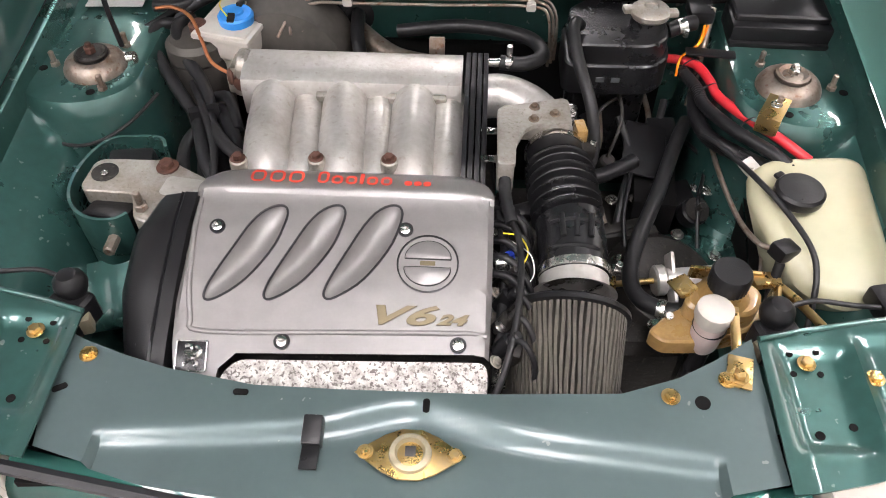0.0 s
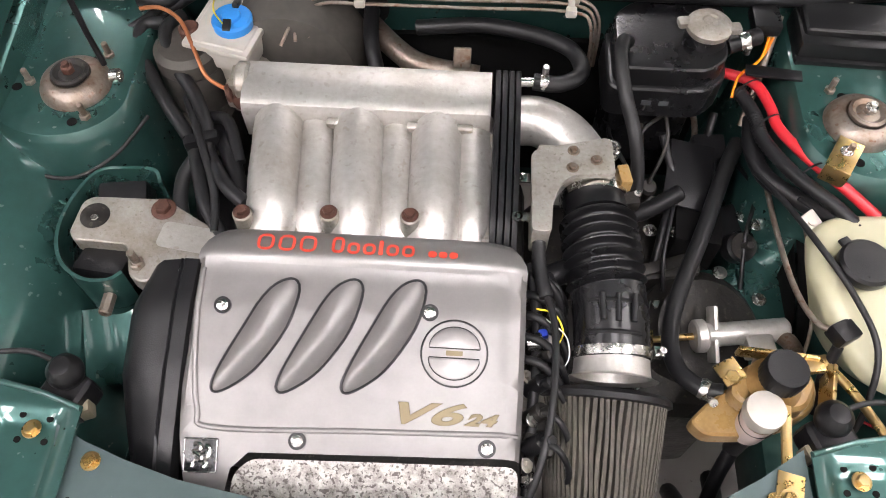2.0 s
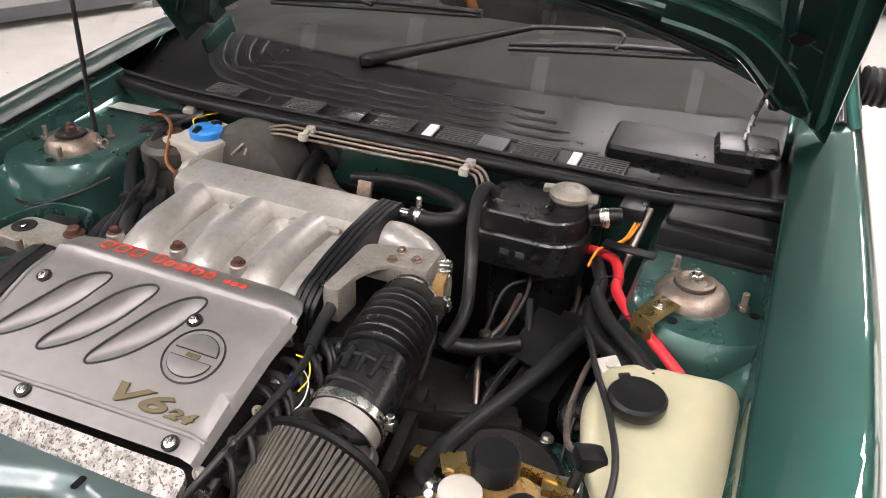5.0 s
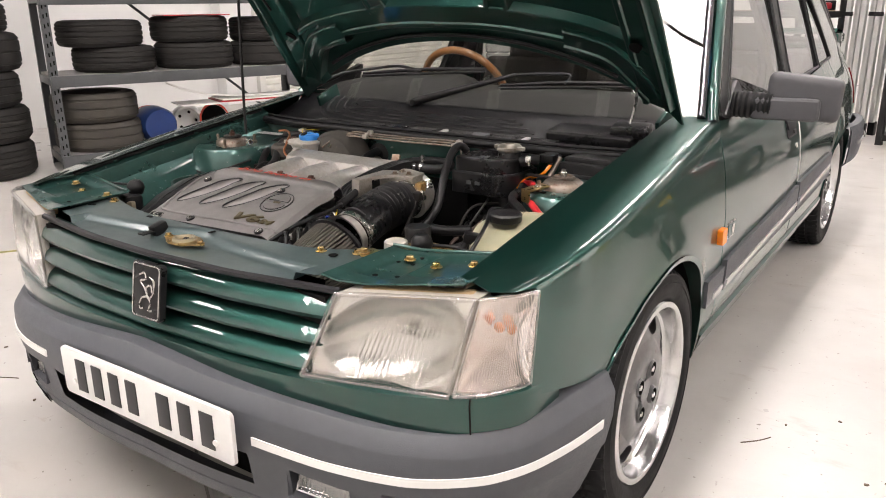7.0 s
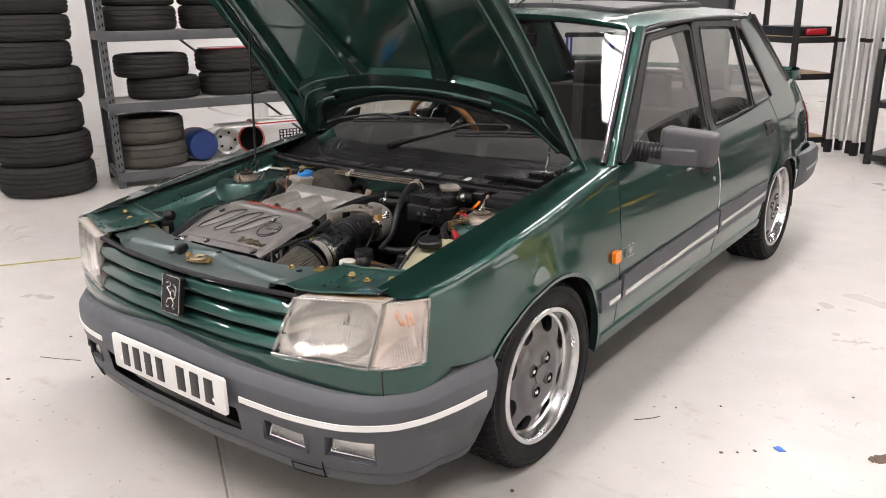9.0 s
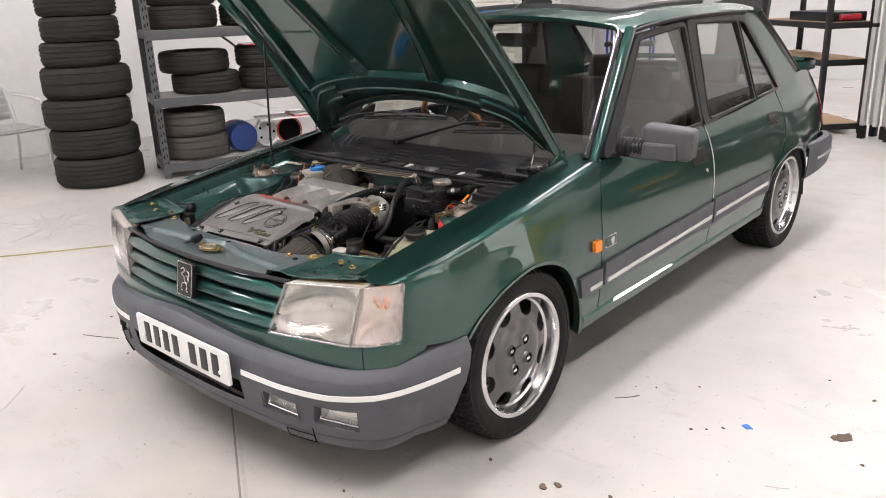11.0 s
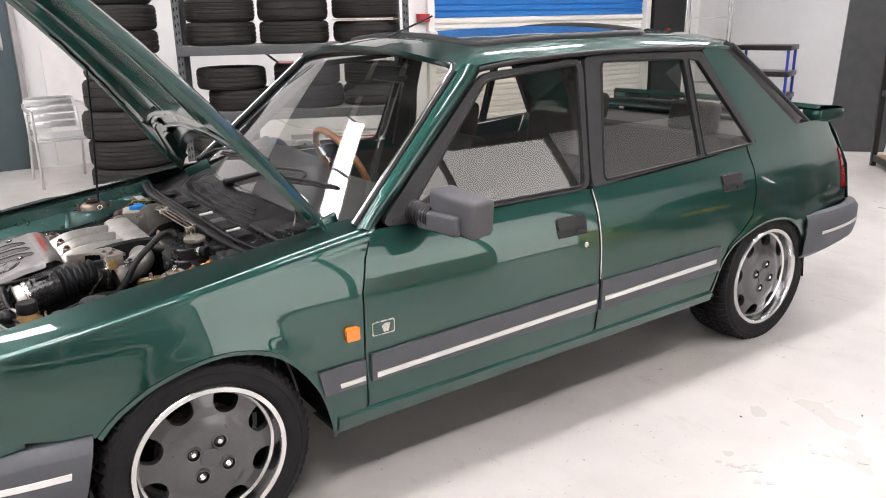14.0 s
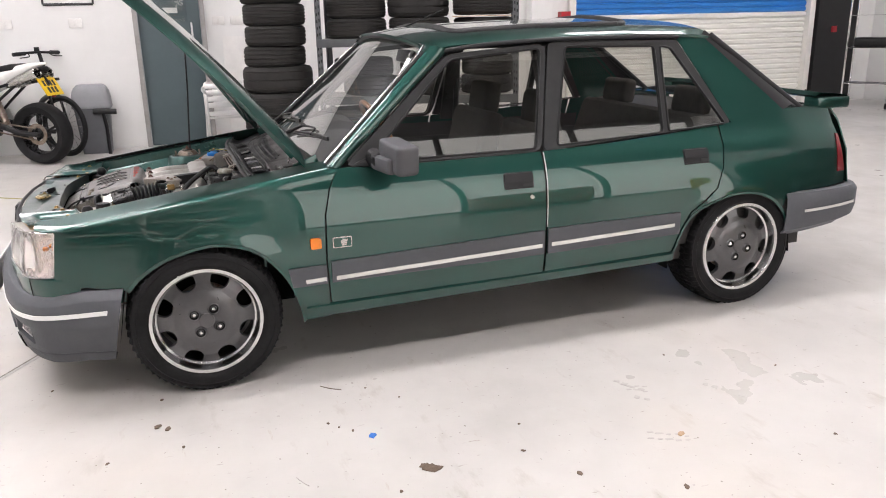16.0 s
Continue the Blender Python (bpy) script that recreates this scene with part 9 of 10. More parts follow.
RKX, RKD, RKY0, RKY1 = -4.0, 0.52, 1.36, 3.26
RT = at(-3.9, 1.34, 0, 0, 0, -22) @ at(-RKX, -RKY0, 0)


def tyre_rack():
    t = thing("storage_rack", "dark grey steel shelving rack full of used tyres", "rack", m=RT)
    for x in (RKX, RKX - RKD):
        for y in (RKY0, RKY1):
            bm = bmesh.new()
            sy = 1 if y == RKY0 else -1
            sx = -1 if x == RKX else 1
            box(bm, (0.004, 0.052, 2.2), at(x, y + sy * 0.026, 1.1))
            box(bm, (0.05, 0.004, 2.2), at(x + sx * 0.025, y, 1.1))
            p = part("rack_post", bm, RACK, t, smooth=False)
            if x == RKX:
                bm = bmesh.new()
                for k in range(34):
                    z = 0.06 + 0.062 * k
                    for d in (0.015, 0.037):
                        box(bm, (0.006, 0.009, 0.026), at(x, y + sy * d, z + (0.0 if d < 0.02 else 0.01)))
                tagged(part("post_slots", bm, DARK, p, smooth=False), "dark slots punched in the post", "", "", "stuff")
    for z in (0.115, 0.655, 1.19, 1.86):
        bm = bmesh.new()
        box(bm, (RKD, RKY1 - RKY0 - 0.02, 0.014), at(RKX - RKD / 2, (RKY0 + RKY1) / 2, z + 0.003), 0.002)
        part("shelf_board", bm, RACKBOARD, t)
        for x in (RKX + 0.006, RKX - RKD - 0.006):
            bm = bmesh.new()
            box(bm, (0.03, RKY1 - RKY0, 0.075), at(x, (RKY0 + RKY1) / 2, z - 0.028), 0.004)
            part("shelf_beam", bm, RACK, t)
        for y in (RKY0 + 0.01, RKY1 - 0.01):
            bm = bmesh.new()
            box(bm, (RKD, 0.025, 0.05), at(RKX - RKD / 2, y, z - 0.03), 0.003)
            part("shelf_beam", bm, RACK, t)
    bm = bmesh.new()
    box(bm, (0.004, 0.02, 2.2), at(RKX - RKD, (RKY0 + RKY1) / 2, 0.9, 50, 0, 0))
    part("back_brace", bm, RACK, t)


tyre_rack()
for i, (y, z, r, w, lab) in enumerate((
        (0.31, 0.125, 0.30, 0.20, "brownish worn tyre on a rack shelf"), (0.30, 0.325, 0.295, 0.205, "brownish worn tyre on a rack shelf"),
        (0.48, 0.665, 0.285, 0.175, "black tyre on a rack shelf"), (0.40, 0.84, 0.29, 0.18, "black tyre on a rack shelf"),
        (1.06, 0.665, 0.29, 0.19, "black tyre on a rack shelf"), (1.04, 0.855, 0.285, 0.185, "black treaded tyre on a rack shelf"),
        (1.60, 0.665, 0.25, 0.18, "black tyre on a rack shelf"), (1.61, 0.845, 0.25, 0.18, "black tyre on a rack shelf"),
        (0.345, 1.20, 0.29, 0.185, "black tyre on the upper rack shelf"), (0.35, 1.385, 0.285, 0.185, "black tyre on the upper rack shelf"),
        (0.955, 1.20, 0.295, 0.185, "black tyre on the upper rack shelf"), (0.95, 1.385, 0.295, 0.19, "black tyre on the upper rack shelf"),
        (1.575, 1.20, 0.29, 0.175, "black tyre on the upper rack shelf"), (1.57, 1.395, 0.29, 0.19, "black tyre on the upper rack shelf"))):
    ob = loose_tyre(RKX - 0.28, RKY0 + y, z, r, w, lab, "rack tyres", 31 + i, material=TYRE_BROWN if i < 2 else None)
    ob.matrix_basis = RT @ ob.matrix_basis


def rack_clutter():
    before = set(scene.collection.objects)
    t = thing("plastic_drum", "dark blue plastic drum lying on the lower shelf", "drum")
    bm = bmesh.new()
    lathe(bm, [(0.0, 0.0), (0.10, 0.0), (0.125, 0.02), (0.135, 0.12), (0.13, 0.26), (0.115, 0.30), (0.0, 0.31)], aim((RKX - 0.42, 2.06, 0.258), (0.9, 0.05, 0.0)), 32)
    part("drum_body", bm, BLUE_BIN, t)
    bm = bmesh.new()
    lathe(bm, [(0.134, -0.012), (0.138, 0.0), (0.134, 0.012)], aim((RKX - 0.30, 2.027, 0.258), (0.9, 0.05, 0.0)), 32)
    part("drum_band", bm, RED_PAINT, t)
    t = thing("spare_wheel", "bright steel wheel centre standing on the lower shelf", "wheel")
    m = aim((RKX - 0.28, 2.32, 0.255), (1, 0.15, 0.1))
    bm = bmesh.new()
    lathe(bm, [(0.125, -0.05), (0.125, 0.0), (0.118, 0.012), (0.10, 0.006), (0.095, -0.02), (0.06, -0.01), (0.03, 0.004), (0.0, 0.004)], m, 36)
    part("wheel_disc", bm, ALU, t)
    for k in range(5):
        bm = bmesh.new()
        cyl(bm, 0.012, 0.004, m @ at(0.07 * math.cos(k * 1.257), 0.07 * math.sin(k * 1.257), -0.012), 12)
        part("wheel_hole", bm, DARK, t)
    t = thing("cable_reel", "black reel with an orange-red rim on the lower shelf", "reel")
    m = aim((RKX - 0.28, 2.53, 0.255), (1, 0.1, 0.1))
    bm = bmesh.new()
    lathe(bm, [(0.118, -0.01), (0.124, 0.0), (0.118, 0.012), (0.108, 0.004)], m, 36)
    part("reel_rim", bm, RED_TXT, t)
    bm = bmesh.new()
    lathe(bm, [(0.108, 0.0), (0.06, -0.02), (0.0, -0.015)], m, 30)
    part("reel_side", bm, DARK, t)
    t = thing("mesh_crate", "black perforated plastic crate on the lower shelf", "crate")
    bm = bmesh.new()
    for k in range(9):
        box(bm, (0.012, 0.46, 0.006), at(RKX - 0.05, 2.94, 0.15 + 0.024 * k))
    for k in range(16):
        box(bm, (0.010, 0.008, 0.20), at(RKX - 0.05, 2.715 + 0.03 * k, 0.24))
    box(bm, (0.30, 0.44, 0.01), at(RKX - 0.22, 2.94, 0.14))
    part("crate_lattice", bm, BLACK, t)
    for y, z, w, mt, lab in ((2.72, 0.400, 1.0, PAPER, "white board laid across the shelf"), (2.86, 0.412, 0.7, RED_PAINT, "red edged board laid across the shelf"), (2.88, 0.424, 0.7, PAPER, "white board laid across the shelf")):
        ob = slab("board", (0.30, w, 0.010), (RKX - 0.18, y, z), mt, lab, "board", "")
    bm = bmesh.new()
    tube(bm, [(RKX - 0.03, 2.12, 0.58), (RKX - 0.05, 2.25, 0.52), (RKX - 0.06, 2.45, 0.47), (RKX - 0.08, 2.8, 0.442), (RKX - 0.1, 3.2, 0.44)], 0.008, 8)
    tagged(part("white_hose", bm, PAPER), "thin white flexible strip hanging under the shelf", "strip")
    ob = slab("poster", (0.34, 0.48, 0.006), (RKX - 0.20, 2.40, 1.046), RED_PAINT, "red and white printed sheet on the tyres", "poster", "")
    ob = slab("card_sheet", (0.4, 0.55, 0.006), (RKX - 0.20, 2.92, 1.384), CHIP, "brown card sheet between tyres", "card", "")
    for ob in scene.collection.objects:
        if ob not in before and ob.parent is None:
            ob.matrix_basis = RT @ ob.matrix_basis


rack_clutter()


def bistro_chair():
    t = thing("aluminium_chair", "bright aluminium armchair with slatted back and seat", "chair", m=at(-5.15, 0.585, 0, 0, 0, 4))
    hw, fd, bd = 0.26, 0.24, -0.24
    for s in (1, -1):
        bm = bmesh.new()
        tube(bm, [(fd, s * hw, 0.0), (fd, s * hw, 0.60), (fd - 0.08, s * hw, 0.665), (-0.05, s * hw, 0.68), (bd, s * (hw - 0.03), 0.70)], 0.013, 10)
        part("leg", bm, ALU, t)
        bm = bmesh.new()
        tube(bm, [(bd - 0.08, s * (hw - 0.03), 0.0), (bd + 0.02, s * (hw - 0.04), 0.42), (bd - 0.05, s * (hw - 0.05), 0.70), (bd - 0.07, s * (hw - 0.10), 0.74), (bd - 0.07, 0, 0.745)], 0.013, 10)
        part("back_leg", bm, ALU, t)
        bm = bmesh.new()
        tube(bm, [(fd, s * (hw), 0.42), (bd + 0.02, s * (hw - 0.04), 0.41)], 0.012, 10)
        part("seat_rail", bm, ALU, t)
    bm = bmesh.new()
    tube(bm, [(fd, -hw, 0.415), (fd, hw, 0.415)], 0.012, 10)
    part("front_rail", bm, ALU, t)
    for k in range(6):
        bm = bmesh.new()
        box(bm, (0.06, 0.46, 0.010), at(0.19 - 0.076 * k, 0, 0.432), 0.004)
        part("seat_slat", bm, ALU, t)
    for k in range(4):
        bm = bmesh.new()
        box(bm, (0.010, 0.40, 0.055), at(bd - 0.012 - 0.013 * k, 0, 0.50 + 0.068 * k, 0, -10, 0), 0.004)
        part("back_slat", bm, ALU, t)


bistro_chair()


def motorbike():
    t = thing("motorcycle", "parked white and black motorcycle with a yellow rear plate", "motorcycle", m=at(-5.32, -1.29, 0, 0, 0, -30))
    # its tail points along +y, its nose along -y
    ax = (1, 0, 0)
    for y, r, w in ((0.0, 0.315, 0.092), (-1.42, 0.30, 0.062)):
        bm = bmesh.new()
        lathe(bm, [(0.205, -w * 0.62), (r * 0.80, -w * 0.95), (r * 0.88, -w), (r * 0.955, -w * 0.74), (r * 0.99, -w * 0.35), (r, 0), (r * 0.99, w * 0.35), (r * 0.955, w * 0.74), (r * 0.88, w), (r * 0.80, w * 0.95), (0.205, w * 0.62)], aim((0, y, r), ax), 56)
        wh = part("wheel", bm, TYRE, t)
        bm = bmesh.new()
        lathe(bm, [(0.208, -w * 0.66), (0.200, -w * 0.5), (0.188, -0.02), (0.188, 0.02), (0.200, w * 0.5), (0.208, w * 0.66)], aim((0, y, r), ax), 44)
        for k in range(5):
            a = k * 1.257 + 0.3
            for da in (-0.10, 0.10):
                tube(bm, [(0.02, y + 0.04 * math.cos(a), r + 0.04 * math.sin(a)), (0.02, y + 0.192 * math.cos(a + da), r + 0.192 * math.sin(a + da))], 0.013, 8, smooth=False)
        cyl(bm, 0.055, 0.14, aim((-0.07, y, r), ax), 24, 0.012)
        part("rim", bm, BLACK_GLOSS, wh)
        bm = bmesh.new()
        lathe(bm, [(0.070, 0.0), (0.110, 0.0), (0.110, 0.005), (0.070, 0.005), (0.070, 0.0)], aim((0.078, y, r), ax), 36)
        part("brake_disc", bm, DULL_STEEL, wh)
        bm = bmesh.new()
        cyl(bm, 0.022, 0.03, aim((0.07, y, r), ax), 16, 0.004)
        part("axle_nut", bm, STEEL, wh)
    for sx in (1, -1):
        bm = bmesh.new()
        tube(bm, [(sx * 0.125, 0.05, 0.315), (sx * 0.125, -0.16, 0.335), (sx * 0.115, -0.38, 0.40), (sx * 0.10, -0.56, 0.42)], 0.028, 10, rfun=lambda i, n: 0.8 + 0.5 * i / n)
        part("swing_arm", bm, BLACK, t)
    bm = bmesh.new()
    for z0, z1 in ((0.375, 0.46), (0.255, 0.37)):
        tube(bm, [(0.10, 0.0, z0), (0.10, -0.30, (z0 + z1) / 2), (0.10, -0.58, z1)], 0.008, 8)
    part("drive_chain", bm, DULL_STEEL, t)
    bm = bmesh.new()
    box(bm, (0.30, 0.50, 0.40), at(0, -0.80, 0.46), 0.07, 3)
    for z in (0.40, 0.47, 0.54):
        box(bm, (0.33, 0.30, 0.016), at(0, -0.86, z), 0.004)
    part("engine", bm, GRIME, t)
    bm = bmesh.new()
    for sx in (1, -1):
        tube(bm, [(sx * 0.11, -0.62, 0.74), (sx * 0.10, -0.30, 0.80), (sx * 0.07, 0.02, 0.90)], 0.014, 8)
        tube(bm, [(sx * 0.11, -0.55, 0.50), (sx * 0.10, -0.36, 0.66), (sx * 0.08, -0.10, 0.85)], 0.014, 8)
    part("subframe", bm, BLACK, t)
    bm = bmesh.new()
    tube(bm, [(0.0, -0.40, 0.40), (0.0, -0.50, 0.72)], 0.035, 12, 20, rfun=lambda i, n: 1 + 0.14 * (i % 2))
    part("shock_spring", bm, DULL_STEEL, t)
    bm = bmesh.new()
    rows = []
    for y, z, w, h in ((0.17, 1.020, 0.012, 0.008), (0.10, 1.008, 0.045, 0.022), (0.0, 0.985, 0.085, 0.040), (-0.15, 0.935, 0.12, 0.065), (-0.30, 0.880, 0.14, 0.090), (-0.48, 0.83, 0.16, 0.11)):
        rows.append([(w * math.copysign(abs(math.cos(a)) ** 0.7, math.cos(a)), y, z + h * math.sin(a)) for a in np.linspace(0, 2 * math.pi, 22)[:-1]])
    grid_mesh(bm, rows, closed=True)
    part("tail_fairing", bm, BIKE_W, t)
    bm = bmesh.new()
    box(bm, (0.13, 0.34, 0.05), at(0, -0.02, 0.925, 14, 0, 0), 0.018, 3)
    part("undertail", bm, BLACK, t)
    bm = bmesh.new()
    box(bm, (0.24, 0.42, 0.07), at(0, -0.34, 0.955, 9, 0, 0), 0.03, 3)
    part("seat", bm, BLACK, t)
    bm = bmesh.new()
    box(bm, (0.34, 0.50, 0.26), at(0, -0.82, 0.92), 0.1, 3)
    part("tank", bm, BIKE_W, t)
    for sx in (1, -1):
        bm = bmesh.new()
        d = (0.12 * sx, 1, 0.30)
        lathe(bm, [(0.030, -0.42), (0.052, -0.36), (0.056, -0.05), (0.056, 0.0), (0.050, 0.006), (0.043, 0.0), (0.041, -0.06), (0.0, -0.065)], aim((sx * 0.095, 0.12, 0.925), d), 26)
        ex = part("exhaust", bm, STEEL, t)
        bm = bmesh.new()
        cyl(bm, 0.040, 0.002, aim((sx * 0.094, 0.115, 0.923), d) @ at(0, 0, -0.05), 20)
        part("exhaust_mouth", bm, DARK, ex)
        bm = bmesh.new()
        tube(bm, [(sx * 0.04, 0.10, 0.86), (sx * 0.15, 0.13, 0.85)], 0.008, 8, smooth=False)
        box(bm, (0.06, 0.03, 0.03), at(sx * 0.17, 0.13, 0.85), 0.008)
        part("indicator", bm, BLACK, t)
    bm = bmesh.new()
    tube(bm, [(0, 0.06, 0.91), (0, 0.12, 0.87), (0, 0.155, 0.80)], 0.02, 8)
    part("plate_stem", bm, BLACK, t)
    bm = bmesh.new()
    box(bm, (0.05, 0.02, 0.03), at(0, 0.20, 0.70), 0.006)
    part("rear_reflector", bm, TAIL, t)
    bm = bmesh.new()
    m = Matrix(((-1, 0, 0, 0), (0, -0.5, 0.866, 0.17), (0, 0.866, 0.5, 0.79), (0, 0, 0, 1)))
    prism(bm, rounded(0.26, 0.20, 0.012), 0.005, m, 0.001)
    pl = part("number_plate", bm, PLATE_Y, t, "yellow number plate with dark bars")
    for row, ws_ in ((0.036, (0.04, 0.04, 0.04, 0.04)), (-0.040, (0.045, 0.045, 0.045))):
        x = -sum(ws_) / 2 - 0.006 * (len(ws_) - 1) / 2
        for w in ws_:
            bm = bmesh.new()
            box(bm, (w * 0.7, 0.062, 0.002), m @ at(x + w / 2, row, 0.006))
            part("plate_bar", bm, INK, pl)
            x += w + 0.008
    bm = bmesh.new()
    tube(bm, [(0.30, -1.05, 1.02), (0.12, -1.18, 1.0), (-0.12, -1.18, 1.0), (-0.30, -1.05, 1.02)], 0.014, 8)
    part("handlebar", bm, BLACK, t)
    for sx in (1, -1):
        bm = bmesh.new()
        tube(bm, [(sx * 0.1, -1.16, 1.0), (sx * 0.1, -1.42, 0.30)], 0.024, 10, smooth=False)
        part("fork_leg", bm, DULL_STEEL, t)
        bm = bmesh.new()
        box(bm, (0.012, 0.14, 0.16), at(sx * 0.15, -0.50, 0.46, 20, 0, 0), 0.004)
        tube(bm, [(sx * 0.15, -0.46, 0.42), (sx * 0.24, -0.46, 0.42)], 0.012, 8, smooth=False)
        part("footpeg", bm, ALU, t)
    bm = bmesh.new()
    tube(bm, [(0.0, -0.5, 0.35), (0.22, -0.45, 0.18), (0.26, -0.42, 0.0)], 0.012, 8)
    part("side_stand", bm, BLACK, t)


motorbike()


def bicycle():
    t = thing("electric_bicycle", "dark electric bicycle with a tall stem and spoked wheel", "bicycle", m=at(-5.74, -1.12, 0, 0, 0, -44))
    # local y runs along the wheel, x is its axle
    bm = bmesh.new()
    pts = [(0, 0.305 * math.cos(a), 0.33 + 0.305 * math.sin(a)) for a in np.linspace(0, 2 * math.pi, 49)]
    tube(bm, pts, 0.025, 10, smooth=False, cap=False)
    w = part("wheel", bm, TYRE, t)
    bm = bmesh.new()
    pts = [(0, 0.275 * math.cos(a), 0.33 + 0.275 * math.sin(a)) for a in np.linspace(0, 2 * math.pi, 49)]
    tube(bm, pts, 0.010, 8, smooth=False, cap=False)
    part("wheel_rim", bm, BLACK, w)
    bm = bmesh.new()
    for k in range(20):
        a = k * math.pi / 10
        tube(bm, [(0.02 * (-1) ** k, 0.02 * math.cos(a + 0.6), 0.33 + 0.02 * math.sin(a + 0.6)), (0, 0.27 * math.cos(a), 0.33 + 0.27 * math.sin(a))], 0.0016, 4, smooth=False)
    part("spokes", bm, STEEL, w)
    bm = bmesh.new()
    cyl(bm, 0.055, 0.07, aim((-0.035, 0, 0.33), (1, 0, 0)), 20, 0.01)
    part("hub", bm, BLACK, w)
    for sx in (1, -1):
        bm = bmesh.new()
        tube(bm, [(sx * 0.055, 0.0, 0.33), (sx * 0.055, -0.10, 0.68), (0.0, -0.13, 0.72)], 0.014, 8)
        part("fork_leg", bm, BLACK, t)
    bm = bmesh.new()
    tube(bm, [(0, -0.12, 0.70), (0, -0.17, 0.90), (0, -0.22, 1.10)], 0.02, 10)
    box(bm, (0.06, 0.09, 0.05), at(0, -0.17, 0.86, 15, 0, 0), 0.015, 3)
    part("stem", bm, BLACK, t)
    bm = bmesh.new()
    tube(bm, [(-0.28, -0.25, 1.09), (0.0, -0.22, 1.11), (0.28, -0.25, 1.10)], 0.014, 8)
    hb = part("handlebar", bm, BLACK, t)
    for sx in (1, -1):
        bm = bmesh.new()
        tube(bm, [(sx * 0.16, -0.235, 1.103), (sx * 0.29, -0.252, 1.096)], 0.021, 10, smooth=False)
        part("grip", bm, RUBBER, hb)
        bm = bmesh.new()
        tube(bm, [(sx * 0.13, -0.23, 1.10), (sx * 0.15, -0.19, 1.07), (sx * 0.26, -0.19, 1.06)], 0.006, 8)
        part("brake_lever", bm, BLACK, hb)
    bm = bmesh.new()
    box(bm, (0.05, 0.03, 0.05), at(0.03, -0.21, 1.14), 0.008)
    part("display", bm, BLACK, hb)
    bm = bmesh.new()
    tube(bm, [(0, -0.14, 0.66), (0, -0.30, 0.58), (0, -0.40, 0.36)], 0.028, 10)
    part("frame", bm, RACK, t)
    t = thing("waste_bin", "grey plastic swing-top bin by the door", "bin")
    bm = bmesh.new()
    rows = []
    for z, w, d in ((0.0, 0.15, 0.12), (0.45, 0.18, 0.145), (0.52, 0.19, 0.15)):
        rows.append([(-5.9 + p[1] * d / 0.15, -0.83 + p[0] * w / 0.19, z) for p in rounded(0.38, 0.30, 0.05)])
    grid_mesh(bm, rows, closed=True)
    part("bin_body", bm, BIN, t)
    bm = bmesh.new()
    rows = []
    for z, k in ((0.50, 1.06), (0.515, 1.08), (0.53, 1.06), (0.62, 1.03), (0.68, 0.97), (0.72, 0.87), (0.745, 0.73), (0.75, 0.60)):
        rows.append([(-5.9 + p[1] * k, -0.83 + p[0] * k, z) for p in rounded(0.38, 0.30, 0.05)])
    grid_mesh(bm, rows, closed=True)
    bm.faces.new([v for v in bm.verts if abs(v.co.z - 0.75) < 1e-5])
    part("bin_lid", bm, BIN_LID, t, angle=1.0)
    t = thing("pump", "small black pump resting against the grey bin", "pump", m=at(-5.72, -0.70, 0))
    bm = bmesh.new()
    tube(bm, [(0, 0, 0.0), (0, 0, 0.30), (0, -0.02, 0.46)], 0.02, 10, smooth=False)
    part("pump_tube", bm, BLACK, t)
    bm = bmesh.new()
    tube(bm, [(0.0, -0.12, 0.47), (0.0, 0.12, 0.46)], 0.03, 10, smooth=False)
    part("pump_handle", bm, BLACK, t)


bicycle()


def wall_fittings():
    for y in (-1.586, -0.896, 0.623, 0.827):
        t = thing("wall_switch", "white plastic switch plate on the white wall", "switch", "wall switch plates")
        bm = bmesh.new()
        box(bm, (0.02, 0.135, 0.095), at(RX0 + 0.01, y, 1.40), 0.006)
        part("switch_plate", bm, PAPER, t)
        bm = bmesh.new()
        box(bm, (0.006, 0.03, 0.05), at(RX0 + 0.022, y, 1.40, 0, 6, 0), 0.002)
        part("rocker", bm, PAPER, t)
    t = thing("framed_picture", "dark framed white print on the wall", "picture")
    bm = bmesh.new()
    o = [(-1.19, 1.60), (-0.69, 1.60), (-0.69, 2.0), (-1.19, 2.0)]
    for (a, b), (c, d) in zip(o, o[1:] + o[:1]):
        tube(bm, [(RX0 + 0.012, a, b), (RX0 + 0.012, c, d)], 0.014, 4, smooth=False)
    part("frame", bm, RACK_BLK, t, smooth=False)
    bm = bmesh.new()
    box(bm, (0.01, 0.48, 0.38), at(RX0 + 0.006, -0.94, 1.80))
    part("print", bm, PAPER, t)
    slab("wall_board", (0.03, 0.60, 1.22), (RX0 + 0.015, 0.95, 0.61), PAPER, "white board leaning against the wall", "board", "")
    slab("black_partition", (0.10, 0.78, 3.0), (RX0 + 0.05, 9.78, 1.5), RACK_BLK, "tall black panel beside the shutter", "panel", "")
    slab("call_point", (0.04, 0.07, 0.09), (RX0 + 0.12, 9.70, 1.10), RED_PAINT, "small red call point box", "box", "")
    slab("shutter_control", (0.10, 0.14, 0.10), (RX0 + 0.06, 5.10, 1.38), RED_PAINT, "small red box beside the shutter", "box", "")
    slab("wall_column", (0.16, 0.30, RZ), (RX0 + 0.08, 4.72, RZ / 2), WALL, "white boxed-in column", "column", "structure")


wall_fittings()


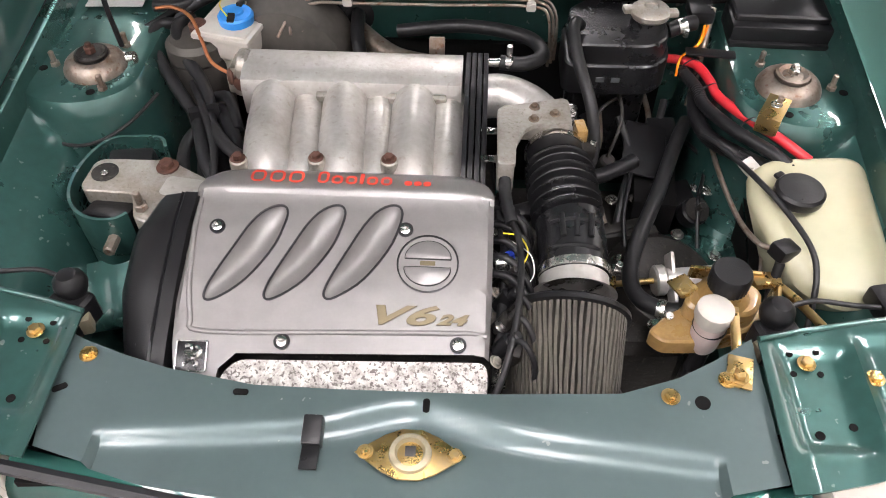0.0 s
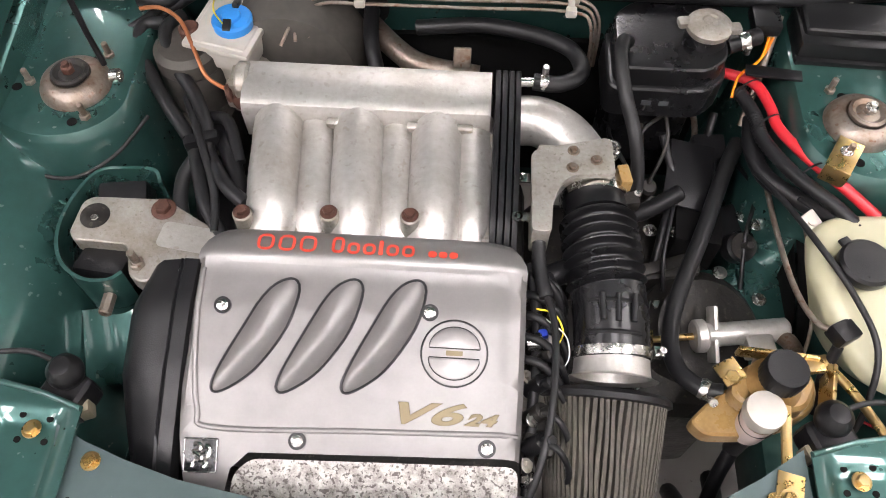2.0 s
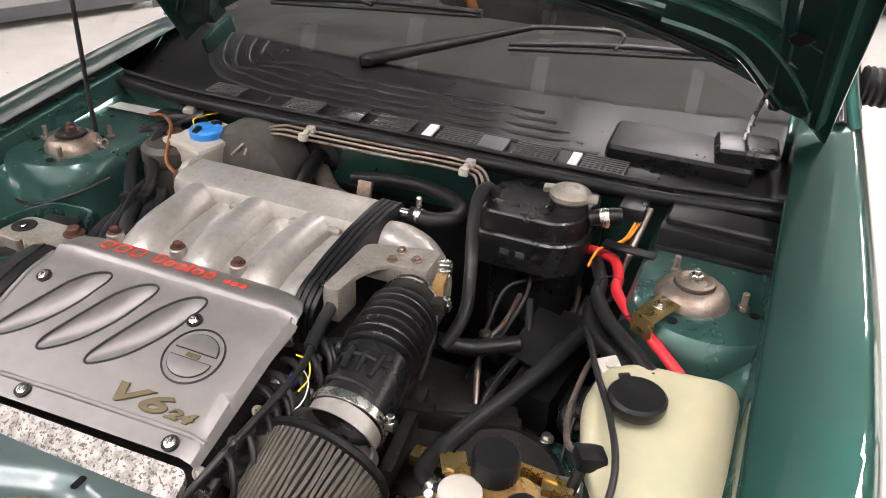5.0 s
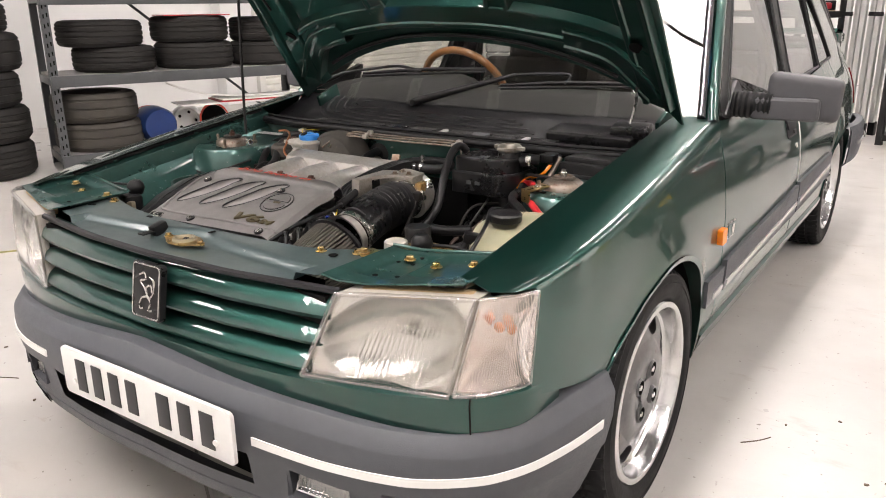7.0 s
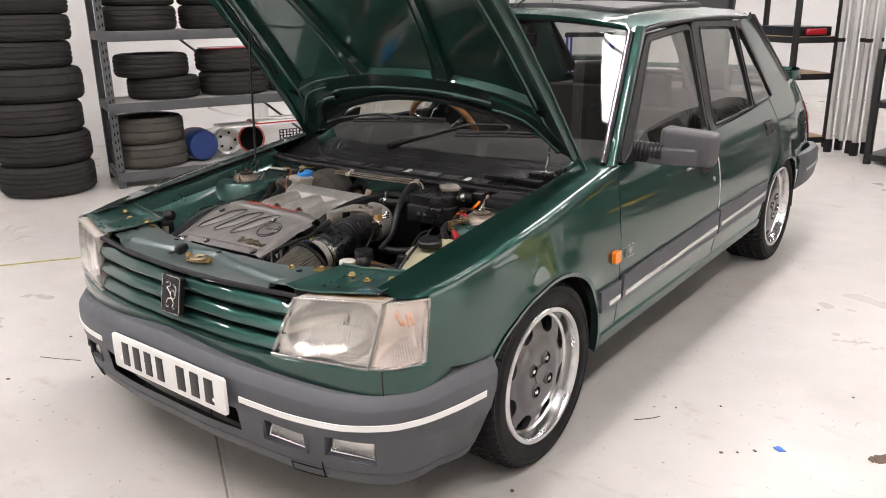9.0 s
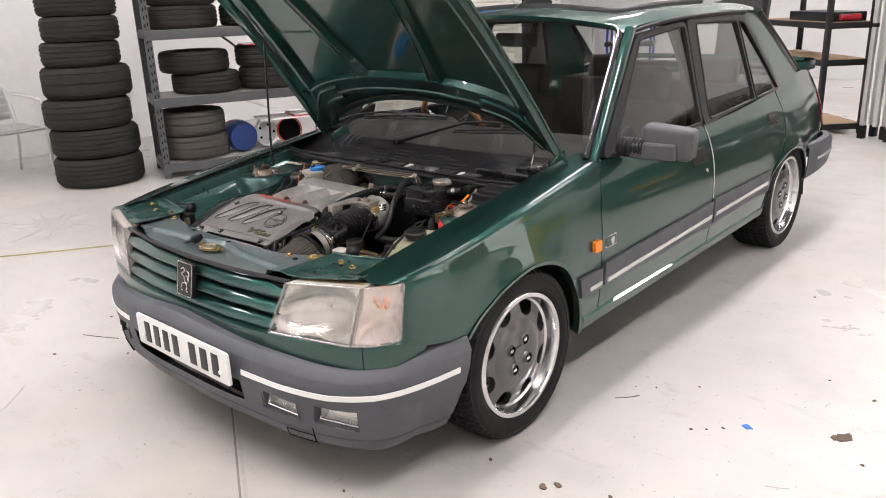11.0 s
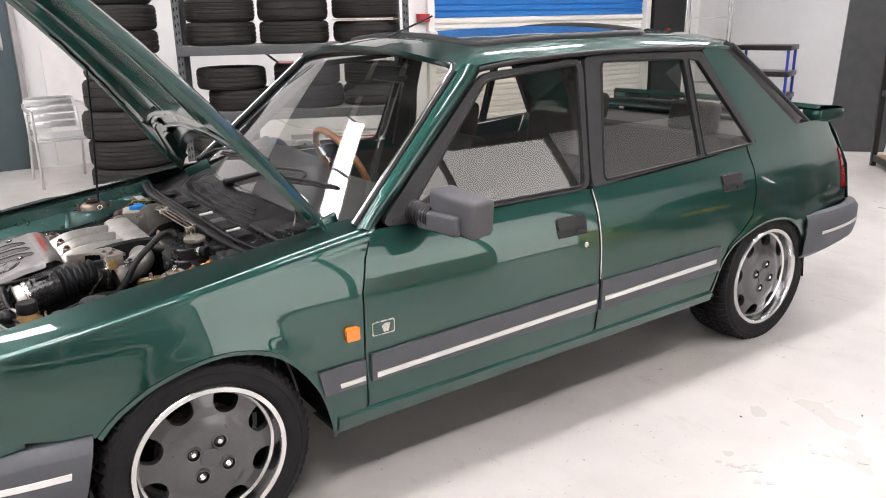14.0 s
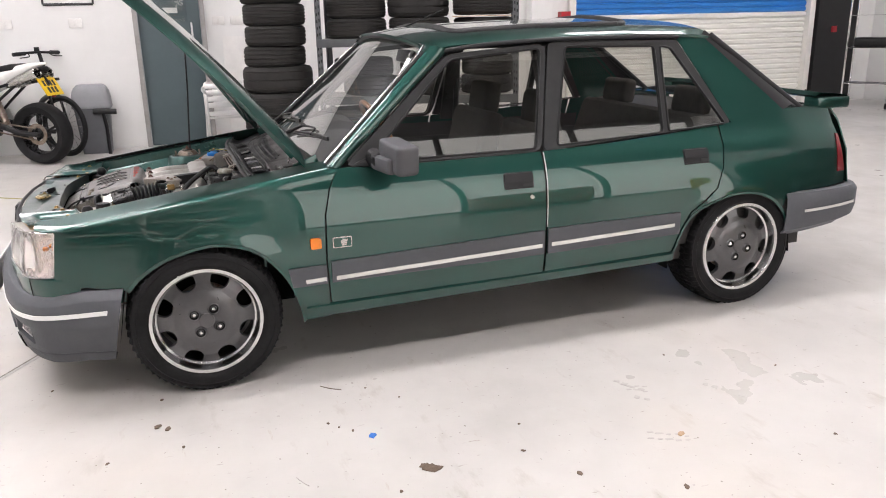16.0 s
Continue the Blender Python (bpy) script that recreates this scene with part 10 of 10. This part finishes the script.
def wire_rack():
    t = thing("wire_shelf", "chrome wire shelf on castors holding black bags", "shelf", m=at(-5.15, 9.62, 0, 0, 0, 30))
    for x in (-0.3, 0.3):
        for y in (-0.2, 0.2):
            bm = bmesh.new()
            cyl(bm, 0.013, 1.75, at(x, y, 0.08), 12)
            p = part("post", bm, CHROME, t)
            bm = bmesh.new()
            cyl(bm, 0.045, 0.03, aim((x - 0.015, y, 0.045), (1, 0, 0)), 18, 0.006)
            part("castor", bm, BLACK, p)
    for z in (0.35, 0.85, 1.30, 1.75):
        bm = bmesh.new()
        for k in range(12):
            tube(bm, [(-0.3, -0.2 + 0.4 * k / 11, z), (0.3, -0.2 + 0.4 * k / 11, z)], 0.004, 6, smooth=False)
        for x in (-0.3, 0.3):
            tube(bm, [(x, -0.2, z), (x, 0.2, z)], 0.006, 6, smooth=False)
        part("wire_tray", bm, CHROME, t)
    b = thing("holdall", "black cloth bag on the chrome shelf", "bag", m=at(-5.15, 9.62, 0.856, 0, 0, 30))
    bm = bmesh.new()
    box(bm, (0.5, 0.3, 0.14), at(0, 0, 0.07), 0.06, 3)
    part("bag_body", bm, BLACK, b)
    t = thing("tool_trolley", "black tray trolley with blue posts", "trolley", m=at(-4.05, 9.5, 0, 0, 0, 20))
    for x in (-0.33, 0.33):
        for y in (-0.2, 0.2):
            bm = bmesh.new()
            box(bm, (0.035, 0.035, 0.78), at(x, y, 0.49), 0.004)
            p = part("post", bm, TRAY_BLUE, t)
            bm = bmesh.new()
            cyl(bm, 0.05, 0.03, aim((x - 0.015, y, 0.05), (1, 0, 0)), 18, 0.006)
            part("castor", bm, BLACK, p)
    for z in (0.25, 0.55, 0.90):
        bm = bmesh.new()
        box(bm, (0.74, 0.46, 0.07), at(0, 0, z), 0.012)
        part("tray", bm, BLACK, t)


wire_rack()


def board_rack():
    u = Vector((-0.72, 0.69, 0)).normalized()
    m = Matrix.Translation((-0.12, 5.9, 0)) @ Matrix(((u.x, -u.y, 0, 0), (u.y, u.x, 0, 0), (0, 0, 1, 0), (0, 0, 0, 1)))
    # local x runs along the rack, local -y is its depth
    t = thing("black_shelf_unit", "black steel shelf unit with chipboard shelves", "shelf", m=m)
    L, D = 1.25, 0.42
    for x in (0, L):
        for y in (0, -D):
            bm = bmesh.new()
            box(bm, (0.045, 0.045, 1.9), at(x, y, 0.95), 0.004)
            part("post", bm, RACK_BLK, t)
    for z in (0.08, 0.67, 1.0, 1.55):
        bm = bmesh.new()
        box(bm, (L - 0.02, D - 0.02, 0.014), at(L / 2, -D / 2, z + 0.016), 0.002)
        part("shelf_board", bm, CHIP, t)
        for y in (0.004, -D - 0.004):
            bm = bmesh.new()
            box(bm, (L, 0.02, 0.055), at(L / 2, y, z - 0.008), 0.003)
            part("beam", bm, RACK_BLK, t)
        for x in (0.0, L):
            bm = bmesh.new()
            box(bm, (0.02, D, 0.055), at(x, -D / 2, z - 0.008), 0.003)
            part("beam", bm, RACK_BLK, t)
    c = thing("tool_case", "flat black tool case with a red end on the shelf", "case", m=m @ at(0.42, -D / 2, 1.024))
    bm = bmesh.new()
    box(bm, (0.75, 0.34, 0.085), at(0, 0, 0.0425), 0.012)
    part("case_body", bm, BLACK, c)
    bm = bmesh.new()
    box(bm, (0.04, 0.20, 0.055), at(-0.394, 0, 0.040), 0.012)
    part("case_end", bm, RED_PAINT, c)
    for k in range(2):
        b = slab("black_board", (0.03, 0.55, 1.95), (0, 0, 0), RACK_BLK if k else RACK, "tall black board leaning beside the shelf unit", "board", "")
        b.matrix_basis = at(-1.42 - 0.10 * k, 7.25 + 0.22 * k, 0.955, 0, 0, -46) @ at(0, 0, 0, 0, 9, 0)
    p = thing("gazebo_frame", "folded aluminium gazebo frame standing upright", "frame", m=at(0.40, 5.98, 0, 0, 0, -20))
    for i in range(3):
        for j in range(3):
            x, y = (i - 1) * 0.125 + (0.03 if j == 1 else 0), (j - 1) * 0.085
            bm = bmesh.new()
            box(bm, (0.042, 0.042, 1.72), at(x, y, 0.98), 0.008)
            q = part("pole", bm, ALU, p)
            if (i + j) % 2 == 0:
                bm = bmesh.new()
                box(bm, (0.056, 0.056, 0.12), at(x, y, 0.06), 0.008)
                part("pole_foot", bm, BLACK, q)
                bm = bmesh.new()
                box(bm, (0.050, 0.050, 0.035), at(x, y, 1.0), 0.006)
                part("pole_clip", bm, BLACK, q)
    t = thing("black_tyre_rack", "black steel rack holding tyres", "rack", m=at(0.66, 5.52, 0, 0, 0, -12))
    for x in (0, 1.0):
        for y in (0, 0.45):
            bm = bmesh.new()
            box(bm, (0.05, 0.05, 0.95), at(x, y, 0.475), 0.004)
            part("post", bm, RACK_BLK, t)
    for z in (0.06, 0.5, 0.92):
        bm = bmesh.new()
        box(bm, (1.04, 0.49, 0.05), at(0.5, 0.225, z), 0.004)
        part("shelf", bm, RACK_BLK, t)
    for zt in (0.085, 0.265):
        loose_tyre(0.66 + 0.40, 5.52 + 0.13, zt, 0.26, 0.18, "black tyre in a black rack", "far rack tyres", int(zt * 1000))
    loose_tyre(0.66 + 0.40, 5.52 + 0.13, 0.525, 0.26, 0.18, "black tyre in a black rack", "far rack tyres", 77)


board_rack()


def far_side():
    """What only the reflections show: a red tool chest and a yellow box on the far side."""
    t = thing("tool_chest", "red painted tool chest against the far wall", "cabinet", m=at(5.6, 3.6, 0, 0, 0, 0))
    bm = bmesh.new()
    box(bm, (0.5, 1.3, 0.95), at(0, 0, 0.60), 0.015)
    part("chest_body", bm, RED_PAINT, t)
    for k in range(4):
        bm = bmesh.new()
        box(bm, (0.02, 1.2, 0.19), at(-0.255, 0, 0.26 + 0.22 * k), 0.006)
        d = part("drawer", bm, RED_PAINT, t)
        bm = bmesh.new()
        tube(bm, [(-0.27, -0.4, 0.32 + 0.22 * k), (-0.285, 0, 0.32 + 0.22 * k), (-0.27, 0.4, 0.32 + 0.22 * k)], 0.008, 8)
        part("drawer_handle", bm, ALU, d)
    bm = bmesh.new()
    box(bm, (0.46, 1.26, 0.125), at(0, 0, 0.0625), 0.01)
    part("plinth", bm, BLACK, t)
    t = thing("equipment_box", "yellow equipment box on the floor by the far wall", "box", m=at(5.4, 6.0, 0))
    bm = bmesh.new()
    box(bm, (0.5, 0.6, 0.9), at(0, 0, 0.45), 0.03)
    part("box_body", bm, YELLOW, t)
    bm = bmesh.new()
    box(bm, (0.02, 0.4, 0.3), at(-0.255, 0, 0.6), 0.01)
    part("box_panel", bm, BLACK, t)


far_side()


def far_racking():
    """White steel racking with dark crates along the east wall, which the paintwork mirrors."""
    t = thing("storage_rack", "white steel racking with dark crates on its shelves", "rack", m=at(6.25, -1.75, 0))
    for y in (-2.6, -0.9, 0.9, 2.6):
        for x in (-0.28, 0.28):
            bm = bmesh.new()
            box(bm, (0.06, 0.08, 3.2), at(x, y, 1.6), 0.006)
            part("rack_post", bm, SHUT_W, t)
    for z in (0.25, 0.95, 1.65, 2.35, 3.05):
        for x in (-0.28, 0.28):
            bm = bmesh.new()
            box(bm, (0.05, 5.2, 0.10), at(x, 0, z), 0.006)
            part("rack_beam", bm, SHUT_W, t)
        bm = bmesh.new()
        box(bm, (0.54, 5.14, 0.02), at(0, 0, z + 0.062))
        part("rack_board", bm, CHIP, t)
    rng = random.Random(8)
    first = None
    for z in (0.25, 0.95, 1.65, 2.35):
        y = -2.45
        while y < 2.1:
            w = rng.uniform(0.4, 0.7)
            if rng.random() < 0.7:
                m = at(6.25, -1.75 + y + w / 2, z + 0.074, 0, 0, rng.uniform(-4, 4))
                if first is None:
                    first = thing("storage_crate", "dark plastic crate on the white racking", "crate", "crates on the racking", m=m)
                    bm = bmesh.new()
                    box(bm, (0.40, 0.40, 0.34), at(0, 0, 0.17), 0.02)
                    part("crate_body", bm, BIN, first)
                    bm = bmesh.new()
                    box(bm, (0.42, 0.42, 0.04), at(0, 0, 0.35), 0.01)
                    part("crate_lid", bm, BLACK, first)
                else:
                    copy_thing(first, m)
            y += w


far_racking()


def parked_car():
    """A dark hatchback behind the camera's side of the room, seen only in reflections."""
    t = thing("parked_car", "dark grey hatchback parked further back in the workshop", "car", m=at(2.85, 6.5, 0))
    prof = [(-1.90, 0.25), (-1.96, 0.45), (-1.93, 0.72), (-1.86, 0.92), (-1.60, 1.38), (-1.40, 1.44), (-0.10, 1.46), (0.25, 1.40), (0.85, 0.98), (1.55, 0.88), (1.88, 0.74), (1.93, 0.45), (1.86, 0.25)]
    bm = bmesh.new()
    rows = []
    for u in np.linspace(-1, 1, 13):
        row = []
        for y, z in prof:
            half = 0.82 - (0.17 * max(0, z - 0.9) / 0.5)
            row.append((half * u, y * (1 - 0.03 * u * u), z - 0.03 * u ** 4 * (1 if z > 0.6 else 0)))
        rows.append(row)
    grid_mesh(bm, rows, closed=True)
    bm.verts.ensure_lookup_table()
    k = len(prof)
    bm.faces.new(bm.verts[:k])
    bm.faces.new(bm.verts[-k:][::-1])
    part("car_body", bm, DARK_PAINT, t, angle=0.7)
    for pts in ([(-0.60, -1.855, 0.97), (0.60, -1.855, 0.97), (0.52, -1.63, 1.33), (-0.52, -1.63, 1.33)], [(-0.58, 0.86, 1.0), (0.58, 0.86, 1.0), (0.52, 0.33, 1.36), (-0.52, 0.33, 1.36)]):
        bm = bmesh.new()
        vs = [bm.verts.new((x, y + (-0.03 if y < 0 else 0.03), z + 0.03)) for x, y, z in pts]
        bmesh.ops.solidify(bm, geom=[bm.faces.new(vs)], thickness=0.01)
        part("car_window", bm, BLACK_GLOSS, t)
    for s in (1, -1):
        for y0, y1 in ((-1.45, -0.62), (-0.55, 0.30)):
            bm = bmesh.new()
            vs = [bm.verts.new((s * x, y, z)) for x, y, z in ((0.815, y0, 0.98), (0.815, y1 + 0.1, 0.98), (0.70, y1 - 0.15, 1.33), (0.70, y0 + 0.12, 1.33))]
            bmesh.ops.solidify(bm, geom=[bm.faces.new(vs)], thickness=0.012)
            part("car_window", bm, BLACK_GLOSS, t)
        for y in (-1.22, 1.25):
            bm = bmesh.new()
            lathe(bm, [(0.19, -0.08), (0.27, -0.10), (0.30, -0.07), (0.30, 0.07), (0.27, 0.10), (0.19, 0.08)], at(s * 0.76, y, 0.30, 0, 90, 0), 32)
            wh = part("car_wheel", bm, TYRE, t)
            bm = bmesh.new()
            cyl(bm, 0.19, 0.02, at(s * 0.84, y, 0.30, 0, 90, 0), 24, 0.004)
            part("wheel_disc", bm, RIM, wh)
        bm = bmesh.new()
        box(bm, (0.20, 0.05, 0.14), at(s * 0.62, -1.93, 0.72), 0.02)
        part("car_tail_lamp", bm, TAIL, t)
    bm = bmesh.new()
    box(bm, (0.52, 0.02, 0.11), at(0, -1.965, 0.55), 0.006)
    part("plate_plain", bm, PLATE_Y, t, "plain yellow number plate")


parked_car()


def floor_bits():
    rng = random.Random(5)
    def flake(x, y, size, mt, name, label, cat, seed):
        r = random.Random(seed)
        n = 9
        o = [(size * (0.6 + 0.5 * r.random()) * math.cos(2 * math.pi * i / n), size * (0.35 + 0.4 * r.random()) * math.sin(2 * math.pi * i / n)) for i in range(n)]
        bm = bmesh.new()
        prism(bm, o, 0.003, None, 0.0006)
        ob = part(name, bm, mt)
        ob.matrix_basis = at(x, y, 0.0, 0, 0, r.random() * 180)
        tagged(ob, label, cat)
    flake(1.338, 0.455, 0.022, BLUE_BIT, "tape_scrap", "small scrap of blue tape on the floor", "scrap", 1)
    flake(1.600, 0.577, 0.036, LEAF, "debris_flake", "large curled brown flake on the floor", "debris", 2)
    flake(1.578, 0.562, 0.020, LEAF, "debris_flake", "small brown flake of debris on the floor", "debris", 3)
    flake(1.711, 1.427, 0.018, CHIP, "debris_flake", "small tan chip on the floor", "debris", 4)
    bits = ((1.03, -0.2, 0.016), (1.797, 0.996, 0.016), (1.976, 1.254, 0.013), (1.613, 0.887, 0.010), (1.0, -0.235, 0.018), (0.79, -0.219, 0.009), (1.178, -0.154, 0.008), (1.196, -0.389, 0.008), (1.688, 0.452, 0.009),
            (1.20, 0.33, 0.008), (1.28, 0.40, 0.007), (1.24, 0.36, 0.006), (1.10, 0.62, 0.006), (0.98, 0.52, 0.005), (1.45, 0.95, 0.006), (2.15, 1.1, 0.010), (2.3, 1.6, 0.010), (0.55, -0.62, 0.007), (-1.15, -0.75, 0.010), (-1.35, -0.40, 0.008),
            (-1.0, -0.30, 0.008), (-0.9, -0.55, 0.007), (0.62, -0.95, 0.006), (1.9, 1.9, 0.009), (1.4, 2.1, 0.008), (1.15, 1.75, 0.007))
    for i, (x, y, size) in enumerate(bits):
        flake(x, y, size, LEAF, "debris_flake", "small brown flake of debris on the floor", "debris", 20 + i)
    for k, (p, q) in enumerate((((0.90, 0.36), (0.96, 0.43)), ((-1.25, -0.58), (-1.08, -0.50)), ((1.50, 0.17), (1.56, 0.20)), ((-0.95, -0.95), (-0.80, -1.10)))):
        bm = bmesh.new()
        tube(bm, [(p[0], p[1], 0.0012), ((p[0] + q[0]) / 2 + 0.006, (p[1] + q[1]) / 2, 0.0012), (q[0], q[1], 0.0012)], 0.0016, 6)
        tagged(part("floor_scratch", bm, LEAF if k < 2 else PRINT), "fine dark scratch on the painted floor", "scratch")
    bm = bmesh.new()
    tube(bm, [(-3.9, -1.9, 0.003), (-2.78, -0.328, 0.003), (-2.45, 0.15, 0.003), (-2.2, 0.5, 0.003)], 0.0045, 6)
    tagged(part("floor_line", bm, LINE_PAINT), "thin yellow-green line marked on the floor", "line", "", "structure")
    for dx, w, mt in ((0.0, 0.007, PRINT_DARK), (0.016, 0.012, PRINT)):
        bm = bmesh.new()
        a = math.atan2(-0.365, 0.596)
        box(bm, (4.4, w, 0.0016), at(1.2 - dx * math.sin(a), -1.367 + dx * math.cos(a), 0.0006, 0, 0, math.degrees(a)))
        tagged(part("floor_joint", bm, mt), "saw-cut joint with a worn edge in the concrete floor", "joint", "", "structure")
    # a grey splash with thin arms
    bm = bmesh.new()
    r = random.Random(9)
    prism(bm, [((0.10 + 0.05 * r.random()) * math.cos(2 * math.pi * k / 18) * 1.6, (0.10 + 0.05 * r.random()) * math.sin(2 * math.pi * k / 18)) for k in range(18)], 0.0014, at(-3.29, 0.15, 0))
    for k in range(11):
        a = 2 * math.pi * k / 11 + r.uniform(-0.2, 0.2)
        d = r.uniform(0.20, 0.42)
        tube(bm, [(-3.29 + 0.12 * math.cos(a), 0.15 + 0.10 * math.sin(a), 0.001), (-3.29 + 0.7 * d * math.cos(a + 0.1), 0.15 + 0.6 * d * math.sin(a + 0.1), 0.001), (-3.29 + 1.3 * d * math.cos(a), 0.15 + d * math.sin(a), 0.0005)], 0.008, 6, rfun=lambda i, n: 1 - 0.8 * i / n)
    for v in bm.verts:
        v.co.z = min(max(v.co.z, 0.0), 0.0016)
    tagged(part("floor_stain", bm, PRINT, smooth=False), "grey splash stain on the painted floor", "stain", "", "stuff")
    # tyre tread prints, each a short row of blocks
    for j, (x, y, a, n, rows_) in enumerate(((1.352, 1.471, 62, 4, 1), (1.513, 1.783, 62, 5, 1), (1.46, 1.46, 62, 4, 1), (1.705, 1.40, 30, 5, 2), (1.77, 0.32, 55, 4, 1), (1.36, 1.50, 30, 3, 2))):
        bm = bmesh.new()
        r = random.Random(50 + j)
        for k in range(n):
            for q in range(rows_):
                if r.random() < 0.8:
                    w = 0.022 if rows_ == 1 else 0.010
                    prism(bm, [(p[0] + r.uniform(-0.002, 0.002), p[1] + r.uniform(-0.002, 0.002)) for p in rounded(w * r.uniform(0.6, 1.1), 0.024 * r.uniform(0.6, 1.2), 0.004, 2)], 0.0012, at(q * 0.034 + r.uniform(-0.006, 0.006), (k - n / 2) * (0.036 if rows_ == 1 else 0.03), 0, 0, 0, 12))
        ob = part("tyre_print", bm, PRINT, smooth=False)
        ob.matrix_basis = at(x, y, 0, 0, 0, -a)
        tagged(ob, "faint grey tyre tread print on the floor", "print", "tread prints", "stuff")


floor_bits()
